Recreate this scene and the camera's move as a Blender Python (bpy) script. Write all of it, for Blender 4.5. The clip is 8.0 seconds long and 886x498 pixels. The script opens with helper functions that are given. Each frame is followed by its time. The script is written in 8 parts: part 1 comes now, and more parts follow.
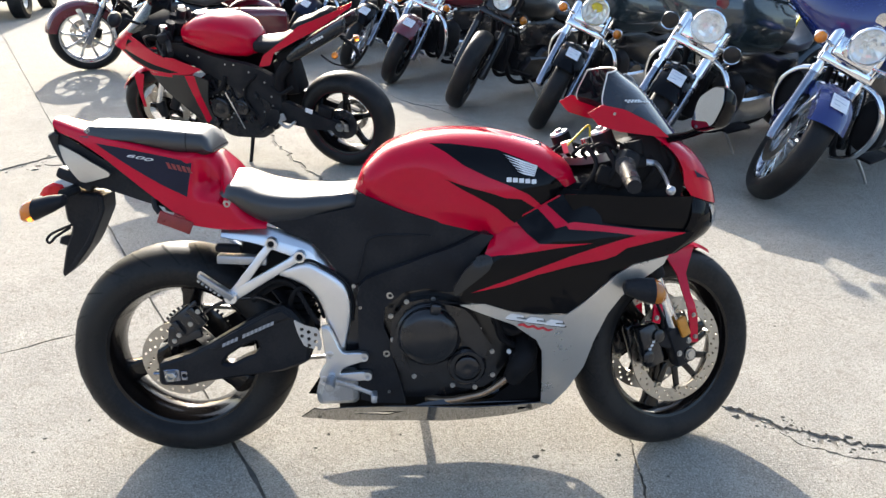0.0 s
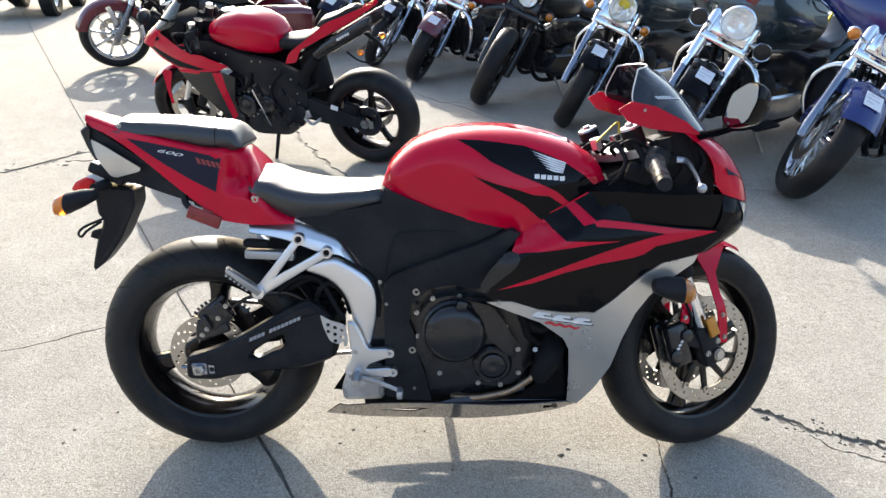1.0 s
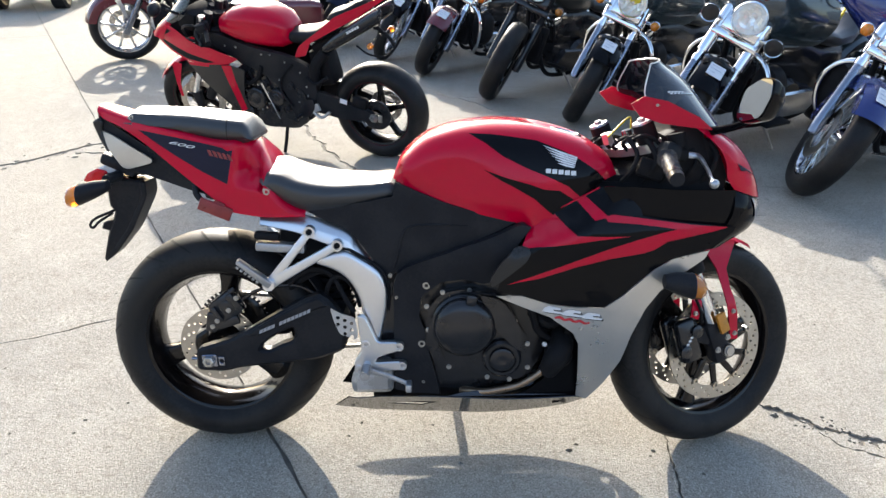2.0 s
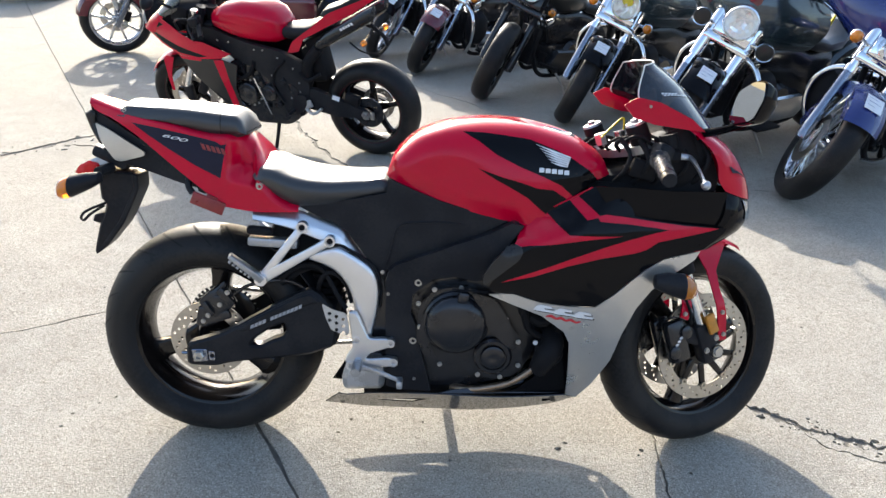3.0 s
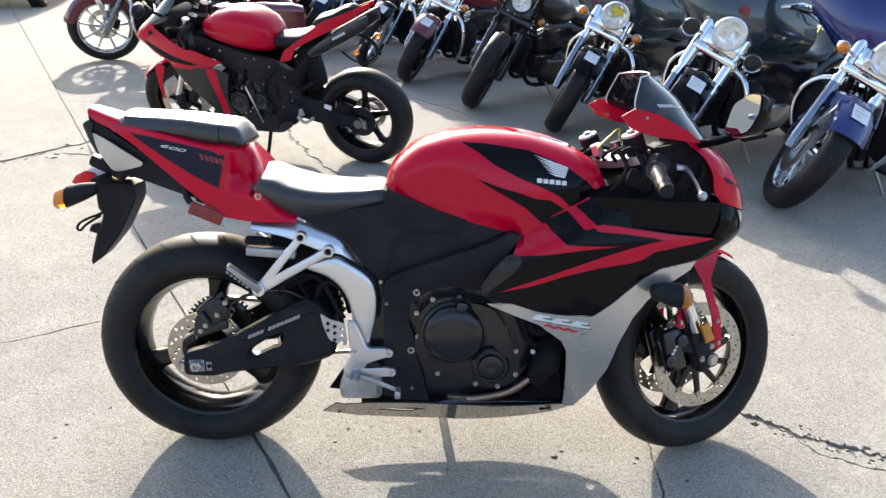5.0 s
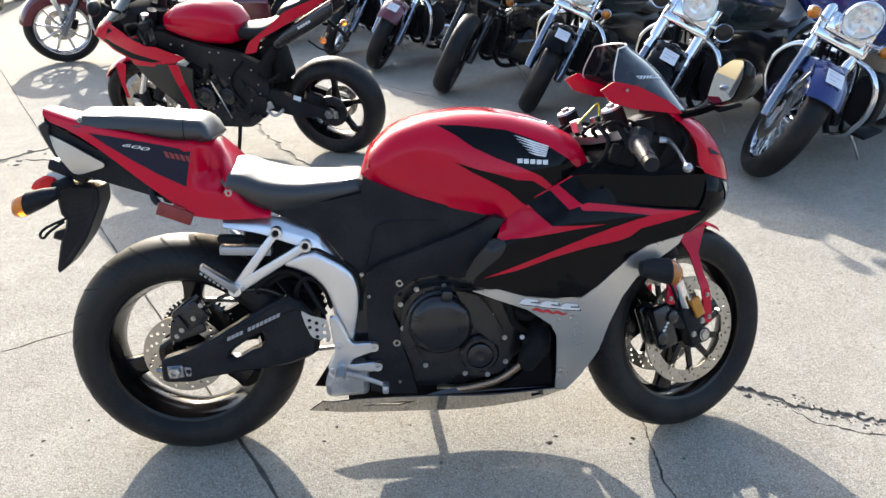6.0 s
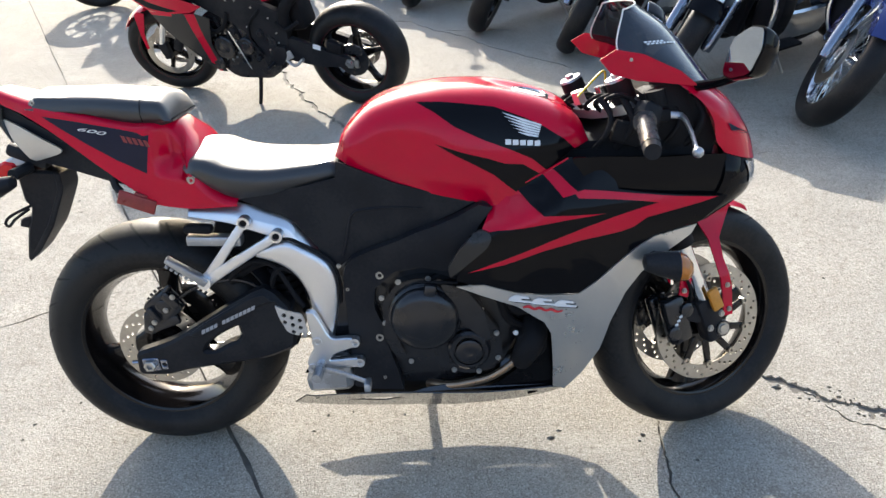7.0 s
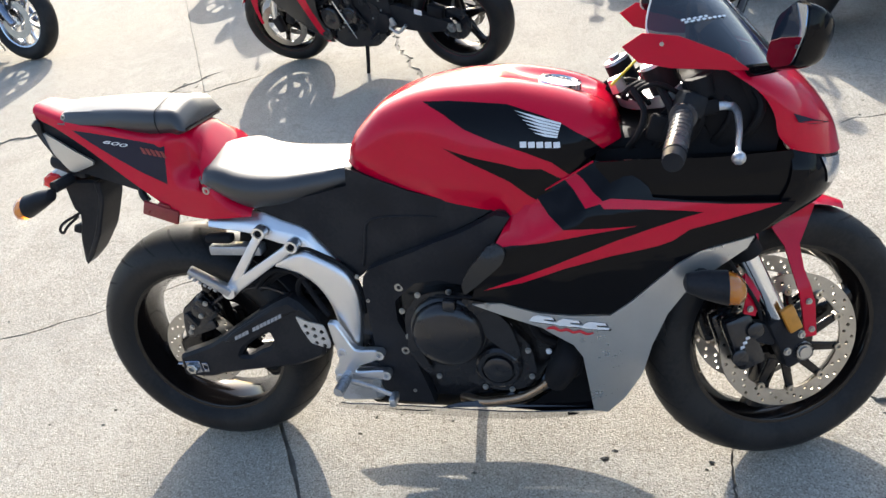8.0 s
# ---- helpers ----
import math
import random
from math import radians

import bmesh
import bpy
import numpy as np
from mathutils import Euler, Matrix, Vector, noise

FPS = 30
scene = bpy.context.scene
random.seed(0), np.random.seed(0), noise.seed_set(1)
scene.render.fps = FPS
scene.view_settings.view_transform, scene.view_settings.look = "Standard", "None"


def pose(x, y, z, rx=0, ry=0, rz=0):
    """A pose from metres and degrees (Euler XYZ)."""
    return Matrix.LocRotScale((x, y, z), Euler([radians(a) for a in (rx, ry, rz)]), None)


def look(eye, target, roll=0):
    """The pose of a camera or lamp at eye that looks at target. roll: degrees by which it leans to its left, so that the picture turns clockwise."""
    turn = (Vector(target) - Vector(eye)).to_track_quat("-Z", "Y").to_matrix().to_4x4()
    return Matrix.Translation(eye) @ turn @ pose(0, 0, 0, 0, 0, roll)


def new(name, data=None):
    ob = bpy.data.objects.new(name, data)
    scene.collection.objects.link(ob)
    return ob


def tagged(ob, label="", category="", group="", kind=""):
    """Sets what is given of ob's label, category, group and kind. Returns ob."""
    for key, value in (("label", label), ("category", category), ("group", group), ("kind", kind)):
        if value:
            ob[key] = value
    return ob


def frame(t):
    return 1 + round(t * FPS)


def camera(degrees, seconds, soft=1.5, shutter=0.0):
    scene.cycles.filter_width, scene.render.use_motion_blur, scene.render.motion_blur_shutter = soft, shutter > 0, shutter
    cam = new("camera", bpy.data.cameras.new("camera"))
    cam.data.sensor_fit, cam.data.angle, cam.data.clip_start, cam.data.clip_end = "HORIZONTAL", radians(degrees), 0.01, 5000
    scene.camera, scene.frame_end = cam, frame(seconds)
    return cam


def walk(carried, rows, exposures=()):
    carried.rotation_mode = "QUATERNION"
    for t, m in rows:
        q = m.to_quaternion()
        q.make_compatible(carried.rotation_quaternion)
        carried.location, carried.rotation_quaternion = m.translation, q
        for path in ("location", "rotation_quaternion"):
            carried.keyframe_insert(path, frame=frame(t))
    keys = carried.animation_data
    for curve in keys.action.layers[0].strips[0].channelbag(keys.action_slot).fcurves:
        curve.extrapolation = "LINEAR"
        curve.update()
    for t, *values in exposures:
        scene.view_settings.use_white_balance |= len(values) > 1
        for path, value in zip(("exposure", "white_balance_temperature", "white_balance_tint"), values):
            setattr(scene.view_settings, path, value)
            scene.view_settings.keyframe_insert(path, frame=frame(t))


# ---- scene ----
cam = camera(63.1, 8.0)
PATH = [
    (0, (0.626, -1.714, 1.516), (0.747, 0.065, 0.61), 0.8),
    (0.5, (0.617, -1.717, 1.512), (0.706, 0.065, 0.607), 0.6),
    (1, (0.613, -1.71, 1.51), (0.674, 0.069, 0.599), 0.4),
    (1.5, (0.609, -1.709, 1.509), (0.647, 0.066, 0.588), 0.1),
    (3, (0.592, -1.717, 1.505), (0.667, 0.055, 0.58), 1.9),
    (3.5, (0.594, -1.717, 1.509), (0.678, 0.053, 0.582), 1.8),
    (4, (0.586, -1.726, 1.52), (0.712, 0.052, 0.611), 3.5),
    (4.5, (0.59, -1.733, 1.516), (0.68, 0.054, 0.622), 2.5),
    (5.8, (0.507, -1.677, 1.506), (0.686, 0.083, 0.574), 1.1),
    (6, (0.561, -1.666, 1.487), (0.727, 0.093, 0.551), 0.0),
    (6.5, (0.678, -1.598, 1.522), (0.751, 0.117, 0.496), -1.2),
    (7, (0.754, -1.461, 1.518), (0.752, 0.213, 0.425), -2.9),
    (7.5, (0.835, -1.288, 1.53), (0.702, 0.337, 0.371), -5.4),
    (8, (1.061, -1.24, 1.519), (0.606, 0.32, 0.353), -12.4),
]
walk(cam, [(t, look(eye, target, roll)) for t, eye, target, roll in PATH])

# ---------------------------------------------------------------- light
SUN = Vector((-0.54, 2.35, 1.0)).normalized()
lamp = new("sun", bpy.data.lights.new("sun", "SUN"))
lamp.data.energy, lamp.data.angle, lamp.data.color = 3.4, radians(0.55), (1.0, 0.945, 0.85)
lamp.matrix_world = look(SUN * 50, (0, 0, 0))
world = bpy.data.worlds.new("world")
scene.world = world
world.use_nodes = True
wn = world.node_tree.nodes
sky = wn.new("ShaderNodeTexSky")
sky.sky_type, sky.sun_disc = "NISHITA", False
sky.dust_density, sky.air_density = 2.2, 1.0
sky.sun_elevation = math.asin(SUN.z)
sky.sun_rotation = math.atan2(SUN.x, SUN.y)
world.node_tree.links.new(sky.outputs[0], wn["Background"].inputs[0])
wn["Background"].inputs[1].default_value = 0.150
scene.view_settings.exposure = 1.62


# ---------------------------------------------------------------- materials
def mat(name, colour, rough=0.5, metal=0.0, vary=0.12, scale=12.0, bump=0.0, bscale=200.0, coat=0.0, rvary=0.15, dirt=None, dirt_amount=0.0, spec=0.5, crough=0.04, sheen=0.0):
    """A surface with two scales of variation in tone, uneven gloss and fine relief."""
    m = bpy.data.materials.new(name)
    m.use_nodes = True
    n, l = m.node_tree.nodes, m.node_tree.links
    b = n["Principled BSDF"]
    tc = n.new("ShaderNodeTexCoord")
    big, small = n.new("ShaderNodeTexNoise"), n.new("ShaderNodeTexNoise")
    big.inputs["Scale"].default_value, small.inputs["Scale"].default_value = scale, scale * 14
    big.inputs["Detail"].default_value, small.inputs["Detail"].default_value = 5, 3
    l.new(tc.outputs["Object"], big.inputs["Vector"])
    l.new(tc.outputs["Object"], small.inputs["Vector"])
    add = n.new("ShaderNodeMath")
    add.operation = "MULTIPLY_ADD"
    add.inputs[1].default_value = 0.35
    l.new(small.outputs[0], add.inputs[0])
    l.new(big.outputs[0], add.inputs[2])
    ramp = n.new("ShaderNodeMapRange")
    ramp.inputs[1].default_value, ramp.inputs[2].default_value = 0.4, 0.95
    ramp.inputs[3].default_value, ramp.inputs[4].default_value = 1 - vary, 1 + vary
    l.new(add.outputs[0], ramp.inputs[0])
    mul = n.new("ShaderNodeMix")
    mul.data_type, mul.blend_type = "RGBA", "MULTIPLY"
    mul.inputs[0].default_value = 1
    mul.inputs[6].default_value = (*colour, 1)
    l.new(ramp.outputs[0], mul.inputs[7])
    out = mul.outputs[2]
    if dirt:
        mask = n.new("ShaderNodeMapRange")
        mask.inputs[1].default_value, mask.inputs[2].default_value = 0.62 - dirt_amount * 0.3, 0.75
        mask.inputs[4].default_value = min(1.0, 0.35 + dirt_amount)
        l.new(add.outputs[0], mask.inputs[0])
        mix = n.new("ShaderNodeMix")
        mix.data_type = "RGBA"
        l.new(mask.outputs[0], mix.inputs[0])
        l.new(out, mix.inputs[6])
        mix.inputs[7].default_value = (*dirt, 1)
        out = mix.outputs[2]
    l.new(out, b.inputs["Base Color"])
    rr = n.new("ShaderNodeMapRange")
    rr.inputs[1].default_value, rr.inputs[2].default_value = 0.4, 0.95
    rr.inputs[3].default_value, rr.inputs[4].default_value = max(0.02, rough * (1 - rvary)), min(1, rough * (1 + rvary))
    l.new(add.outputs[0], rr.inputs[0])
    l.new(rr.outputs[0], b.inputs["Roughness"])
    b.inputs["Metallic"].default_value = metal
    b.inputs["Specular IOR Level"].default_value = spec
    if coat:
        b.inputs["Coat Weight"].default_value, b.inputs["Coat Roughness"].default_value = coat, crough
    if sheen:
        b.inputs["Sheen Weight"].default_value, b.inputs["Sheen Roughness"].default_value = sheen, 0.4
    if bump:
        tex = n.new("ShaderNodeTexNoise")
        tex.inputs["Scale"].default_value, tex.inputs["Detail"].default_value = bscale, 4
        l.new(tc.outputs["Object"], tex.inputs["Vector"])
        bp = n.new("ShaderNodeBump")
        bp.inputs["Strength"].default_value, bp.inputs["Distance"].default_value = bump, 0.002
        l.new(tex.outputs[0], bp.inputs["Height"])
        l.new(bp.outputs[0], b.inputs["Normal"])
    return m


RED = mat("red paint", (0.52, 0.0003, 0.025), 0.32, 0.0, 0.05, 6, coat=1.0, spec=0.03, crough=0.09)
RED.node_tree.nodes["Principled BSDF"].inputs["Coat IOR"].default_value = 1.33
BLACK = mat("gloss black paint", (0.004, 0.004, 0.005), 0.35, 0.0, 0.15, 6, coat=1.0, spec=0.0, crough=0.02)
BLACK.node_tree.nodes["Principled BSDF"].inputs["Coat IOR"].default_value = 1.23
NAVY = mat("blue black graphic", (0.006, 0.008, 0.024), 0.4, 0.0, 0.15, 8, coat=0.3, spec=0.1)
MATT = mat("matt black plastic", (0.014, 0.015, 0.0185), 0.42, 0.0, 0.25, 9, bump=0.10, bscale=900, dirt=(0.030, 0.029, 0.028), dirt_amount=0.01, spec=0.13)
DARK = mat("dark inner plastic", (0.011, 0.011, 0.0125), 0.6, 0.0, 0.3, 14, bump=0.15, bscale=500, spec=0.10)
SEAT = mat("black grained vinyl", (0.008, 0.008, 0.009), 0.42, 0.0, 0.15, 10, bump=0.10, bscale=1100, spec=0.20, coat=1.0, crough=0.45, sheen=0.2)
SEAT.node_tree.nodes["Principled BSDF"].inputs["Coat IOR"].default_value = 1.60
RUBBER = mat("tyre rubber", (0.011, 0.011, 0.012), 0.50, 0.0, 0.3, 8, bump=0.2, bscale=350, dirt=(0.03, 0.028, 0.025), dirt_amount=0.04, spec=0.2)
# near-black stands for the shade inside the tread grooves
GROOVE_SHADE = mat("tyre groove shade", (0.006, 0.006, 0.006), 0.9, 0.0, 0.2, 10)
SILVER = mat("silver paint", (0.52, 0.51, 0.485), 0.30, 0.75, 0.06, 8, coat=0.5)
FRAME = mat("silver anodised alloy", (0.70, 0.71, 0.73), 0.34, 0.95, 0.03, 5, bump=0.03, bscale=700, coat=0.2, crough=0.15, rvary=0.08)
CAST = mat("cast alloy", (0.52, 0.545, 0.58), 0.36, 0.8, 0.10, 14, bump=0.2, bscale=300, dirt=(0.12, 0.10, 0.08), dirt_amount=0.04)
HEATED = mat("heat-browned steel", (0.32, 0.23, 0.16), 0.3, 0.9, 0.25, 30, bump=0.06, bscale=500)
LACQUER = mat("gloss black lacquer", (0.008, 0.007, 0.006), 0.12, 0.0, 0.2, 9, rvary=0.4, coat=1.0, crough=0.03, spec=0.7)
STEEL = mat("brushed steel", (0.40, 0.38, 0.345), 0.32, 1.0, 0.14, 40, bump=0.06, bscale=500)
CHROME = mat("chrome", (0.80, 0.81, 0.83), 0.07, 1.0, 0.05, 12, rvary=0.4)
DULLCHROME = mat("aged chrome", (0.62, 0.63, 0.65), 0.18, 1.0, 0.12, 20, rvary=0.4)
BOLT = mat("zinc bolt", (0.42, 0.42, 0.41), 0.3, 1.0, 0.1, 30)
ENGINE = mat("black engine enamel", (0.016, 0.016, 0.018), 0.17, 0.1, 0.25, 16, bump=0.06, bscale=260, spec=0.5)
RIM = mat("gloss black wheel", (0.006, 0.005, 0.005), 0.14, 0.1, 0.2, 12, coat=0.3, spec=0.2)
AMBER = mat("amber lens", (0.85, 0.27, 0.015), 0.2, 0.0, 0.12, 30, coat=0.6)
AMBER.node_tree.nodes["Principled BSDF"].inputs["Transmission Weight"].default_value = 0.55
REDLENS = mat("red lens", (0.55, 0.008, 0.012), 0.22, 0.0, 0.15, 40, coat=0.25, spec=0.2)
DARKREF = mat("dull red reflector", (0.22, 0.02, 0.02), 0.3, 0.0, 0.2, 60, bump=0.4, bscale=600)
ORANGE = mat("orange reflector", (0.50, 0.20, 0.02), 0.3, 0.0, 0.2, 60, bump=0.4, bscale=600)
LENSGREY = mat("clear grey lens", (0.42, 0.44, 0.45), 0.15, 0.0, 0.15, 40, coat=0.8)
MARK = mat("grey lettering", (0.34, 0.34, 0.35), 0.5, 0.0, 0.1, 30)
WHITE = mat("white decal", (0.72, 0.72, 0.72), 0.4, 0.0, 0.05, 30)
REDDECAL = mat("red decal", (0.55, 0.02, 0.03), 0.4, 0.0, 0.05, 30)
YELLOW = mat("yellow tag", (0.75, 0.62, 0.03), 0.5, 0.0, 0.1, 30)
PAPER = mat("paper tag", (0.78, 0.79, 0.80), 0.7, 0.0, 0.06, 30)
INK = mat("print ink", (0.30, 0.32, 0.42), 0.7, 0.0, 0.1, 30)
CLAMP = mat("sandblasted alloy", (0.55, 0.55, 0.54), 0.35, 0.7, 0.08, 20, bump=0.1, bscale=400)
FORKGREY = mat("blue-grey fork alloy", (0.22, 0.24, 0.29), 0.22, 1.0, 0.12, 20, rvary=0.4)
GRIP = mat("worn grip rubber", (0.045, 0.045, 0.05), 0.26, 0.0, 0.2, 20, bump=0.1, bscale=500, spec=0.7)
MIRROR = mat("mirror glass", (0.24, 0.28, 0.34), 0.02, 1.0, 0.02, 5, rvary=0.0)
GOLD = mat("plated bobbin", (0.45, 0.42, 0.36), 0.3, 1.0, 0.1, 30)
MAROON = mat("maroon paint", (0.12, 0.008, 0.014), 0.25, 0.1, 0.1, 6, coat=1.0)
BLUEP = mat("blue paint", (0.007, 0.018, 0.13), 0.25, 0.2, 0.1, 6, coat=1.0)
GREENBLK = mat("dark metallic paint", (0.022, 0.036, 0.042), 0.25, 0.2, 0.1, 6, coat=1.0)
GREY = mat("charcoal paint", (0.030, 0.029, 0.028), 0.3, 0.2, 0.1, 8, coat=0.15, spec=0.2)
SIDING = mat("grey painted siding", (0.54, 0.56, 0.60), 0.6, 0.0, 0.12, 4, bump=0.15, bscale=80)
TRUCKP = mat("silver blue truck paint", (0.25, 0.32, 0.45), 0.3, 0.3, 0.08, 3, coat=0.8)


def glassy(name, colour, rough, alpha):
    """A thin clear or tinted sheet."""
    m = bpy.data.materials.new(name)
    m.use_nodes = True
    b = m.node_tree.nodes["Principled BSDF"]
    b.inputs["Base Color"].default_value = (*colour, 1)
    b.inputs["Roughness"].default_value = rough
    b.inputs["Alpha"].default_value = alpha
    b.inputs["Coat Weight"].default_value = 0.6
    return m


BOWL = mat("silvered bowl", (0.95, 0.96, 0.94), 0.14, 0.55, 0.08, 60, spec=1.0)
# pale grey stands for the glow along the polished acrylic edge
EDGE = mat("screen edge gleam", (0.6, 0.6, 0.58), 0.3, 0.0, 0.1, 30)
LENS = glassy("clear lens", (0.9, 0.92, 0.94), 0.05, 0.03)
TINT = glassy("smoked screen", (0.012, 0.016, 0.022), 0.04, 0.88)


# ---------------------------------------------------------------- mesh tools
def B():
    return bmesh.new()


def part(name, bm, material, parent, label="", xf=None, sharp=0.62, kind=""):
    """Links a bmesh as one mesh object under a thing or part."""
    if xf is not None:
        bm.transform(xf)
    bmesh.ops.recalc_face_normals(bm, faces=bm.faces)
    for f in bm.faces:
        f.smooth = True
    for e in bm.edges:
        e.smooth = len(e.link_faces) == 2 and e.calc_face_angle(0) < sharp
    me = bpy.data.meshes.new(name)
    bm.to_mesh(me)
    bm.free()
    for m in (material if isinstance(material, (list, tuple)) else (material,)):
        me.materials.append(m)
    ob = new(name, me)
    ob.parent = parent
    return tagged(ob, label, kind=kind)


def thing(name, m, label, category, group="", kind=""):
    ob = new(name)
    ob.matrix_basis = m
    return tagged(ob, label, category, group, kind)


def curve(pts, sub=5):
    """Catmull-Rom through the points."""
    p = [Vector(q) for q in pts]
    if len(p) < 3 or sub < 2:
        return p
    p = [2 * p[0] - p[1]] + p + [2 * p[-1] - p[-2]]
    out = []
    for i in range(1, len(p) - 2):
        a, b, c, d = p[i - 1:i + 3]
        for k in range(sub):
            t = k / sub
            out.append(0.5 * (2 * b + (c - a) * t + (2 * a - 5 * b + 4 * c - d) * t * t + (3 * b - a - 3 * c + d) * t ** 3))
    return out + [p[-2]]


def lerp(x, pts):
    """Monotone cubic interpolation in a table of (x, y)."""
    if x <= pts[0][0]:
        return pts[0][1]
    if x >= pts[-1][0]:
        return pts[-1][1]
    i = 0
    while x > pts[i + 1][0]:
        i += 1
    d = [(q[1] - p[1]) / (q[0] - p[0]) for p, q in zip(pts, pts[1:])]

    def slope(k):
        if k == 0 or k == len(pts) - 1:
            return d[min(k, len(d) - 1)]
        return 0.0 if d[k - 1] * d[k] <= 0 else 2 * d[k - 1] * d[k] / (d[k - 1] + d[k])
    h = pts[i + 1][0] - pts[i][0]
    t = (x - pts[i][0]) / h
    return (1 + 2 * t) * (1 - t) ** 2 * pts[i][1] + t * (1 - t) ** 2 * h * slope(i) + t * t * (3 - 2 * t) * pts[i + 1][1] + t * t * (t - 1) * h * slope(i + 1)


def skin(bm, rings, closed=True, cap=True, mi=0):
    vs = [[bm.verts.new(p) for p in ring] for ring in rings]
    n = len(vs[0])
    for a, b in zip(vs, vs[1:]):
        for i in range(n if closed else n - 1):
            f = bm.faces.new((a[i], a[(i + 1) % n], b[(i + 1) % n], b[i]))
            f.material_index = mi
    if cap and closed:
        for ring in (vs[0], vs[-1]):
            try:
                bm.faces.new(ring).material_index = mi
            except ValueError:
                pass
    return vs


def tube(bm, pts, r, seg=10, sub=5, flat=1.0, side=(0, 1, 0), mi=0):
    """A round (or flattened) bar along a smooth line; r is a number or a list along the points."""
    line = curve(pts, sub)
    radii = r if isinstance(r, (list, tuple)) else [r] * len(pts)
    rings = []
    up = Vector(side)
    for i, p in enumerate(line):
        d = (line[min(i + 1, len(line) - 1)] - line[max(i - 1, 0)]).normalized()
        x = d.cross(up)
        if x.length < 0.05:
            x = d.cross(Vector((1, 0.3, 0.2)))
        x.normalize()
        y = x.cross(d).normalized()
        k = i / (len(line) - 1) * (len(radii) - 1)
        a = int(min(k, len(radii) - 2)) if len(radii) > 1 else 0
        rad = radii[a] + (radii[min(a + 1, len(radii) - 1)] - radii[a]) * (k - a)
        rings.append([p + (x * math.cos(t) + y * math.sin(t) * flat) * rad for t in (2 * math.pi * j / seg for j in range(seg))])
    skin(bm, rings, mi=mi)


def cyl(bm, p0, p1, r, r1=None, seg=16, mi=0):
    tube(bm, [p0, p1], [r, r if r1 is None else r1], seg, 1, mi=mi)


def lathe(bm, prof, c=(0, 0, 0), axis="y", seg=40, closed=False, mi=0, a0=0.0, a1=2 * math.pi):
    """Turns a profile of (along the axis, radius) round an axis through c."""
    c = Vector(c)
    full = abs(a1 - a0 - 2 * math.pi) < 1e-6
    rings = []
    for k in range(seg if full else seg + 1):
        t = a0 + (a1 - a0) * k / seg
        s, o = math.sin(t), math.cos(t)
        ring = []
        for a, r in prof:
            ring.append(c + Vector({"y": (r * o, a, r * s), "x": (a, r * o, r * s), "z": (r * o, r * s, a)}[axis]))
        rings.append([bm.verts.new(p) for p in ring])
    m = len(prof)
    for k in range(len(rings) if full else len(rings) - 1):
        a, b = rings[k], rings[(k + 1) % len(rings)]
        for i in range(m if closed else m - 1):
            j = (i + 1) % m
            try:
                bm.faces.new((a[i], a[j], b[j], b[i])).material_index = mi
            except ValueError:
                pass
    bmesh.ops.remove_doubles(bm, verts=[v for r in rings for v in r], dist=1e-6)


def block(bm, c, s, rot=(0, 0, 0), bev=0.004, taper=1.0, mi=0):
    """A bevelled box; taper narrows its top."""
    m = pose(*c, *rot)
    vs = [bm.verts.new(m @ Vector((x * s[0] / 2 * (taper if z > 0 else 1), y * s[1] / 2 * (taper if z > 0 else 1), z * s[2] / 2))) for z in (-1, 1) for x, y in ((-1, -1), (1, -1), (1, 1), (-1, 1))]
    fs = [bm.faces.new([vs[i] for i in q]) for q in ((3, 2, 1, 0), (4, 5, 6, 7), (0, 1, 5, 4), (1, 2, 6, 5), (2, 3, 7, 6), (3, 0, 4, 7))]
    for f in fs:
        f.material_index = mi
    if bev:
        bmesh.ops.bevel(bm, geom=list({e for f in fs for e in f.edges}), offset=bev, segments=2, affect="EDGES", profile=0.5)


def ball(bm, c, s, seg=16, rot=(0, 0, 0), mi=0):
    r = bmesh.ops.create_uvsphere(bm, u_segments=seg, v_segments=max(6, seg // 2), radius=1, matrix=pose(*c, *rot) @ Matrix.Diagonal((*s, 1)))
    for f in {f for v in r["verts"] for f in v.link_faces}:
        f.material_index = mi


def inside(p, poly):
    x, y = p
    hit = False
    for (a, b), (c, d) in zip(poly, poly[1:] + poly[:1]):
        if (b > y) != (d > y) and x < (c - a) * (y - b) / (d - b) + a:
            hit = not hit
    return hit


def rounded(poly, n=3, k=0.25):
    """A polygon with its corners cut into short arcs."""
    out = []
    m = len(poly)
    for i in range(m):
        a, b, c = Vector(poly[i - 1]), Vector(poly[i]), Vector(poly[(i + 1) % m])
        p, q = b + (a - b) * k, b + (c - b) * k
        for j in range(n + 1):
            t = j / n
            out.append(tuple((1 - t) ** 2 * p + 2 * t * (1 - t) * b + t * t * q))
    return out


def circle(c, r, n=10, a=0.0):
    return [(c[0] + r * math.cos(a + 2 * math.pi * i / n), c[1] + r * math.sin(a + 2 * math.pi * i / n)) for i in range(n)]


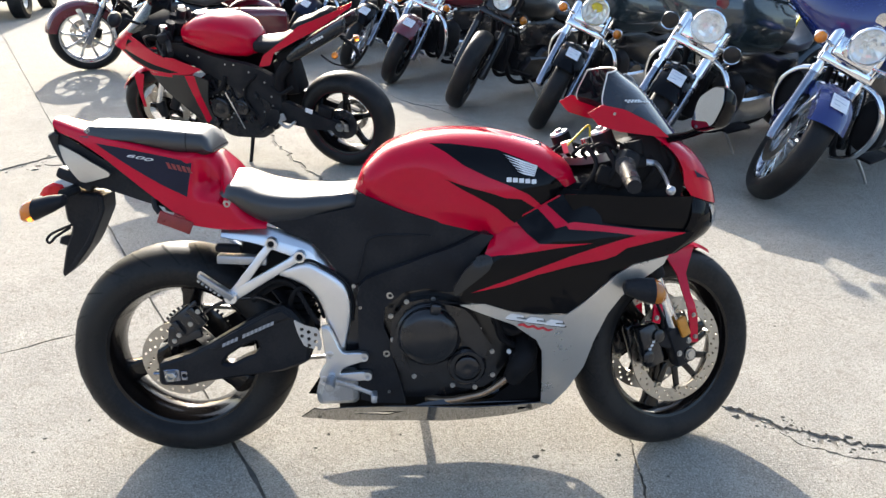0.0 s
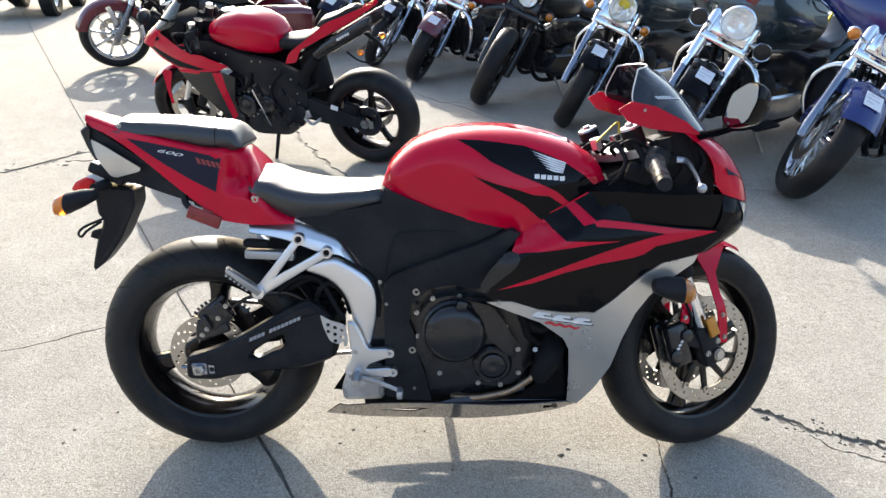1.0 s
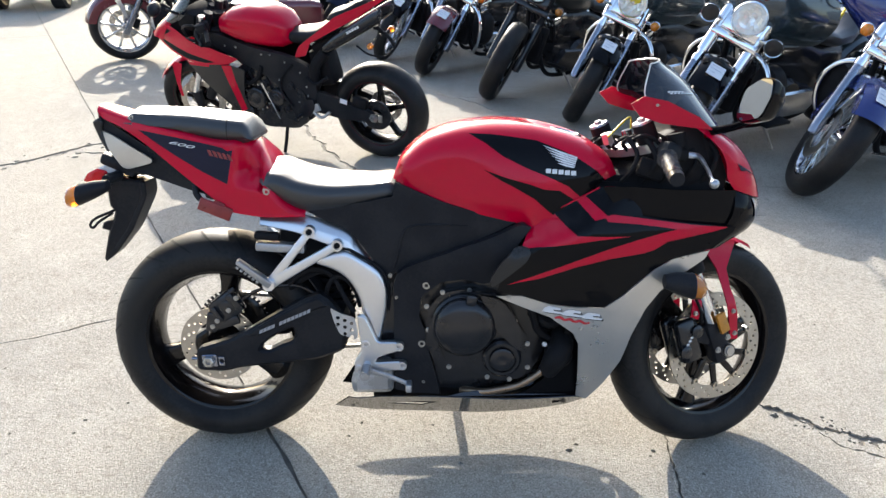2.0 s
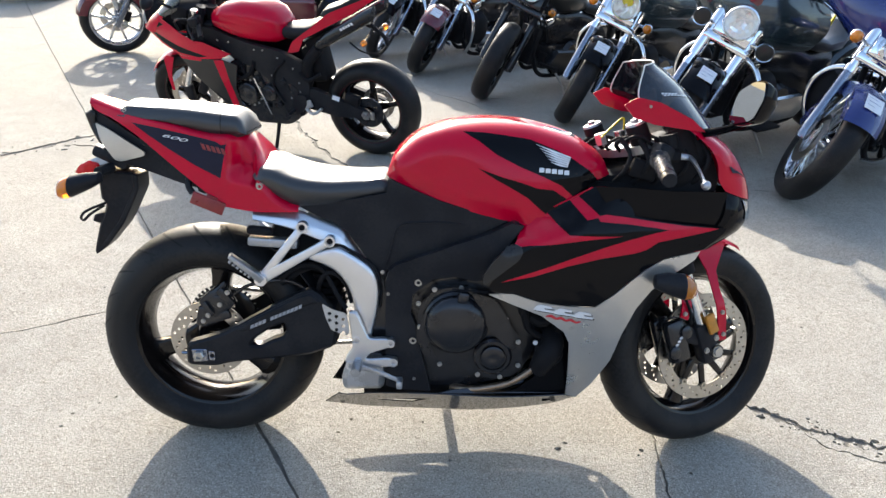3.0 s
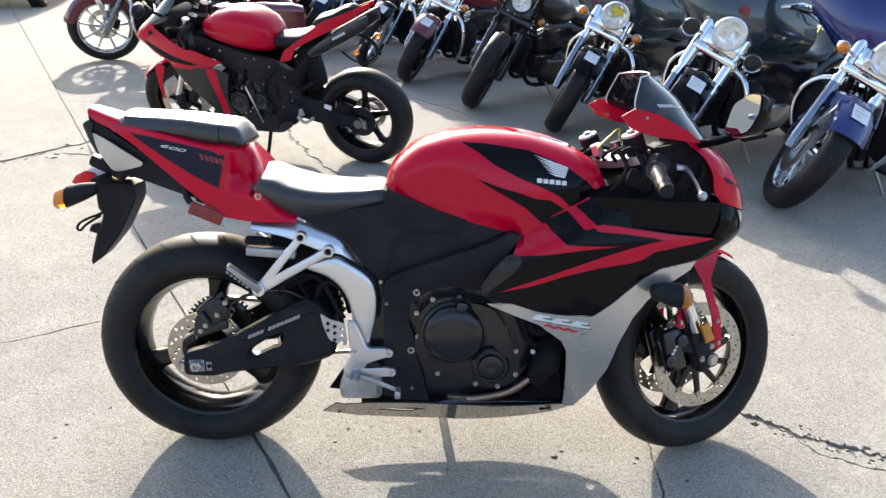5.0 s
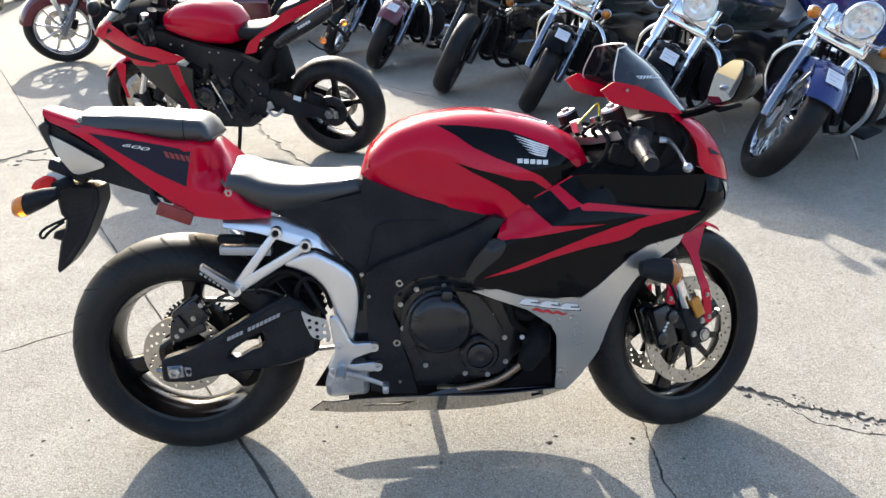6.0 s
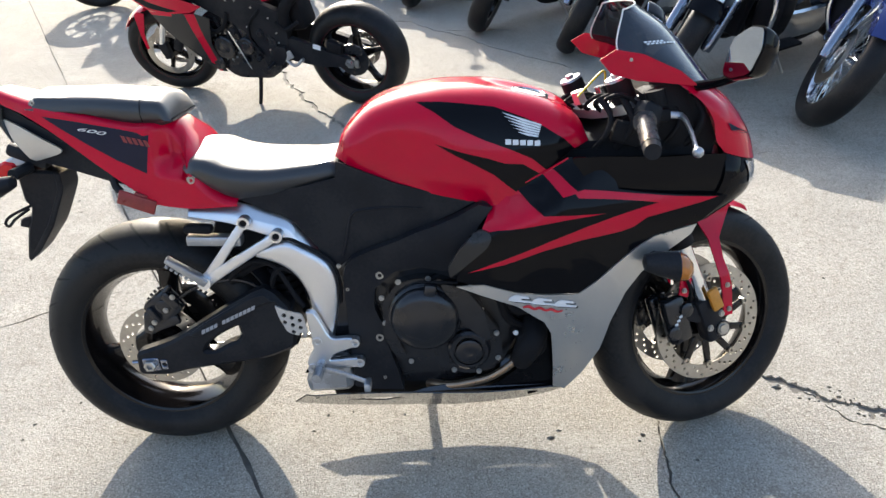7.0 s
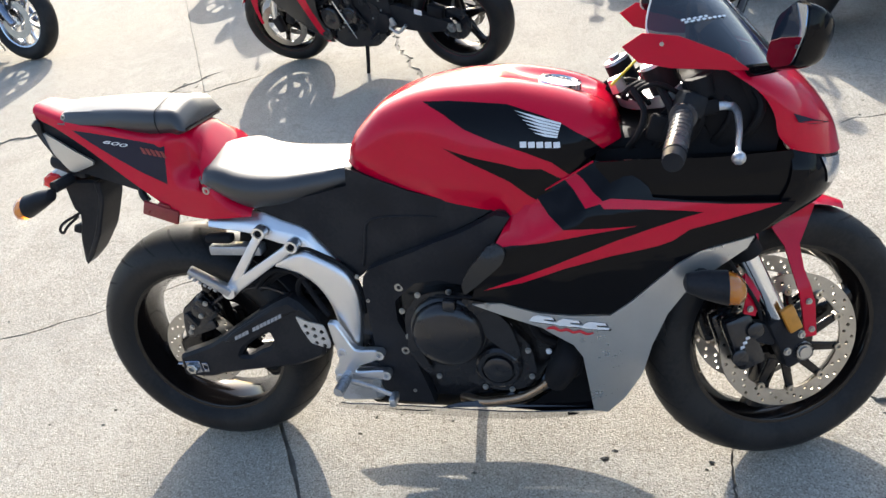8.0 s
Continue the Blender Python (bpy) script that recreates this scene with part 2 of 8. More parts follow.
def cdt(outline, holes=(), lines=(), step=0.0):
    """Triangles inside an outline, less its holes, along the given inner polygons."""
    from mathutils.geometry import delaunay_2d_cdt
    pts, edges = [], []
    for poly in (outline, *holes, *lines):
        dense = []
        for a, b in zip(poly, list(poly[1:]) + [poly[0]]):
            n = max(1, int(math.dist(a, b) / step)) if step else 1
            dense += [(a[0] + (b[0] - a[0]) * i / n, a[1] + (b[1] - a[1]) * i / n) for i in range(n)]
        k = len(pts)
        pts += dense
        edges += [(k + i, k + (i + 1) % len(dense)) for i in range(len(dense))]
    if step:
        xs, ys = [p[0] for p in outline], [p[1] for p in outline]
        rows = int((max(ys) - min(ys)) / step) + 1
        cols = int((max(xs) - min(xs)) / step) + 1
        for j in range(1, rows):
            for i in range(1, cols):
                q = (min(xs) + (i + 0.5 * (j % 2)) * step, min(ys) + j * step)
                if inside(q, list(outline)):
                    pts.append(q)
    v, _, faces, *_ = delaunay_2d_cdt([Vector(p) for p in pts], edges, [], 1, 1e-5)
    keep = []
    for f in faces:
        c = sum((v[i] for i in f), Vector((0, 0))) / len(f)
        if inside(c, list(outline)) and not any(inside(c, list(h)) for h in holes):
            keep.append((f, c))
    return v, keep


def plate(bm, outline, place, thick=0.004, holes=(), paint=(), step=0.0, depth=(0, 1, 0)):
    """A sheet cut to an outline in the side view, laid out by place(u, v), with thickness along depth; paint: (polygon, material index)."""
    outline = [tuple(p) for p in outline]
    v, faces = cdt(outline, [list(h) for h in holes], [list(p) for p, _ in paint], step)
    d = Vector(depth) * thick
    used = sorted({i for f, _ in faces for i in f})
    top = {i: bm.verts.new(place(v[i][0], v[i][1])) for i in used}
    bot = {i: bm.verts.new(top[i].co + d) for i in used}
    count = {}
    for f, c in faces:
        mi = 0
        for poly, k in paint:
            if inside(c, list(poly)):
                mi = k
        bm.faces.new([top[i] for i in f]).material_index = mi
        bm.faces.new([bot[i] for i in reversed(f)]).material_index = mi
        for a, b in zip(f, list(f[1:]) + [f[0]]):
            count.setdefault((min(a, b), max(a, b)), []).append((a, b, mi))
    for es in count.values():
        if len(es) == 1:
            a, b, mi = es[0]
            bm.faces.new((top[b], top[a], bot[a], bot[b])).material_index = mi


def slab(bm, outline, y0, y1, holes=(), bev=0.005, mi=0):
    """A cut plate from y0 (seen side, chamfered) to y1."""
    def inset(poly, d):
        area = sum(a[0] * b[1] - b[0] * a[1] for a, b in zip(poly, poly[1:] + poly[:1]))
        d = d if area > 0 else -d
        out = []
        for i in range(len(poly)):
            a, b, c = Vector(poly[i - 1]), Vector(poly[i]), Vector(poly[(i + 1) % len(poly)])
            e, f = (b - a).normalized(), (c - b).normalized()
            n = Vector((-e.y - f.y, e.x + f.x))
            n = n.normalized() if n.length > 1e-6 else Vector((-e.y, e.x))
            out.append(tuple(b + n * d))
        return out
    side = 1 if y1 > y0 else -1
    outer, cuts = [tuple(p) for p in outline], [[tuple(p) for p in h] for h in holes]
    face, open_cuts = inset(outer, bev), [inset(h, -bev) for h in cuts]
    v, faces = cdt(face, open_cuts)
    vs = {i: bm.verts.new((v[i].x, y0, v[i].y)) for f, _ in faces for i in f}
    for f, _ in faces:
        bm.faces.new([vs[i] for i in f]).material_index = mi
    for poly, top in [(outer, face)] + list(zip(cuts, open_cuts)):
        rings = [[bm.verts.new((p[0], y, p[1])) for p in q] for q, y in ((top, y0), (poly, y0 + bev * side), (poly, y1))]
        for a, b in zip(rings, rings[1:]):
            for i in range(len(poly)):
                j = (i + 1) % len(poly)
                bm.faces.new((a[i], a[j], b[j], b[i])).material_index = mi
    bmesh.ops.remove_doubles(bm, verts=bm.verts, dist=1e-5)


def edged_beam(bm, outer, inner, y, thick, seg=20, power=0.55, sub=3):
    """A beam between two edge lines in the side view, with a rounded oblong section."""
    rings = []
    for a, b in zip(curve([(p[0], 0, p[1]) for p in outer], sub), curve([(p[0], 0, p[1]) for p in inner], sub)):
        c, d = (a + b) / 2, (a - b) / 2
        ring = []
        for k in range(seg):
            t = 2 * math.pi * k / seg
            x, z = (math.copysign(abs(q) ** power, q) for q in (math.cos(t), math.sin(t)))
            ring.append(c + d * x + Vector((0, y + thick / 2 * z, 0)))
        rings.append(ring)
    skin(bm, rings)


def flatside(y):
    return lambda u, v: (u, y, v)


def sweep(bm, f, nu, nv, mi=0):
    """A grid surface from f(s, t) with s, t in 0..1."""
    g = [[bm.verts.new(f(i / nu, j / nv)) for j in range(nv + 1)] for i in range(nu + 1)]
    for i in range(nu):
        for j in range(nv):
            q = (g[i][j], g[i + 1][j], g[i + 1][j + 1], g[i][j + 1])
            bm.faces.new(q).material_index = mi(i / nu, j / nv) if callable(mi) else mi
    bmesh.ops.remove_doubles(bm, verts=[v for r in g for v in r], dist=1e-5)
    return g


def beam(bm, p0, p1, s0, s1, side=(0, 1, 0), bev=0.004, mi=0):
    """A tapered bar of oblong section from p0 to p1; s: (across, along side)."""
    p0, p1 = Vector(p0), Vector(p1)
    d = (p1 - p0).normalized()
    y = Vector(side)
    x = d.cross(y).normalized()
    y = x.cross(d).normalized()
    vs = []
    for p, s in ((p0, s0), (p1, s1)):
        vs += [bm.verts.new(p + x * s[0] / 2 * a + y * s[1] / 2 * b) for a, b in ((-1, -1), (1, -1), (1, 1), (-1, 1))]
    fs = [bm.faces.new([vs[i] for i in q]) for q in ((3, 2, 1, 0), (4, 5, 6, 7), (0, 1, 5, 4), (1, 2, 6, 5), (2, 3, 7, 6), (3, 0, 4, 7))]
    for f in fs:
        f.material_index = mi
    if bev:
        bmesh.ops.bevel(bm, geom=list({e for f in fs for e in f.edges}), offset=bev, segments=2, affect="EDGES", profile=0.5)


def bolt(bm, c, r=0.006, side=-1, h=0.005, mi=0):
    """A hexagon head with a socket, facing along y."""
    x, y, z = c
    lathe(bm, [(0, r * 1.25), (side * h * 0.3, r * 1.25), (side * h * 0.3, r), (side * h, r * 0.92), (side * h, r * 0.5), (side * h * 0.5, r * 0.45), (side * h * 0.5, 0)], c, "y", 12, mi=mi)


# ---------------------------------------------------------------- wheels
def tyre_mesh(R, W, rim=0.216, seg=56):
    bm = B()
    prof = []
    for i in range(15):
        t = (-1 + 2 * i / 14) * radians(78)
        prof.append((0.5 * W * math.sin(t) / math.sin(radians(78)), R - 0.40 * W * (1 - math.cos(t))))
    lo = prof[0][1]
    prof = [(-0.38 * W, rim - 0.004), (-0.42 * W, rim + 0.006), (-0.475 * W, (rim + lo) / 2 - 0.004)] + prof + [(0.475 * W, (rim + lo) / 2 - 0.004), (0.42 * W, rim + 0.006), (0.38 * W, rim - 0.004)]
    lathe(bm, prof, seg=seg, closed=True)
    return bm


def groove_mesh(R, W, n, sweep_angle, side):
    """Slanting tread grooves as narrow strips on the crown, their shade painted as near-black."""
    bm = B()
    for k in range(n):
        a0 = 2 * math.pi * k / n
        pts = []
        for j in range(9):
            t = (0.12 + 0.7 * j / 8) * radians(78) * side
            y = 0.5 * W * math.sin(t) / math.sin(radians(78))
            r = R - 0.40 * W * (1 - math.cos(t))
            a = a0 + sweep_angle * (j / 8) ** 1.3
            wd = 0.0042 * (1 - 0.6 * abs(j / 8 - 0.4))
            n_y, n_r = math.sin(t), math.cos(t)
            pts.append([(a + s * wd / r, y + n_y * 0.0006, r + n_r * 0.0006) for s in (-1, 1)])
        vs = [[bm.verts.new((q[2] * math.cos(q[0]), q[1], q[2] * math.sin(q[0]))) for q in pr] for pr in pts]
        for a, b in zip(vs, vs[1:]):
            bm.faces.new((a[0], a[1], b[1], b[0]))
    return bm


def rim_profile(W, rim=0.216):
    return [(-0.40 * W, rim + 0.008), (-0.37 * W, rim + 0.008), (-0.33 * W, rim - 0.006), (-0.12 * W, rim - 0.022), (0.12 * W, rim - 0.022), (0.33 * W, rim - 0.006), (0.37 * W, rim + 0.008), (0.40 * W, rim + 0.008),
            (0.40 * W, rim + 0.002), (0.36 * W, rim - 0.012), (0.13 * W, rim - 0.030), (-0.13 * W, rim - 0.030), (-0.36 * W, rim - 0.012), (-0.40 * W, rim + 0.002)]


def bolts(points, r, side, material, parent, name="bolt", h=0.005, xf=None, label=""):
    """Separate bolt heads on one shared mesh."""
    bm = B()
    bolt(bm, (0, 0, 0), r, side, h)
    first = part(name, bm, material, parent, label)
    for k, p in enumerate(points):
        ob = first if k == 0 else new(name, first.data)
        ob.parent = parent
        ob.matrix_basis = (xf or Matrix()) @ Matrix.Translation(p)


def wheel(name, parent, c, W, spokes, material, label="", xf=None, rim=0.216, hub=0.05, a0=0.5, wide=0.07):
    """A cast wheel: rim, with its hub and spokes as pieces."""
    c = Vector(c)
    bm = B()
    lathe(bm, rim_profile(W, rim), c, seg=56, closed=True)
    w = part(name, bm, material, parent, label, xf)
    bm = B()
    lathe(bm, [(-0.055, 0.012), (-0.055, hub * 0.8), (-0.035, hub), (0.035, hub), (0.055, hub * 0.8), (0.055, 0.012)], c, seg=28, closed=True)
    part("hub", bm, material, w, "", xf)
    for k in range(spokes):
        a = a0 + 2 * math.pi * k / spokes
        d = Vector((math.cos(a), 0, math.sin(a)))
        e = Vector((-math.sin(a), 0, math.cos(a)))
        bm = B()
        rings = []
        for t, wd, th in ((0.0, 1.15, 0.054), (0.25, 0.92, 0.050), (0.55, 0.66, 0.042), (0.8, 0.74, 0.038), (1.0, 1.05, 0.034)):
            p = c + d * (hub * 0.75 + (rim - 0.020 - hub * 0.75) * t) + e * 0.008 * t
            ring = []
            for j in range(12):
                q = 2 * math.pi * j / 12
                x, y = math.copysign(abs(math.cos(q)) ** 0.5, math.cos(q)), math.copysign(abs(math.sin(q)) ** 0.5, math.sin(q))
                ring.append(p + e * (wide * wd / 2 * x) + Vector((0, th / 2 * y, 0)))
            rings.append(ring)
        skin(bm, rings)
        part("spoke", bm, material, w, "", xf)
    return w


def wire_wheel(name, parent, c, W, material, label="", xf=None, rim=0.245, n=40):
    c = Vector(c)
    bm = B()
    lathe(bm, rim_profile(W, rim), c, seg=48, closed=True)
    w = part(name, bm, material, parent, label, xf)
    bm = B()
    lathe(bm, [(-0.05, 0.012), (-0.05, 0.038), (-0.03, 0.024), (0.03, 0.024), (0.05, 0.038), (0.05, 0.012)], c, seg=20, closed=True)
    part("hub", bm, material, w, "", xf)
    bm = B()
    for k in range(n):
        a = 2 * math.pi * k / n
        s = 1 if k % 2 else -1
        b = a + (0.55 if (k // 2) % 2 else -0.55)
        cyl(bm, c + Vector((0.035 * math.cos(b), s * 0.042, 0.035 * math.sin(b))), c + Vector(((rim - 0.02) * math.cos(a), s * 0.01, (rim - 0.02) * math.sin(a))), 0.0024, seg=5)
    part("spokes", bm, material, w, "", xf, kind="stuff")
    return w


def disc_mesh(r0, r1, holes=48, thick=0.005, y=0.0, wave=0.0):
    bm = B()
    n = 72
    out = [((r1 + wave * math.sin(i / n * 2 * math.pi * 12)) * math.cos(2 * math.pi * i / n), (r1 + wave * math.sin(i / n * 2 * math.pi * 12)) * math.sin(2 * math.pi * i / n)) for i in range(n)]
    hs = [circle((0, 0), r0, 48)]
    for k in range(holes):
        a = 2 * math.pi * k / holes
        r = r0 + (r1 - r0) * (0.24, 0.5, 0.76)[k % 3]
        hs.append(circle((r * math.cos(a), r * math.sin(a)), 0.0042, 7))
    plate(bm, out, flatside(y), thick, hs)
    return bm


# ---------------------------------------------------------------- the red and black sport bike
bike = thing("sport_motorcycle", pose(0, 0, 0, 0, 0, -1.2) @ pose(0, 0, 0, -11, 0, 0), "red, black and silver sport motorcycle leaning on its side stand", "motorcycle")
RC, FC = Vector((0.018, 0, 0.315)), Vector((1.405, 0, 0.302))
RAKE = Vector((-math.sin(radians(23.55)), 0, math.cos(radians(23.55))))
PIVOT = Vector((1.503, 0, 0))
STEER = Matrix.Translation(PIVOT) @ Matrix.Rotation(radians(21), 4, RAKE) @ Matrix.Translation(-PIVOT)


def moved(bm, v):
    bm.transform(Matrix.Translation(v))
    return bm


# wheels
rear = wheel("rear_wheel", bike, RC, 0.18, 3, RIM, "gloss black three-spoke rear wheel", a0=1.4, wide=0.075)
part("tyre", moved(tyre_mesh(0.315, 0.182), RC), RUBBER, rear, "worn wide rear tyre")
for s in (-1, 1):
    part("tread_groove_shade", moved(groove_mesh(0.315, 0.182, 22, -0.22, s), RC), GROOVE_SHADE, rear, kind="stuff")
part("brake_disc", moved(disc_mesh(0.070, 0.110, 42, y=-0.078), RC), STEEL, rear, "drilled steel rear disc")
bm = B()
lathe(bm, [(0.070, 0.05), (0.070, 0.088), (0.076, 0.098), (0.080, 0.098), (0.080, 0.05)], RC, seg=44, closed=True)
for k in range(42):
    a = 2 * math.pi * k / 42
    block(bm, RC + Vector((0.101 * math.cos(a), 0.078, 0.101 * math.sin(a))), (0.012, 0.005, 0.008), (0, -math.degrees(a), 0), 0.0015)
part("sprocket", bm, ENGINE, rear)
front = wheel("front_wheel", bike, FC, 0.12, 3, RIM, "gloss black three-spoke front wheel", STEER, a0=2.34, wide=0.06)
part("tyre", moved(tyre_mesh(0.300, 0.122), FC), RUBBER, front, "worn front tyre", STEER)
for s in (-1, 1):
    part("tread_groove_shade", moved(groove_mesh(0.300, 0.122, 20, 0.20, s), FC), GROOVE_SHADE, front, "", STEER, kind="stuff")
    part("brake_disc", moved(disc_mesh(0.118, 0.155, 60, y=0.066 * s - 0.0025), FC), STEEL, front, "drilled steel front disc", STEER)
    bm = B()
    lathe(bm, [(0.06 * s, 0.03), (0.06 * s, 0.056), (0.068 * s, 0.056), (0.068 * s, 0.03)], FC, seg=30, closed=True)
    part("disc_carrier", bm, RIM, front, "", STEER)
    bm = B()
    beam(bm, (0.05, 0.066 * s, 0), (0.114 * math.cos(0.16), 0.066 * s, 0.114 * math.sin(0.16)), (0.020, 0.008), (0.017, 0.008), bev=0.002)
    arm = part("carrier_arm", bm, RIM, front)
    for k in range(10):
        ob = arm if k == 0 else new("carrier_arm", arm.data)
        ob.parent = front
        ob.matrix_basis = STEER @ Matrix.Translation(FC) @ Matrix.Rotation(-2 * math.pi * (k + 0.3) / 10, 4, "Y")
    bm = B()
    lathe(bm, [(-0.008 * s, 0.004), (-0.008 * s, 0.009), (0.0085 * s, 0.009), (0.0085 * s, 0.004)], seg=10, closed=True)
    bob = part("disc_bobbin", bm, GOLD, front, "plated disc bobbin")
    for k in range(10):
        a = 2 * math.pi * (k + 0.3) / 10 + 0.16
        ob = bob if k == 0 else new("disc_bobbin", bob.data)
        ob.parent = front
        ob.matrix_basis = STEER @ Matrix.Translation(FC + Vector((0.117 * math.cos(a), 0.066 * s, 0.117 * math.sin(a))))

# front fork, turned to the left
for s in (-1, 1):
    lug = FC + Vector((0.0, 0.098 * s, 0.0))
    base = FC + RAKE * 0.045 + Vector((-0.012, 0.104 * s, 0))
    bm = B()
    beam(bm, lug + Vector((-0.006, 0, -0.03)), base + RAKE * 0.05, (0.055, 0.046), (0.062, 0.05), bev=0.01)
    beam(bm, base + RAKE * 0.0 + Vector((-0.02, 0, 0)), base + RAKE * 0.03 + Vector((-0.10, -0.012 * s, 0)), (0.05, 0.03), (0.04, 0.028), bev=0.008)
    lathe(bm, [(0.012 * s, 0.0), (0.030 * s, 0.016), (0.030 * s, 0.020), (-0.02 * s, 0.024)], lug, seg=20)
    fork = part("fork_leg", bm, MATT, bike, "black fork bottom with axle clamp", STEER)
    bm = B()
    cyl(bm, base + RAKE * 0.03, base + RAKE * 0.34, 0.0215, seg=20)
    part("slider", bm, CHROME, fork, "polished fork slider", STEER)
    bm = B()
    cyl(bm, base + RAKE * 0.22, base + RAKE * 0.640, 0.029, 0.0275, seg=22)
    cyl(bm, base + RAKE * 0.205, base + RAKE * 0.235, 0.0315, seg=22)
    part("outer_tube", bm, DARK, fork, "", STEER)
    bm = B()
    top = base + RAKE * 0.622
    cyl(bm, top + RAKE * 0.018, top + RAKE * 0.024, 0.0275, 0.025, seg=22)
    cyl(bm, top + RAKE * 0.024, top + RAKE * 0.032, 0.012, 0.010, seg=6)
    part("fork_cap", bm, CAST, fork, "bright fork cap", STEER)
    bm = B()
    lathe(bm, [(s * 0.0, 0.022), (s * 0.008, 0.019), (s * 0.008, 0.013), (s * 0.012, 0.012), (s * 0.012, 0.0)], lug + Vector((0, 0.022 * s, 0)), seg=16)
    part("axle_end", bm, BOLT, fork, "zinc axle bolt", STEER)
    bolts([lug + Vector((-0.036, 0.026 * s, 0.006)), lug + Vector((-0.005, 0.026 * s, 0.040))], 0.007, s, BOLT, fork, "pinch_bolt", xf=STEER)
    # radial caliper behind the leg
    bm = B()
    cc = FC + Vector((-0.118, 0.075 * s, 0.035))
    block(bm, cc + Vector((0, 0.018 * s, 0)), (0.062, 0.040, 0.125), (0, -16, 0), 0.012)
    block(bm, cc + Vector((-0.012, -0.028 * s, 0.0)), (0.055, 0.032, 0.115), (0, -16, 0), 0.012)
    for z in (-0.033, 0.033):
        q = cc + Vector((0.53 * z, 0.04 * s, 0.85 * z))
        lathe(bm, [(0, 0.018), (0.005 * s, 0.018), (0.007 * s, 0.014), (0.007 * s, 0)], q, seg=18)
    caliper = part("brake_caliper", bm, ENGINE, fork, "black four-piston brake caliper", STEER)
    bm = B()
    for z in (-0.058, 0.058):
        bolt(bm, cc + Vector((0.53 * z + 0.02, 0.036 * s, 0.85 * z)), 0.007, s)
    tube(bm, [cc + Vector((0.03, 0.04 * s, 0.05)), cc + Vector((0.01, 0.055 * s, 0.10)), base + RAKE * 0.22 + Vector((-0.05, 0.02 * s, 0)), base + RAKE * 0.40 + Vector((-0.06, -0.02 * s, 0))], 0.0042, 8)
    part("brake_hose", bm, DARK, fork, "", STEER)
    bm = B()
    for k in range(5):
        block(bm, cc + Vector((-0.004 + 0.53 * (k - 2) * 0.011, 0.0385 * s, (k - 2) * 0.0095 + 0.002)), (0.009, 0.0014, 0.006), (0, -16, 0), 0)
    part("caliper_mark", bm, WHITE, fork, "pale maker's mark as bars", STEER)
    bm = B()
    block(bm, base + RAKE * 0.05 + Vector((0.012, 0.036 * s, 0)), (0.030, 0.012, 0.058), (0, -23, 0), 0.004)
    part("fork_reflector", bm, ORANGE, fork, "amber side reflector", STEER)

# front mudguard
bm = B()


def guard(s, t):
    a = radians(62 + 82 * s)
    c = (t - 0.5) * 2
    r = 0.318 - 0.016 * abs(c) ** 2.5
    half = 0.074 * (0.45 + 0.55 * min(1, s * 3.5)) * min(1, (1 - s) * 4 + 0.55)
    return FC + Vector((r * math.cos(a), half * c, r * math.sin(a)))


sweep(bm, guard, 26, 12)
for s in (-1, 1):
    plate(bm, [(1.455, 0.605), (1.442, 0.575), (1.412, 0.53), (1.412, 0.48), (1.428, 0.41), (1.432, 0.335), (1.408, 0.335), (1.400, 0.40), (1.388, 0.47), (1.380, 0.53), (1.352, 0.585), (1.372, 0.610), (1.41, 0.615)], lambda u, v, s=s: (u, s * (0.076 + 0.05 * max(0, min(1, (0.58 - v) / 0.14))), v), 0.004, step=0.025)
    plate(bm, [(1.30, 0.59), (1.335, 0.59), (1.318, 0.47), (1.300, 0.40), (1.275, 0.41), (1.285, 0.47)], lambda u, v, s=s: (u, s * (0.074 + 0.05 * max(0, min(1, (0.58 - v) / 0.14))), v), 0.004, step=0.025)
mudguard = part("front_mudguard", bm, RED, bike, "glossy red front mudguard", STEER)
for s in (-1, 1):
    bolts([(u, s * 0.127, v) for u, v in ((1.420, 0.352), (1.413, 0.415), (1.287, 0.42))], 0.0055, s, BOLT, mudguard, "mudguard_bolt", xf=STEER)


# fairing
def fair(u, v):
    return lerp(u, [(0.75, 0.232), (0.95, 0.245), (1.08, 0.238), (1.20, 0.222), (1.32, 0.205), (1.40, 0.188), (1.5, 0.14)]) * lerp(v, [(0.15, 0.60), (0.25, 0.78), (0.4, 0.94), (0.52, 0.99), (0.60, 1.0), (0.66, 0.99), (0.70, 0.965), (0.73, 0.925), (0.8, 0.85), (0.9, 0.76)])


def on_fair(s, off=0.0):
    def f(u, v):
        y = fair(u, v)
        d = (u - 0.869) * 0.474 - (v - 0.695) * 0.881
        k = max(0.0, min(1.0, 1 - d / 0.05)) * max(0.0, min(1.0, (1.12 - u) / 0.10)) * max(0.0, min(1.0, (v - 0.62) / 0.06))
        return (u, s * (y + (min(y, 0.172) - y) * k * k * (3 - 2 * k) + off), v)
    return f


UPPER = [(0.872, 0.694), (0.900, 0.718), (0.921, 0.730), (0.979, 0.760), (1.040, 0.795), (1.085, 0.784), (1.118, 0.764), (1.134, 0.748), (1.140, 0.730), (1.20, 0.7185), (1.27, 0.709), (1.34, 0.702), (1.388, 0.696), (1.375, 0.682), (1.327, 0.645), (1.223, 0.622), (1.180, 0.597), (1.138, 0.562), (1.10, 0.528), (1.06, 0.495), (0.979, 0.498), (0.914, 0.506), (0.836, 0.524), (0.781, 0.534), (0.799, 0.582), (0.833, 0.640)]
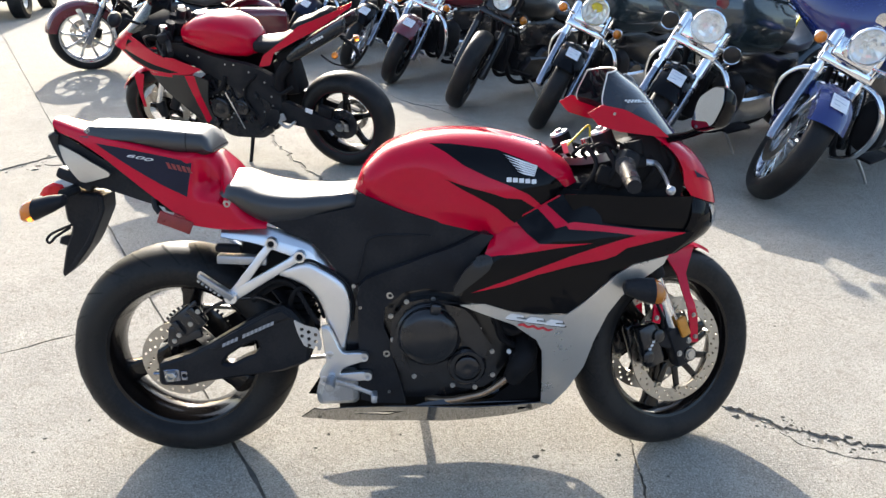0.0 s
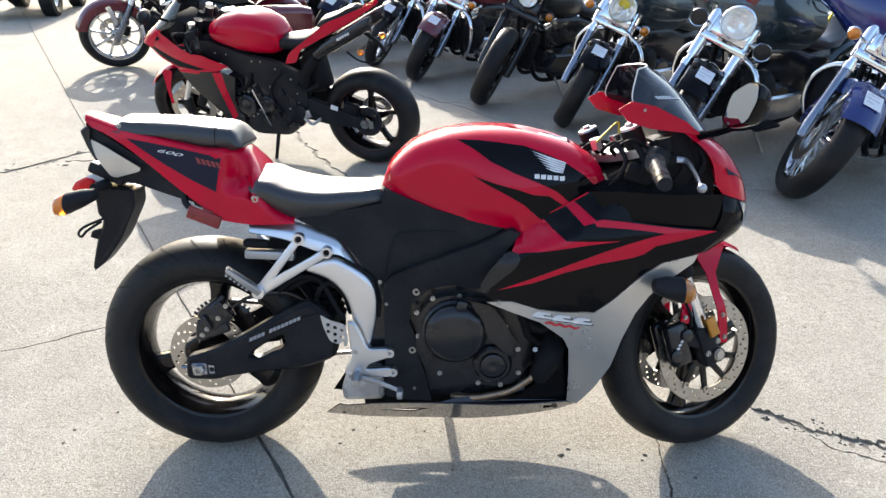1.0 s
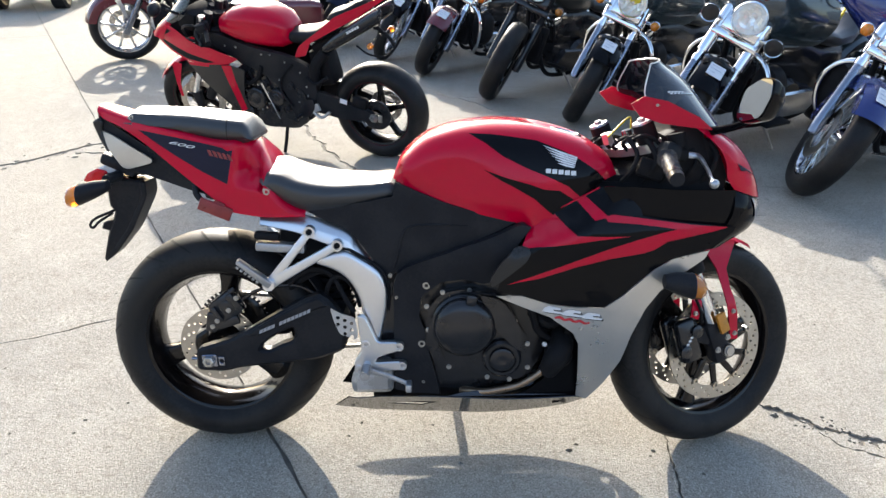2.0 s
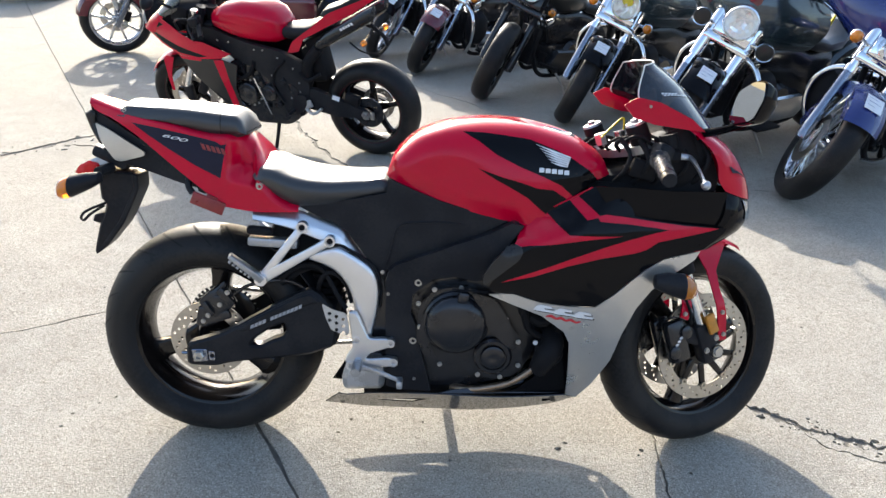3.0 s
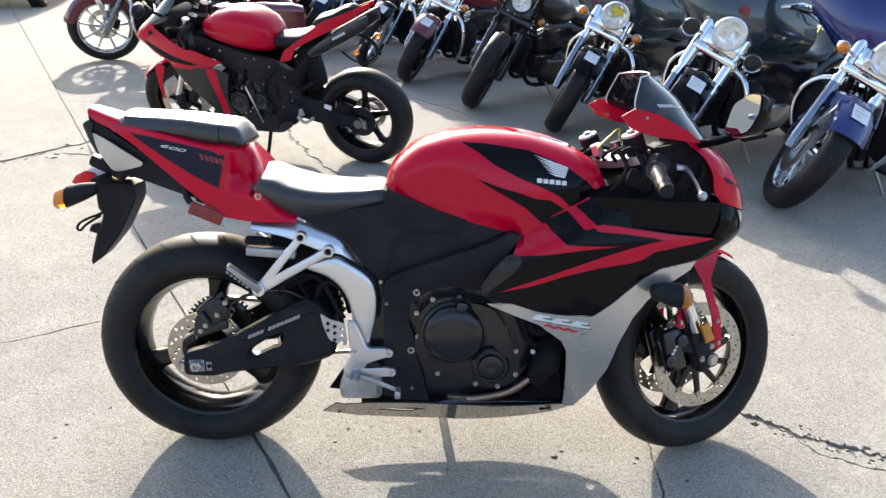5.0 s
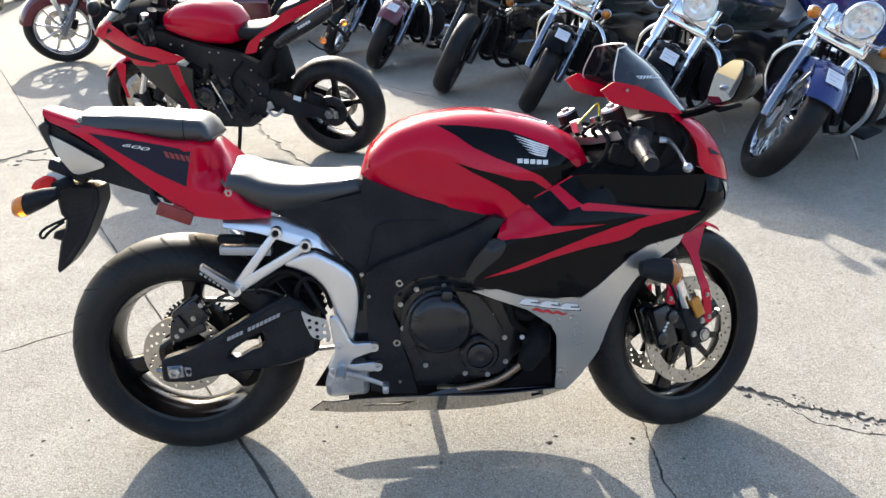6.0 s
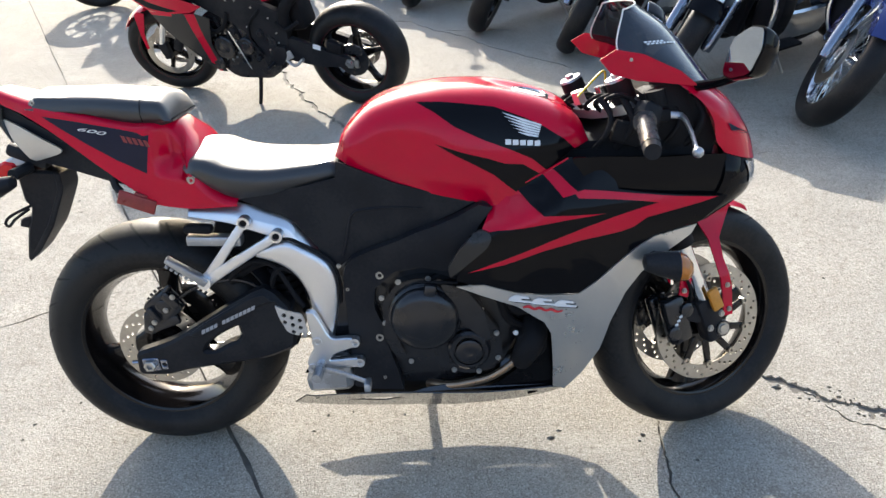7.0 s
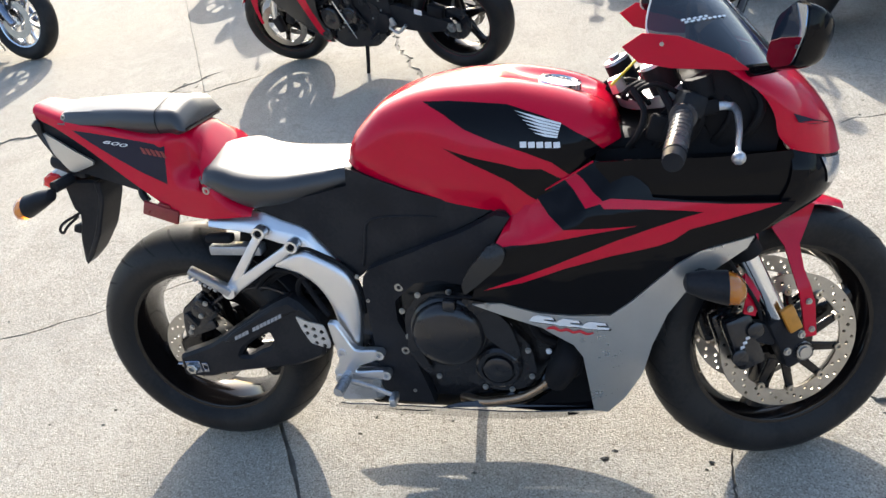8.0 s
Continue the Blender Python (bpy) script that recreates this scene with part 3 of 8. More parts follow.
STRIPE1 = [(0.834, 0.645), (0.858, 0.690), (0.890, 0.725), (0.914, 0.744), (0.922, 0.729), (0.950, 0.703), (0.976, 0.683), (1.04, 0.681), (1.112, 0.681), (1.027, 0.672), (0.927, 0.658), (0.877, 0.654)]
STRIPE2 = [(1.044, 0.729), (1.065, 0.734), (1.108, 0.729), (1.196, 0.716), (1.269, 0.706), (1.365, 0.697), (1.33, 0.689), (1.273, 0.678), (1.205, 0.665), (1.175, 0.646), (1.147, 0.638), (1.061, 0.625), (0.975, 0.604), (0.89, 0.574), (0.808, 0.554), (0.846, 0.569), (0.917, 0.597), (0.988, 0.625), (1.072, 0.655), (1.129, 0.672), (1.199, 0.689), (1.23, 0.695), (1.198, 0.701), (1.125, 0.711), (1.052, 0.717)]
STRIPE3 = [(0.974, 0.766), (0.994, 0.777), (1.054, 0.728), (1.019, 0.720)]
SCOOP = [(0.823, 0.648), (0.842, 0.654), (0.858, 0.650), (0.862, 0.638), (0.852, 0.616), (0.795, 0.566), (0.768, 0.545), (0.764, 0.569), (0.788, 0.611)]
LOWER = [(0.781, 0.525), (0.843, 0.529), (0.914, 0.508), (0.979, 0.500), (1.055, 0.497), (1.10, 0.530), (1.138, 0.564), (1.180, 0.599), (1.223, 0.624), (1.318, 0.644), (1.306, 0.622), (1.241, 0.577), (1.198, 0.540), (1.164, 0.492), (1.134, 0.417), (1.114, 0.337), (1.077, 0.262), (1.039, 0.207), (1.010, 0.219), (1.004, 0.313), (0.997, 0.394), (0.980, 0.427), (0.919, 0.472), (0.836, 0.503)]
for s in (-1, 1):
    bm = B()
    plate(bm, UPPER, on_fair(s), -0.004 * s, (), [(STRIPE1, 1), (STRIPE2, 1), (STRIPE3, 1)], 0.022)
    fairing = part("side_fairing", bm, [BLACK, RED], bike, "gloss black side fairing with red slashes")
    bm = B()
    tube(bm, [Vector(on_fair(s, 0.0005)(u, v)) for u, v in ((0.872, 0.694), (0.900, 0.718), (0.921, 0.730), (0.979, 0.760), (1.036, 0.793))], 0.0022, 6, 4)
    part("panel_edge", bm, RED, fairing, "thin red edge of the panel joint")
    bm = B()
    plate(bm, rounded([(1.035, 0.802), (1.12, 0.800), (1.234, 0.790), (1.339, 0.788), (1.384, 0.786), (1.390, 0.745), (1.374, 0.702), (1.372, 0.686), (1.20, 0.703), (1.12, 0.712), (1.07, 0.755)], 2, 0.15), lambda u, v, s=s: (u, s * (fair(u, 0.71) - 0.016 - 0.10 * max(0.0, v - 0.74)), v), -0.004 * s, step=0.025)
    part("cheek_panel", bm, BLACK, bike, "black inner cheek panel of the fairing")
    bm = B()
    plate(bm, rounded(SCOOP, 2, 0.2), on_fair(s, 0.006), -0.008 * s, step=0.02)
    part("duct_cover", bm, GREY, fairing, "grey air duct cover")
    bm = B()
    plate(bm, [(u, v - 0.003) for u, v in LOWER], on_fair(s, 0.004), -0.005 * s, step=0.022)
    low = part("lower_fairing", bm, SILVER, bike, "silver lower fairing panel with lettered badge")
    bolts([(u, s * (fair(u, v) + 0.003), v) for u, v in ((0.812, 0.521), (0.999, 0.437))], 0.0055, s, BOLT, low, "fairing_bolt")
    # badge: slanting white strokes on a dark outline, red script stroke below
    for k in range(3):
        u = 0.897 + 0.051 * k
        v = 0.498 - 0.0090 * k
        stroke = [(u - 0.001, v - 0.010), (u + 0.005, v - 0.001), (u + 0.016, v + 0.004), (u + 0.045, v - 0.002), (u + 0.049, v - 0.008), (u + 0.028, v - 0.006), (u + 0.030, v - 0.0095), (u + 0.054, v - 0.0145), (u + 0.052, v - 0.019), (u + 0.008, v - 0.013)]
        for name, material, dx, dz, off, label in (("badge_shadow", DARK, 0.0035, -0.0030, 0.0055, "dark edge of a badge stroke"), ("badge_stroke", WHITE, 0.0, 0.0, 0.0070, "white badge stroke")):
            bm = B()
            plate(bm, [(a + dx, b + dz) for a, b in stroke], on_fair(s, off), -0.0012 * s)
            part(name, bm, material, low, label)
    bm = B()
    tube(bm, [Vector(on_fair(s, 0.0055)(0.930 + 0.013 * k, 0.470 - 0.0026 * k + (0.003 if k % 2 else -0.002))) for k in range(8)], [0.0022, 0.004, 0.003, 0.0036, 0.003, 0.0034, 0.003, 0.0016], 6, 3, 0.4)
    part("script_stroke", bm, REDDECAL, low, "red wavy script stroke")


def cowl(C, E):
    """Half-round nose surface between a centre line C and a side edge E."""
    c, e = curve([(p[0], 0, p[1]) for p in C], 6), curve(E, 6)

    def f(s, t):
        k = s * (len(c) - 1)
        i = min(int(k), len(c) - 2)
        a = c[i].lerp(c[i + 1], k - i)
        k = s * (len(e) - 1)
        i = min(int(k), len(e) - 2)
        b = e[i].lerp(e[i + 1], k - i)
        g = (t - 0.5) * math.pi
        w = 1 - math.cos(g)
        return Vector((a.x + (b.x - a.x) * w, b.y * math.sin(g), a.z + (b.z - a.z) * w))
    return f


# nose, screen and cockpit edges
RIMLINE = [(1.380, 0.160, 0.788), (1.356, 0.170, 0.818), (1.346, 0.174, 0.859), (1.320, 0.174, 0.900), (1.262, 0.170, 0.945)]
bm = B()
sweep(bm, cowl([(1.496, 0.747), (1.481, 0.797), (1.454, 0.843), (1.419, 0.886), (1.387, 0.912)], RIMLINE), 20, 28)
nose = part("nose_cowl", bm, RED, bike, "glossy red nose cowl round the cockpit")
for s in (-1, 1):
    bm = B()
    f = cowl([(1.496, 0.747), (1.481, 0.797), (1.454, 0.843), (1.419, 0.886), (1.387, 0.912)], RIMLINE)
    vs = [bm.verts.new(f(x, 0.5 + s * y) + Vector((0.002, 0.002 * s, 0.001))) for x, y in ((0.50, 0.41), (0.40, 0.40), (0.36, 0.32), (0.32, 0.20), (0.40, 0.30))]
    bm.faces.new(vs)
    part("nose_slash", bm, NAVY, nose, "dark slash on the nose")
bm = B()
sweep(bm, cowl([(1.493, 0.746), (1.494, 0.706), (1.474, 0.667), (1.41, 0.635)], [(1.378, 0.158, 0.788), (1.382, 0.172, 0.75), (1.365, 0.178, 0.70), (1.30, 0.185, 0.635)]), 14, 28)
chin = part("nose_chin", bm, BLACK, bike, "gloss black lower nose")
for s in (-1, 1):
    bm = B()
    f = cowl([(1.493, 0.746), (1.494, 0.706), (1.474, 0.667), (1.41, 0.635)], [(1.378, 0.158, 0.788), (1.382, 0.172, 0.75), (1.365, 0.178, 0.70), (1.30, 0.185, 0.635)])
    sweep(bm, lambda x, y, s=s: f(0.03 + 0.42 * x, 0.5 + s * (0.06 + 0.28 * y - 0.06 * x * y)) + Vector((0.005, 0.004 * s, 0.001)), 8, 10)
    lens = part("headlight", bm, LENS, chin, "clear headlight lens")
    bm = B()
    sweep(bm, lambda x, y, s=s: f(0.05 + 0.38 * x, 0.5 + s * (0.10 + 0.24 * y - 0.05 * x * y)) + Vector((0.002, 0.0015 * s, 0.0005)), 7, 9)
    part("headlight_reflector", bm, DULLCHROME, chin, "silvered reflector behind the lens", sharp=0.02)
    lens.visible_shadow = False
    bm = B()
    ball(bm, (1.435, s * 0.080, 0.725), (0.02, 0.035, 0.026), 14)
    part("reflector_bowl", bm, BOWL, chin)
bm = B()
sweep(bm, cowl([(1.390, 0.912), (1.325, 0.992), (1.270, 1.052), (1.198, 1.102)], [(1.285, 0.166, 0.940), (1.20, 0.160, 0.985), (1.138, 0.150, 1.014), (1.155, 0.108, 1.092)]), 18, 26)
screen = part("windscreen", bm, TINT, bike, "dark smoked double-bubble windscreen")
bm = B()
f = cowl([(1.390, 0.912), (1.325, 0.992), (1.270, 1.052), (1.198, 1.102)], [(1.285, 0.166, 0.940), (1.20, 0.160, 0.985), (1.138, 0.150, 1.014), (1.155, 0.108, 1.092)])
tube(bm, [f(1, j / 16) for j in range(17)], 0.0018, 6, 1)
tube(bm, [f(0.62 + 0.38 * j / 8, 0) for j in range(9)], 0.0017, 6, 1)
tube(bm, [f(0.62 + 0.38 * j / 8, 1) for j in range(9)], 0.0017, 6, 1)
part("screen_edge", bm, EDGE, screen, "polished screen edge, its gleam put into the pale colour")
bm = B()
for k in range(8):
    for row in range(2):
        p = [f(0.60 - 0.017 * k * 0.9 + 0.030 * row + dx, 0.135 + 0.021 * k + dy - 0.004 * row) + Vector((0.001, -0.0015, 0.001)) for dx, dy in ((0, 0), (0.022, 0), (0.018, 0.016), (-0.002, 0.016))]
        if row == 0 or k < 5:
            bm.faces.new([bm.verts.new(q) for q in p])
part("screen_mark", bm, WHITE, screen, "white maker's mark as bars")
for s in (-1, 1):
    bm = B()
    plate(bm, [(1.094, 1.0), (1.128, 1.019), (1.188, 1.007), (1.268, 0.969), (1.306, 0.938), (1.269, 0.942), (1.178, 0.953), (1.121, 0.970)], lambda u, v, s=s: (u, s * lerp(u, [(1.09, 0.185), (1.2, 0.172), (1.3, 0.176)]), v), -0.004 * s, step=0.02)
    wing = part("screen_wing", bm, RED, bike, "red fairing edge below the screen")
    bolts([(1.160, s * 0.181, 0.998)], 0.003, s, BOLT, wing, "screen_bolt")

# inner cockpit: dash, inner fairing panels, head stock
bm = B()
for s in (-1, 1):
    plate(bm, [(1.10, 0.80), (1.20, 0.78), (1.36, 0.78), (1.365, 0.82), (1.345, 0.87), (1.30, 0.915), (1.24, 0.94), (1.20, 0.90), (1.15, 0.85)], lambda u, v, s=s: (u, s * (0.120 + 0.02 * (u - 1.06) / 0.3), v), 0.006, step=0.04)
    plate(bm, [(1.04, 0.80), (1.36, 0.785), (1.30, 0.62), (1.22, 0.60), (1.02, 0.62)], lambda u, v, s=s: (u, s * 0.125, v), 0.006)
block(bm, (1.27, 0, 0.87), (0.10, 0.28, 0.16), (0, -25, 0), 0.02)
block(bm, (1.14, 0, 0.72), (0.22, 0.22, 0.20), (0, 0, 0), 0.03)
part("inner_fairing", bm, DARK, bike, "black inner fairing")
bm = B()
block(bm, (1.265, 0.0, 0.975), (0.045, 0.20, 0.085), (0, -38, 0), 0.015)
lathe(bm, [(0, 0.045), (-0.012, 0.045), (-0.016, 0.04), (-0.016, 0)], (1.235, 0.02, 0.985), "x", 24)
part("instrument_panel", bm, DARK, bike, "black instrument cluster")
CL = FC + RAKE * 0.640 + Vector((-0.012, 0, 0))
bm = B()
plate(bm, rounded([(-0.025, -0.135), (0.025, -0.135), (0.03, -0.09), (0.0, -0.03), (0.0, 0.03), (0.03, 0.09), (0.025, 0.135), (-0.025, 0.135), (-0.05, 0.04), (-0.05, -0.04)]), lambda u, v: CL + Vector((u * 0.92, v, u * 0.40 - 0.006)), -0.022, depth=(-0.4, 0, 0.92))
clamp = part("top_clamp", bm, CLAMP, bike, "bare alloy top fork clamp", STEER)
bm = B()
cyl(bm, CL + Vector((-0.05, 0, -0.01)), CL + Vector((-0.060, 0, 0.018)), 0.016, seg=6)
part("ignition_lock", bm, CLAMP, clamp, "", STEER)
bm = B()
cyl(bm, CL + Vector((0.01, 0, 0.0)), CL + Vector((0.002, 0, 0.026)), 0.014, seg=14)
part("stem_nut", bm, DULLCHROME, clamp, "", STEER)
bm = B()
tube(bm, [CL + Vector((0.01, -0.01, 0.03)), CL + Vector((0.0, -0.02, 0.06)), CL + Vector((-0.05, -0.035, 0.03)), CL + Vector((-0.085, -0.05, 0.008))], 0.0026, 7)
part("key_tag", bm, YELLOW, clamp, "yellow key tag loop", STEER)

bm = B()
for k in range(6):
    y = -0.10 + 0.038 * k
    tube(bm, [CL + Vector((-0.03, y, -0.03)), CL + Vector((-0.055, y * 1.2, 0.0 - 0.008 * (k % 3))), CL + Vector((-0.02, y * 1.25 - 0.02, 0.006)), CL + Vector((0.05, y * 1.1 - 0.02, -0.05)), CL + Vector((0.09, y, -0.12))], 0.0048 + 0.001 * (k % 2), 8)
part("cable", bm, DARK, clamp, "black cables and wiring over the clamp", STEER, kind="stuff")
bm = B()
cyl(bm, CL + Vector((0.075, -0.150, -0.005)), CL + Vector((0.062, -0.150, 0.038)), 0.024, 0.025, seg=20)
part("brake_reservoir", bm, DARK, clamp, "dark brake fluid reservoir", STEER)
bm = B()
cyl(bm, CL + Vector((0.062, -0.150, 0.038)), CL + Vector((0.060, -0.150, 0.046)), 0.026, 0.024, seg=20)
part("reservoir_cap", bm, ENGINE, clamp, "", STEER)
bm = B()
for k in range(5):
    u = 1.10 + 0.05 * k
    tube(bm, [(u, -0.128, 0.80), (u + 0.02, -0.150, 0.835), (u + 0.03, -0.148, 0.875 - 0.01 * (k % 2)), (u + 0.01, -0.12, 0.91)], 0.006 + 0.002 * (k % 3), 8)
block(bm, (1.17, -0.142, 0.835), (0.07, 0.02, 0.05), (0, 15, 0), 0.008)
part("wiring", bm, DARK, bike, "black wiring and connectors inside the fairing", kind="stuff")

# handlebars
for s in (-1, 1):
    a = CL + Vector((0.042, 0.108 * s, -0.025))
    e = CL + Vector((-0.082, 0.330 * s, -0.084))
    d = (e - a).normalized()
    bm = B()
    cyl(bm, a, e, 0.011, seg=14)
    cyl(bm, a + RAKE * -0.02, a + RAKE * 0.02, 0.038, seg=20)
    cyl(bm, a + d * 0.045, a + d * 0.10, 0.022, seg=14)
    block(bm, a + d * 0.075 + Vector((0.01, 0, 0.01)), (0.05, 0.045, 0.045), (0, 20, 0), 0.01)
    bar = part("handlebar", bm, MATT, bike, "black clip-on handlebar", STEER)
    bm = B()
    cyl(bm, a + d * 0.105, e, 0.0188, seg=18)
    part("grip", bm, GRIP, bar, "worn black rubber grip", STEER)
    for k in range(8):
        bm = B()
        q = a + d * (0.100 + 0.0165 * k)
        cyl(bm, q, q + d * (0.006 if k == 0 else 0.008), 0.025 if k == 0 else 0.0197, seg=18)
        part("grip_flange" if k == 0 else "grip_ring", bm, GRIP, bar, "", STEER)
    bm = B()
    cyl(bm, e, e + d * 0.006, 0.0150, seg=16)
    cyl(bm, e + d * 0.006, e + d * 0.030, 0.0185, 0.0165, seg=16)
    part("bar_end", bm, MATT, bar, "", STEER)
    bm = B()
    g = a + d * 0.075 + Vector((0.035, 0, 0.002))
    tube(bm, [g, g + Vector((0.045, 0.02 * s, -0.004)), g + d * 0.085 + Vector((0.070, 0, -0.010)), g + d * 0.155 + Vector((0.070, 0, -0.016)), g + d * 0.185 + Vector((0.072, 0, -0.022))], [0.008, 0.0085, 0.0068, 0.006, 0.006], 10, 5, 0.7)
    ball(bm, g + d * 0.19 + Vector((0.072, 0, -0.022)), (0.0115, 0.0115, 0.0115), 12)
    part("lever", bm, CAST, bar, "polished alloy lever", STEER)
    bm = B()
    cyl(bm, g + Vector((0.0, 0, 0.02)), g + Vector((-0.008, 0, 0.055)), 0.021, 0.023, seg=18)
    block(bm, g, (0.05, 0.035, 0.03), (0, 0, 0), 0.008)
    part("fluid_reservoir", bm, DARK, bar, "", STEER)
    bm = B()
    for k in range(2):
        tube(bm, [g + Vector((-0.01, 0, -0.01 * k)), g + Vector((0.04, -0.04 * s, 0.02 - 0.03 * k)), Vector((1.20, 0.07 * s, 0.88 - 0.04 * k)), Vector((1.17, 0.06 * s, 0.78))], 0.0045, 7)
    part("cable", bm, DARK, bar, "", STEER)

# mirrors
for s in (-1, 1):
    mc = Vector((1.325, 0.352 * s, 1.030))
    bm = B()
    tube(bm, [(1.305, 0.165 * s, 0.935), (1.335, 0.22 * s, 0.952), (1.365, 0.30 * s, 0.985)], [0.012, 0.010, 0.011], 10, 5, 0.7)
    R = Matrix.Translation(mc) @ Matrix.Rotation(radians(-12 * s), 4, "Z") @ Matrix.Rotation(radians(9), 4, "Y")
    shape = rounded([(-0.056, -0.050), (-0.046, 0.018), (0.006, 0.046), (0.046, 0.046), (0.054, 0.010), (0.034, -0.042), (-0.026, -0.058)], 4, 0.25)
    rings = []
    for k in range(7):
        t = k / 6
        sc = math.sqrt(max(0.0, 1 - t * t)) * 0.999 + 0.001
        rings.append([R @ Vector((0.055 * t, -s * p[0] * -1 * (0.15 + 0.85 * sc), p[1] * (0.15 + 0.85 * sc) - 0.008 * t)) for p in shape])
    skin(bm, rings)
    mirror = part("mirror", bm, BLACK, bike, "black mirror housing on a short stalk")
    bm = B()
    bm.faces.new([bm.verts.new(R @ Vector((-0.0035, s * p[0] * 0.93, p[1] * 0.93))) for p in shape])
    ext = bmesh.ops.extrude_face_region(bm, geom=bm.faces[:])
    bmesh.ops.translate(bm, vec=R.to_3x3() @ Vector((0.003, 0, 0)), verts=[x for x in ext["geom"] if isinstance(x, bmesh.types.BMVert)])
    part("mirror_glass", bm, MIRROR, mirror, "mirror glass")

# fuel tank
TOP = [(0.512, 0.800), (0.522, 0.830), (0.546, 0.865), (0.608, 0.912), (0.699, 0.938), (0.775, 0.945), (0.852, 0.943), (0.944, 0.926), (1.03, 0.895), (1.075, 0.860), (1.088, 0.825)]
LOW = [(0.512, 0.792), (0.578, 0.765), (0.65, 0.738), (0.767, 0.708), (0.878, 0.690), (0.93, 0.722), (0.986, 0.762), (1.049, 0.806), (1.088, 0.818)]
WID = [(0.512, 0.085), (0.54, 0.118), (0.60, 0.138), (0.70, 0.158), (0.80, 0.172), (0.90, 0.176), (1.0, 0.168), (1.06, 0.145), (1.088, 0.12)]


def tank_at(s, off=0.0):
    def f(u, q):
        lo, top, w = lerp(u, LOW), lerp(u, TOP), lerp(u, WID)
        a = max(0.0, min(1.0, q)) * math.pi / 2
        v = lo + (top - lo) * math.sin(a) ** 0.72
        waist = 1 - 0.10 * math.exp(-((v - lo) / 0.03) ** 2) * (u < 0.86)
        dent = 0.018 * math.exp(-((u - 0.66) / 0.09) ** 2 - ((v - 0.80) / 0.06) ** 2)
        y = (w * waist - dent) * math.cos(a) ** 0.58
        v -= 0.016 * math.exp(-(y / 0.055) ** 4) * math.exp(-((u - 0.96) / 0.10) ** 4)
        return Vector((u, s * (y + off * math.cos(a)), v + off * math.sin(a)))
    return f


def tank_q(u, v):
    lo, top = lerp(u, LOW), lerp(u, TOP)
    k = max(0.0, min(1.0, (v - lo) / max(1e-4, top - lo)))
    return math.asin(k ** (1 / 0.72)) * 2 / math.pi


def side_poly(p, n=6):
    out = []
    for (a, b), (c, d) in zip(p, p[1:] + p[:1]):
        out += [(a + (c - a) * i / n, tank_q(a + (c - a) * i / n, b + (d - b) * i / n)) for i in range(n)]
    return out


TB1 = [(0.706, 0.917), (0.761, 0.917), (0.804, 0.913), (0.877, 0.904), (0.944, 0.880), (0.986, 0.860), (1.030, 0.832), (1.058, 0.803), (1.020, 0.748), (0.993, 0.764), (0.958, 0.794), (0.912, 0.815), (0.852, 0.838), (0.792, 0.866), (0.748, 0.896)]
TB2 = [(0.745, 0.831), (0.809, 0.811), (0.861, 0.798), (0.897, 0.786), (0.938, 0.783), (0.979, 0.757), (0.995, 0.744), (0.950, 0.702), (0.910, 0.730), (0.874, 0.761), (0.831, 0.785), (0.789, 0.806)]
edge = [(0.512 + 0.576 * i / 60, 0.0) for i in range(61)] + [(1.088, 1.0)] + [(1.088 - 0.576 * i / 60, 1.0) for i in range(1, 61)]
bm = B()
for s in (-1, 1):
    v, faces = cdt(edge, (), [side_poly(TB1), side_poly(TB2)], 0.014)
    f = tank_at(s)
    vs = [bm.verts.new(f(p[0], p[1])) for p in v]
    pols = [side_poly(TB1), side_poly(TB2)]
    for fc, c in faces:
        g = bm.faces.new([vs[i] for i in fc])
        g.material_index = 1 if any(inside(c, p) for p in pols) else 0
bmesh.ops.remove_doubles(bm, verts=bm.verts, dist=0.0004)
tank = part("fuel_tank", bm, [RED, BLACK], bike, "glossy red fuel tank with black wing graphics", sharp=1.2)
bm = B()
lathe(bm, [(0.0, 0.045), (0.010, 0.043), (0.012, 0.034), (0.008, 0.030), (0.011, 0.022), (0.011, 0)], (0.970, 0, 0.901), "z", 28)
part("fuel_cap", bm, DULLCHROME, tank, "", pose(0.970, 0, 0.901, 0, 14, 0) @ pose(-0.970, 0, -0.901))
for s in (-1, 1):
    f = tank_at(s, 0.0016)
    for k in range(6):
        # feathers of the wing badge, each a slanting blade
        u0, v0 = 0.891 + 0.0070 * k, 0.892 - 0.0080 * k
        u1, v1 = 0.980 - 0.0015 * k, 0.864 - 0.0044 * k
        bm = B()
        pts = [(u0, v0), (u0 + (u1 - u0) * 0.5, v0 + (v1 - v0) * 0.5 + 0.0005), (u1, v1), (u1 - 0.002, v1 - 0.0030), (u0 + (u1 - u0) * 0.5, v0 + (v1 - v0) * 0.5 - 0.0042), (u0 + 0.012, v0 - 0.0050)]
        bm.faces.new([bm.verts.new(f(a, tank_q(a, b))) for a, b in pts])
        part("badge_feather", bm, WHITE, tank, "white wing badge feather")
    for k in range(5):
        bm = B()
        u0 = 0.900 + 0.0158 * k
        v0 = 0.826 - 0.0012 * k
        bm.faces.new([bm.verts.new(f(u0 + x, tank_q(u0 + x, v0 + y))) for x, y in ((0, 0), (0.0125, 0), (0.0125, 0.011), (0, 0.011))])
        part("badge_bar", bm, WHITE, tank, "white lettering bar")

# seats
bm = B()


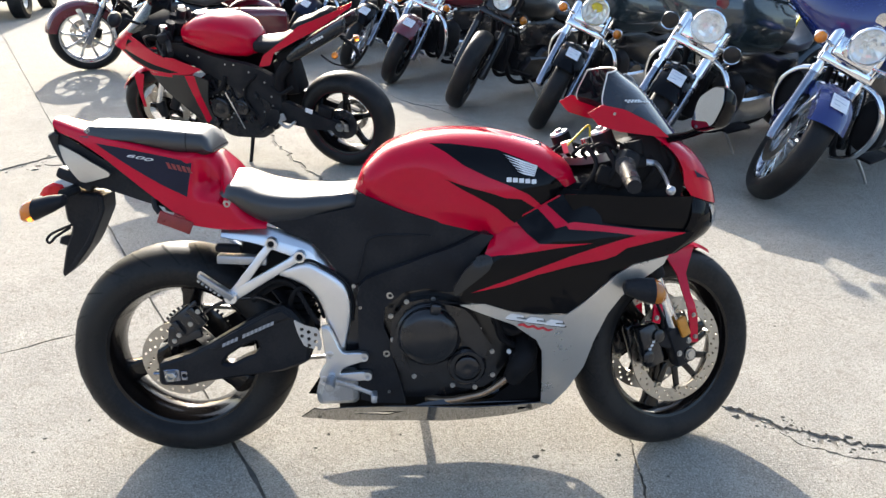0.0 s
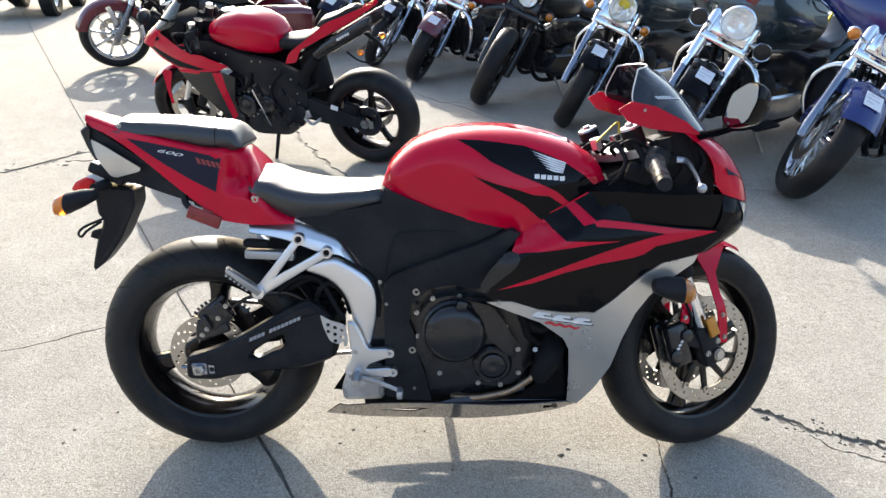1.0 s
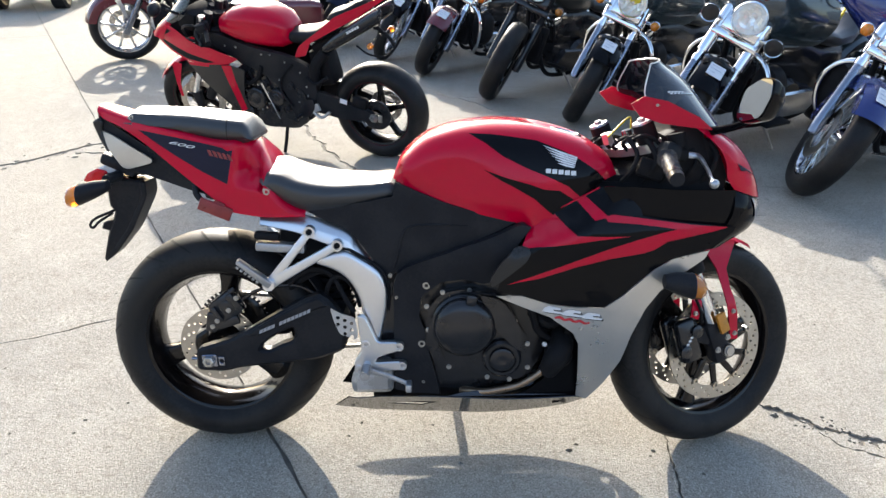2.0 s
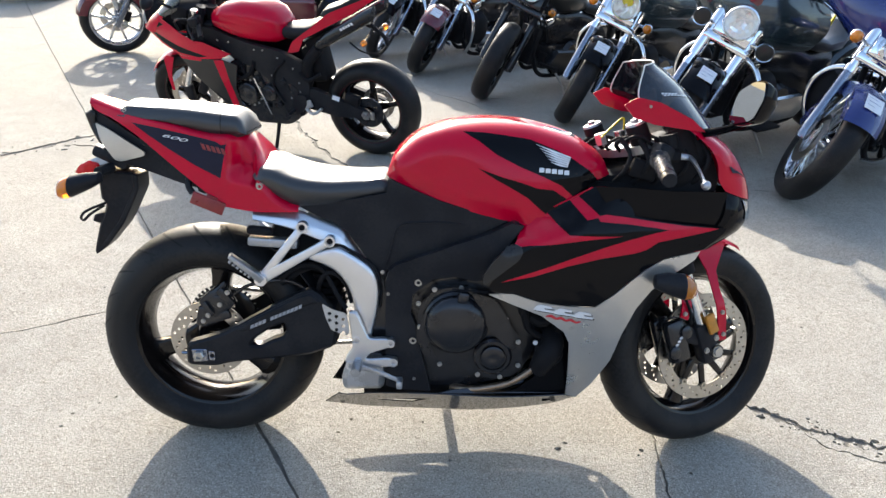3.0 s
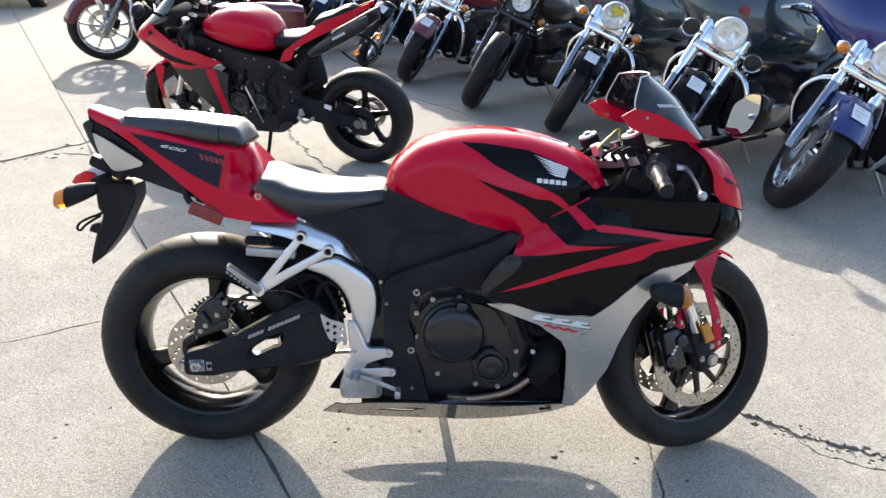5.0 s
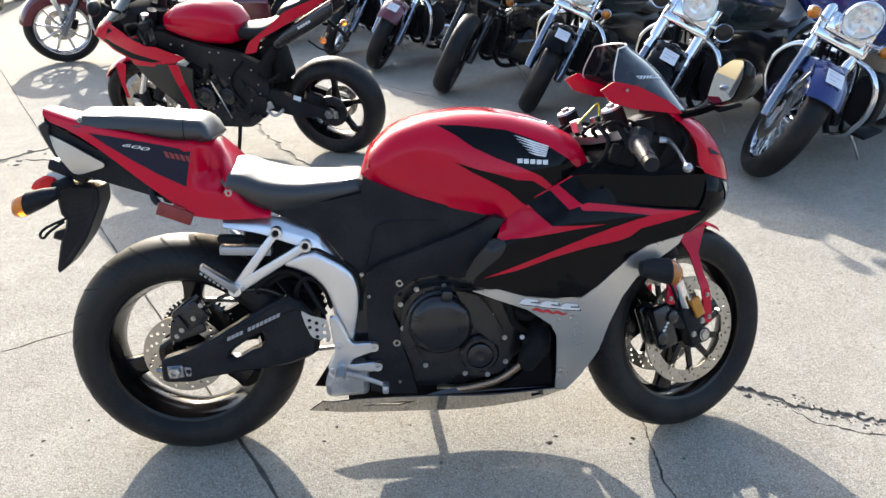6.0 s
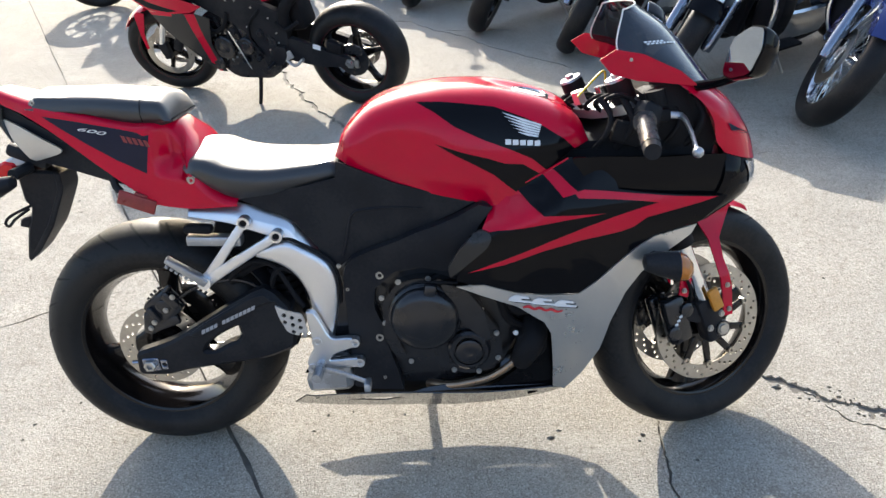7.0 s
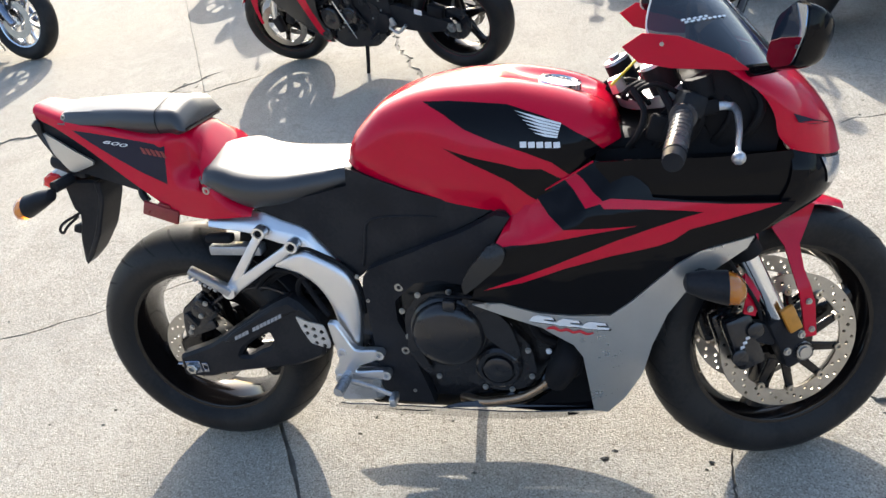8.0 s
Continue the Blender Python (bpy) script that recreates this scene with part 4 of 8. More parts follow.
def seat_pad(prof_top, prof_low, wid, n=26, slope=0.23):
    """Rings of a padded seat: a top that falls to both sides, a rolled edge and upright flanks."""
    u0, u1 = prof_top[0][0], prof_top[-1][0]
    rings = []
    for i in range(n + 1):
        u = u0 + (u1 - u0) * i / n
        top, lo, w = lerp(u, prof_top) + 0.006, lerp(u, prof_low), lerp(u, wid)
        fall = lerp(u, slope) if isinstance(slope, list) else slope
        side = [(y, top - fall * w * y ** 1.25) for y in (0.0, 0.2, 0.4, 0.6, 0.75, 0.86)]
        edge = side[-1][1]
        side += [(0.93, edge - 0.007), (0.98, edge - 0.018), (1.0, edge - 0.029), (0.965, (edge + lo) / 2 - 0.012), (0.90, lo + 0.010), (0.82, lo)]
        side = [(y * w, max(z, lo + 0.001 * (12 - k))) for k, (y, z) in enumerate(side)]
        rings.append([(u, y, z) for y, z in side] + [(u, -y, z) for y, z in reversed(side[1:])])
    return rings


skin(bm, seat_pad([(0.168, 0.800), (0.178, 0.820), (0.194, 0.830), (0.215, 0.830), (0.261, 0.815), (0.323, 0.799), (0.385, 0.789), (0.464, 0.784), (0.50, 0.786), (0.515, 0.778)], [(0.168, 0.785), (0.180, 0.775), (0.202, 0.752), (0.238, 0.730), (0.289, 0.708), (0.40, 0.713), (0.489, 0.722), (0.515, 0.742)], [(0.168, 0.118), (0.185, 0.134), (0.25, 0.142), (0.36, 0.134), (0.45, 0.112), (0.515, 0.100)], 34, [(0.168, 0.20), (0.26, 0.24), (0.40, 0.14), (0.515, 0.08)]))
part("rider_seat", bm, SEAT, bike, "black grained rider seat")
bm = B()
skin(bm, seat_pad([(-0.185, 0.940), (-0.165, 0.962), (-0.02, 0.960), (0.09, 0.951), (0.120, 0.948), (0.140, 0.932), (0.150, 0.905)], [(-0.185, 0.925), (-0.05, 0.905), (0.09, 0.880), (0.13, 0.882), (0.150, 0.888)], [(-0.185, 0.072), (-0.08, 0.082), (0.08, 0.093), (0.13, 0.093), (0.150, 0.088)]))
pillion = part("pillion_seat", bm, SEAT, bike, "black pillion seat pad")
bm = B()
ring = seat_pad([(0.085, 0.9535), (0.093, 0.9535)], [(0.085, 0.880), (0.093, 0.880)], [(0.085, 0.0940), (0.093, 0.0940)], 1)[0]
tube(bm, ring[13:] + ring[:10], 0.0008, 6, 1)
part("seat_seam", bm, DARK, pillion, "dark seam round the pad")


# tail
def tailw(u, v):
    return lerp(u, [(-0.26, 0.058), (-0.18, 0.080), (-0.05, 0.097), (0.1, 0.116), (0.2, 0.132), (0.3, 0.135)]) * lerp(v, [(0.70, 1.06), (0.80, 1.0), (0.90, 0.93), (0.98, 0.8)])


def on_tail(s, off=0.0):
    return lambda u, v: (u, s * (tailw(u, v) + off), v)


TAIL_LOW = [(-0.26, 0.955), (-0.245, 0.940), (-0.20, 0.922), (-0.129, 0.877), (-0.085, 0.842), (-0.037, 0.803), (0.03, 0.752), (0.10, 0.706), (0.19, 0.699), (0.287, 0.702)]
TAIL_TOP = [(-0.26, 0.970), (-0.175, 0.946), (-0.05, 0.916), (0.06, 0.892), (0.105, 0.888), (0.122, 0.878), (0.146, 0.848), (0.164, 0.822), (0.18, 0.785), (0.20, 0.748), (0.24, 0.724), (0.287, 0.7045)]
INSET = [(-0.148, 0.914), (-0.092, 0.905), (-0.035, 0.895), (0.036, 0.882), (0.075, 0.874), (0.088, 0.866), (0.102, 0.868), (0.098, 0.848), (0.084, 0.780), (0.017, 0.811), (-0.053, 0.851), (-0.108, 0.886)]


def ease(t):
    t = max(0.0, min(1.0, t))
    return t * t * (3 - 2 * t)


def tail_at(s):
    """The tail shell: flanks up to a rounded shoulder, a deck under the pad and a hollow behind the rider seat."""
    def f(u, q):
        lo = lerp(u, TAIL_LOW)
        sh = max(lo + 0.002, lerp(u, TAIL_TOP) - 0.012)
        v = lo + (sh - lo) * min(1.0, q / 0.62)
        y = tailw(u, v) - 0.045 * ease((u - 0.095) / 0.045) * ease((v - 0.765) / 0.055)
        if q > 0.62:
            k = (q - 0.62) / 0.38
            mid = max(lo + 0.003, lerp(u - 0.034 * ease((u - 0.06) / 0.05), TAIL_TOP) + 0.004)
            v = sh + (mid - sh) * (1 - (1 - k) ** 2.6)
            y *= (1 - k ** 1.7)
        return Vector((u, s * y, v))
    return f


def tail_q(u, v):
    lo = lerp(u, TAIL_LOW)
    return 0.62 * max(0.0, (v - lo) / max(0.002, lerp(u, TAIL_TOP) - 0.012 - lo))


for s in (-1, 1):
    bm = B()
    f = tail_at(s)
    rim = [(-0.26 + 0.547 * i / 40, 0.0) for i in range(41)] + [(0.287, 1.0)] + [(0.287 - 0.547 * i / 40, 1.0) for i in range(1, 41)]
    inset = [(a + (c - a) * k / 4, tail_q(a + (c - a) * k / 4, b + (d - b) * k / 4)) for (a, b), (c, d) in zip(INSET, INSET[1:] + INSET[:1]) for k in range(4)]
    v, faces = cdt(rim, (), [inset], 0.010)
    vs = [bm.verts.new(f(p[0], p[1])) for p in v]
    for fc, c in faces:
        bm.faces.new([vs[i] for i in fc]).material_index = 1 if inside(c, inset) else 0
    bmesh.ops.remove_doubles(bm, verts=bm.verts, dist=0.0003)
    tail = part("tail_cowl", bm, [RED, NAVY], bike, "red tail cowl with a dark blue inset", sharp=1.1)
    bm = B()
    plate(bm, rounded([(-0.254, 0.909), (-0.226, 0.898), (-0.199, 0.885), (-0.116, 0.837), (-0.122, 0.827), (-0.187, 0.809), (-0.205, 0.814), (-0.237, 0.857)], 2, 0.2), lambda u, v, s=s: (u, s * (tailw(u, v) - 0.002 - 0.12 * max(0, 0.86 - v)), v), -0.006 * s, step=0.02)
    part("tail_vent", bm, SILVER, bike, "silver tail side panel")
    bm = B()
    slab(bm, rounded([(-0.274, 0.930), (-0.256, 0.941), (-0.246, 0.931), (-0.252, 0.908), (-0.236, 0.853), (-0.242, 0.850), (-0.260, 0.887)], 2, 0.2), s * 0.060, s * 0.028, (), 0.004)
    part("tail_end", bm, GREY, bike, "charcoal end piece under the tail")
    bm = B()
    for k in range(5):
        u, v = 0.035 + 0.013 * k, 0.868 - 0.0026 * k
        plate(bm, [(u, v), (u + 0.009, v - 0.002), (u + 0.015, v - 0.017), (u + 0.006, v - 0.015)], on_tail(s, 0.0012), -0.001 * s)
    part("red_mark", bm, DARKREF, tail, "red model mark as bars")
    # engine size in figures
    cu = bpy.data.curves.new("figures", "FONT")
    cu.body, cu.size, cu.extrude, cu.shear, cu.align_x = "600", 0.023, 0.0006, 0.45, "LEFT"
    tmp = new("figures", cu)
    me = bpy.data.meshes.new_from_object(tmp.evaluated_get(bpy.context.evaluated_depsgraph_get()))
    bpy.data.objects.remove(tmp)
    bm = B()
    bm.from_mesh(me)
    for vert in bm.verts:
        x, y = vert.co.x * 1.9, vert.co.y * 0.7
        u = -0.070 + x if s < 0 else 0.003 - x
        vv = 0.880 + y * 0.75 - 0.19 * (u + 0.060)
        vert.co = (u, s * (tailw(u, vv) + 0.0012 + vert.co.z), vv)
    part("figures", bm, WHITE, tail, "white figures 600")
# rounded back of the tail
bm = B()
sweep(bm, lambda a, t: Vector((-0.258 - 0.006 * math.cos((t - 0.5) * math.pi) * a, (t - 0.5) * 2 * tailw(-0.258, 0.95), 0.960 + 0.012 * math.cos((t - 0.5) * math.pi) - 0.03 * a)), 3, 8)
part("tail_back", bm, RED, bike, "red tail end")
bm = B()
block(bm, (0.01, 0, 0.85), (0.30, 0.15, 0.06), (0, 12, 0), 0.02)
for s in (-1, 1):
    plate(bm, [(-0.258, 0.945), (-0.246, 0.90), (-0.222, 0.842), (-0.185, 0.804), (-0.11, 0.782), (-0.03, 0.757), (0.06, 0.735), (0.06, 0.80), (-0.10, 0.845)], lambda u, v, s=s: (u, s * lerp(u, [(-0.25, 0.046), (-0.15, 0.060), (0.06, 0.088)]), v), -0.02 * s, step=0.03)
block(bm, (0.13, 0, 0.755), (0.26, 0.13, 0.08), (0, 4, 0), 0.02)
part("undertail", bm, MATT, bike, "matt black undertail")
bm = B()
skin(bm, [[(u, 0.055 * math.cos(a) * k, v + 0.05 * math.sin(a) * k) for a in (2 * math.pi * j / 14 for j in range(14))] for u, v, k in ((-0.245, 0.885, 0.55), (-0.235, 0.885, 0.8), (-0.10, 0.83, 0.98), (0.10, 0.755, 1.0), (0.19, 0.70, 0.7))])
part("silencer", bm, CAST, bike, "under-seat silencer")
bm = B()
slab(bm, rounded([(-0.331, 0.769), (-0.312, 0.791), (-0.281, 0.806), (-0.255, 0.800), (-0.255, 0.768), (-0.305, 0.764)], 3, 0.2), -0.055, 0.055, (), 0.006)
for vert in bm.verts:
    vert.co.y *= lerp(vert.co.x, [(-0.335, 0.55), (-0.30, 0.85), (-0.25, 1.0)])
light = part("tail_light", bm, REDLENS, bike, "red tail light with a clear upper lens")
bm = B()
slab(bm, rounded([(-0.283, 0.806), (-0.244, 0.821), (-0.222, 0.800), (-0.222, 0.788), (-0.276, 0.792)], 3, 0.2), -0.046, 0.046, (), 0.005)
part("upper_lens", bm, LENSGREY, light, "clear grey upper lens")
bm = B()
block(bm, (-0.225, 0, 0.815), (0.10, 0.10, 0.035), (0, 25, 0), 0.012)
slab(bm, rounded([(-0.270, 0.780), (-0.168, 0.772), (-0.162, 0.730), (-0.211, 0.634), (-0.265, 0.569), (-0.303, 0.537), (-0.306, 0.545), (-0.279, 0.627), (-0.262, 0.660), (-0.255, 0.685), (-0.267, 0.700)], 3, 0.18), -0.034, 0.034, (), 0.006)
slab(bm, rounded([(-0.275, 0.626), (-0.300, 0.634), (-0.292, 0.653), (-0.257, 0.662), (-0.245, 0.640)], 3, 0.2), -0.028, 0.028, (), 0.004)
slab(bm, rounded([(-0.176, 0.772), (-0.160, 0.768), (-0.160, 0.728), (-0.209, 0.632), (-0.263, 0.566), (-0.303, 0.535), (-0.296, 0.548), (-0.222, 0.640), (-0.176, 0.728)], 3, 0.2), -0.040, 0.040, (), 0.003)
for vert in bm.verts:
    vert.co.y *= lerp(vert.co.z, [(0.535, 0.45), (0.60, 0.85), (0.66, 1.0)])
hanger = part("plate_holder", bm, MATT, bike, "black number plate hanger and mudflap")
bm = B()
tube(bm, [(-0.252, -0.036, 0.690), (-0.305, -0.040, 0.667), (-0.321, -0.042, 0.650), (-0.314, -0.042, 0.641), (-0.296, -0.040, 0.658), (-0.258, -0.036, 0.682)], 0.0036, 8)
part("plate_hook", bm, DARK, hanger, "black wire loop of the number plate hanger")
for s in (-1, 1):
    bm = B()
    tube(bm, [(-0.225, 0.045 * s, 0.788), (-0.235, 0.10 * s, 0.785)], 0.014, 10, 3)
    skin(bm, [[(u, s * 0.135 + w * math.cos(a), v + h * math.sin(a)) for a in (2 * math.pi * j / 16 for j in range(16))] for u, v, w, h in ((-0.210, 0.778, 0.004, 0.010), (-0.217, 0.778, 0.017, 0.015), (-0.25, 0.768, 0.025, 0.023), (-0.292, 0.754, 0.029, 0.0285))])
    signal = part("rear_indicator", bm, MATT, bike, "black indicator with an amber lens")
    bm = B()
    skin(bm, [[(u, s * 0.135 + w * math.cos(a), v + h * math.sin(a)) for a in (2 * math.pi * j / 16 for j in range(16))] for u, v, w, h in ((-0.291, 0.754, 0.0285, 0.0283), (-0.303, 0.750, 0.029, 0.0285), (-0.312, 0.748, 0.0275, 0.027), (-0.320, 0.745, 0.023, 0.023), (-0.325, 0.743, 0.013, 0.013), (-0.327, 0.742, 0.004, 0.004))])
    part("lens", bm, AMBER, signal, "amber lens")
    bm = B()
    block(bm, (0.050, s * 0.122, 0.715), (0.088, 0.009, 0.034), (0, 22, 0), 0.003)
    block(bm, (0.06, s * 0.112, 0.728), (0.03, 0.02, 0.012), (0, 22, 0), 0.002)
    part("side_reflector", bm, DARKREF, bike, "dull red oblong side reflector")
    bm = B()
    tube(bm, [(-0.005, s * 0.075, 0.79), (-0.008, s * 0.09, 0.755), (0.004, s * 0.095, 0.735)], 0.009, 8)
    part("luggage_hook", bm, MATT, bike)
    bolts([(-0.165, s * 0.066, 0.943)], 0.006, s, BOLT, bike, "cowl_bolt")
    bolts([(0.188, s * 0.130, 0.765)], 0.009, s, BOLT, bike, "seat_bolt")

# frame, engine and running gear
ARM_OUT = [(0.318, 0.590), (0.380, 0.609), (0.420, 0.592), (0.462, 0.565), (0.485, 0.538), (0.496, 0.494), (0.493, 0.437), (0.482, 0.387), (0.472, 0.335)]
ARM_IN = [(0.312, 0.574), (0.357, 0.555), (0.387, 0.534), (0.409, 0.504), (0.423, 0.467), (0.429, 0.427), (0.432, 0.400), (0.435, 0.370), (0.438, 0.335)]
SUB_TOP = [(0.165, 0.703), (0.252, 0.702), (0.297, 0.695), (0.341, 0.680), (0.397, 0.656), (0.418, 0.626), (0.445, 0.587), (0.474, 0.550)]
SUB_FOLD = [(0.165, 0.689), (0.252, 0.679), (0.296, 0.668), (0.341, 0.654), (0.392, 0.635), (0.411, 0.609), (0.438, 0.578), (0.475, 0.547)]
SUB_LOW = [(0.165, 0.675), (0.251, 0.657), (0.296, 0.640), (0.334, 0.625), (0.382, 0.608), (0.409, 0.590), (0.433, 0.573), (0.475, 0.543)]
for s in (-1, 1):
    bm = B()
    rings = []
    for top, fold, low in zip(*(curve([(p[0], 0, p[1]) for p in line], 4) for line in (SUB_TOP, SUB_FOLD, SUB_LOW))):
        k = 1 - 0.35 * ease((top.x - 0.40) / 0.07)
        rings.append([p + Vector((0, s * y, dz)) for p, y, dz in ((top, 0.096, -0.006), (top, 0.104, 0.0), (fold, 0.124, 0.002), (fold, 0.127, -0.004), (low, 0.130, 0.003), (low, 0.127, 0.0), (low, 0.127 - 0.03 * k, 0.0))])
    skin(bm, rings)
    part("rear_subframe", bm, FRAME, bike, "satin silver rear subframe")
    bm = B()
    edged_beam(bm, ARM_OUT, ARM_IN, s * 0.122, 0.046, power=0.42)
    arm = part("pivot_plate", bm, FRAME, bike, "satin silver frame pivot arm", sharp=0.9)
    # dark bar stands in for the shade of the gap above the arm
    bm = B()
    tube(bm, [(0.318, s * 0.128, 0.594), (0.380, s * 0.128, 0.613), (0.422, s * 0.128, 0.596), (0.464, s * 0.126, 0.569), (0.489, s * 0.126, 0.541), (0.501, s * 0.126, 0.494), (0.498, s * 0.126, 0.44)], 0.0045, 8)
    part("gap_shade", bm, DARK, arm, "dark bar standing for the shade between arm and subframe")
    bm = B()
    UP = [(0.288, 0.712), (0.34, 0.722), (0.43, 0.735), (0.512, 0.752), (0.518, 0.792), (0.578, 0.767), (0.65, 0.740), (0.767, 0.710), (0.876, 0.690), (0.838, 0.701), (0.788, 0.672), (0.747, 0.652), (0.699, 0.632), (0.652, 0.612), (0.592, 0.588), (0.535, 0.558), (0.50, 0.530), (0.475, 0.552), (0.442, 0.602), (0.407, 0.649), (0.387, 0.665), (0.34, 0.684)]
    plate(bm, UP, lambda u, v, s=s: (u, s * lerp(u, [(0.28, 0.122), (0.5, 0.118), (0.7, 0.142), (0.9, 0.165)]), v), -0.006 * s, step=0.03)
    cover = part("side_cover", bm, MATT, bike, "matt black side cover below the tank")
    bm = B()
    ysc = [(0.28, 0.122), (0.5, 0.118), (0.7, 0.142), (0.9, 0.165)]
    ML = [(0.515, 0.560), (0.526, 0.598), (0.538, 0.651), (0.550, 0.669), (0.574, 0.677), (0.616, 0.681), (0.664, 0.683), (0.711, 0.681)]
    tube(bm, [(u, s * (lerp(u, ysc) + 0.001), v) for u, v in ML], [0.003, 0.003, 0.003, 0.003, 0.003, 0.003, 0.002, 0.001], 8, 4, 0.8)
    part("moulded_ridge", bm, MATT, cover)
    bm = B()
    SP = [(0.868, 0.690), (0.838, 0.696), (0.788, 0.669), (0.747, 0.651), (0.699, 0.634), (0.652, 0.613), (0.592, 0.590), (0.540, 0.567), (0.522, 0.548), (0.514, 0.52), (0.514, 0.42), (0.515, 0.295), (0.516, 0.215), (0.56, 0.206), (0.640, 0.206), (0.628, 0.26), (0.606, 0.340), (0.597, 0.394), (0.582, 0.433), (0.586, 0.485), (0.607, 0.505), (0.640, 0.533), (0.70, 0.545), (0.752, 0.535), (0.785, 0.545), (0.80, 0.58), (0.835, 0.645)]
    plate(bm, SP, lambda u, v, s=s: (u, s * (lerp(u, [(0.49, 0.146), (0.6, 0.154), (0.75, 0.174), (0.9, 0.190)]) + 0.01 * math.exp(-((v - 0.60) / 0.05) ** 2)), v if s < 0 else max(v, 0.30)), -0.03 * s, step=0.03)
    bmesh.ops.bevel(bm, geom=[e for e in bm.edges if e.calc_face_angle(0) > 1.0], offset=0.006, segments=2, affect="EDGES", profile=0.5)
    spar = part("frame_spar", bm, MATT, bike, "matt black alloy frame spar")
    ysp = [(0.49, 0.142), (0.6, 0.15), (0.75, 0.168), (0.9, 0.186)]
    bolts([(u, s * (lerp(u, ysp) + 0.001), v) for u, v in ((0.601, 0.521), (0.589, 0.354))], 0.0105, s, BOLT, spar, "frame_bolt")
    bolts([(u, s * (lerp(u, ysp) + 0.001), v) for u, v in ((0.505, 0.545), (0.521, 0.485), (0.594, 0.241))], 0.0045, s, BOLT, spar, "cover_bolt")
    # pillion peg hanger
    bm = B()
    pj = (0.186, s * 0.150, 0.520)
    beam(bm, pj, (0.297, s * 0.140, 0.664), (0.026, 0.012), (0.020, 0.012), bev=0.004)
    beam(bm, pj, (0.368, s * 0.146, 0.628), (0.028, 0.012), (0.022, 0.012), bev=0.004)
    for u, v in ((0.297, 0.664), (0.368, 0.628)):
        lathe(bm, [(-0.012 * s, 0.015), (0.012 * s, 0.015), (0.012 * s, 0.010), (0.008 * s, 0.009), (0.008 * s, 0)], (u, s * 0.145, v), seg=18)
    lathe(bm, [(-0.012 * s, 0.0), (-0.012 * s, 0.018), (0.014 * s, 0.016), (0.014 * s, 0)], pj, seg=18)
    hanger = part("peg_hanger", bm, FRAME, bike, "silver pillion peg hanger")
    bm = B()
    beam(bm, Vector(pj) + Vector((0.004, 0.006 * s, 0.0)), (0.112, s * 0.175, 0.592), (0.020, 0.026), (0.013, 0.024), bev=0.004)
    for k in range(6):
        q = Vector(pj).lerp(Vector((0.112, s * 0.175, 0.592)), 0.25 + 0.12 * k)
        block(bm, q + Vector((-0.009, 0.004 * s, -0.006)), (0.008, 0.024, 0.005), (0, 42, 0), 0.001)
    part("folding_peg", bm, CAST, hanger, "ribbed folding peg")
    bolts([(u, s * 0.153, v) for u, v in ((0.297, 0.664), (0.368, 0.628))], 0.0065, s, DARK, hanger, "hanger_bolt")
    # rider's footrest set
    bm = B()
    slab(bm, rounded([(0.417, 0.440), (0.439, 0.436), (0.471, 0.362), (0.518, 0.364), (0.541, 0.356), (0.532, 0.340), (0.474, 0.320), (0.461, 0.303), (0.529, 0.308), (0.549, 0.298), (0.540, 0.282), (0.444, 0.276), (0.419, 0.263), (0.405, 0.301), (0.428, 0.337), (0.421, 0.395)], 2, 0.22), s * 0.170, s * 0.152, (), 0.003)
    for u, v in ((0.529, 0.352), (0.537, 0.296), (0.438, 0.357), (0.420, 0.285)):
        lathe(bm, [(-0.014 * s, 0.012), (0.006 * s, 0.012), (0.006 * s, 0.006), (0.002 * s, 0.005), (0.002 * s, 0)], (u, s * 0.168, v), seg=14)
    rs = part("footrest_bracket", bm, FRAME, bike, "silver footrest bracket")
    bm = B()
    plate(bm, rounded([(0.348, 0.465), (0.372, 0.450), (0.412, 0.438), (0.420, 0.39), (0.415, 0.375), (0.372, 0.390), (0.356, 0.43)], 3, 0.2), flatside(s * 0.178), -0.004 * s, [circle((0.368 + 0.018 * i, 0.437 - 0.008 * i - 0.019 * j), 0.0055, 8) for i in range(3) for j in range(2 + (i > 0)) if not (i == 0 and j > 1)])
    part("heel_guard", bm, CAST, rs, "drilled silver heel guard")
    bm = B()
    cyl(bm, (0.442, s * 0.165, 0.296), (0.442, s * 0.245, 0.300), 0.012, 0.010, seg=12)
    for k in range(5):
        cyl(bm, (0.442, s * (0.185 + 0.012 * k), 0.297), (0.442, s * (0.190 + 0.012 * k), 0.297), 0.0135, seg=12)
    part("footpeg", bm, CAST, rs, "ribbed footpeg")
    bm = B()
    tube(bm, [(0.449, s * 0.182, 0.286), (0.50, s * 0.186, 0.273), (0.550, s * 0.19, 0.254)], [0.008, 0.007, 0.006], 8, 4, 0.7)
    block(bm, (0.556, s * 0.20, 0.250), (0.016, 0.036, 0.022), (0, 0, 0), 0.004)
    part("brake_pedal" if s < 0 else "gear_pedal", bm, CAST, rs)
    if s > 0:
        rs.location.z += 0.08
    if s > 0:
        continue
    bm = B()
    slab(bm, rounded([(0.418, 0.301), (0.394, 0.24), (0.397, 0.212), (0.404, 0.200), (0.500, 0.203), (0.512, 0.215), (0.512, 0.254), (0.505, 0.301)], 3, 0.2), s * 0.158, s * 0.11, (), 0.016)
    part("lower_bracket", bm, CAST, bike, "cast silver lower bracket")

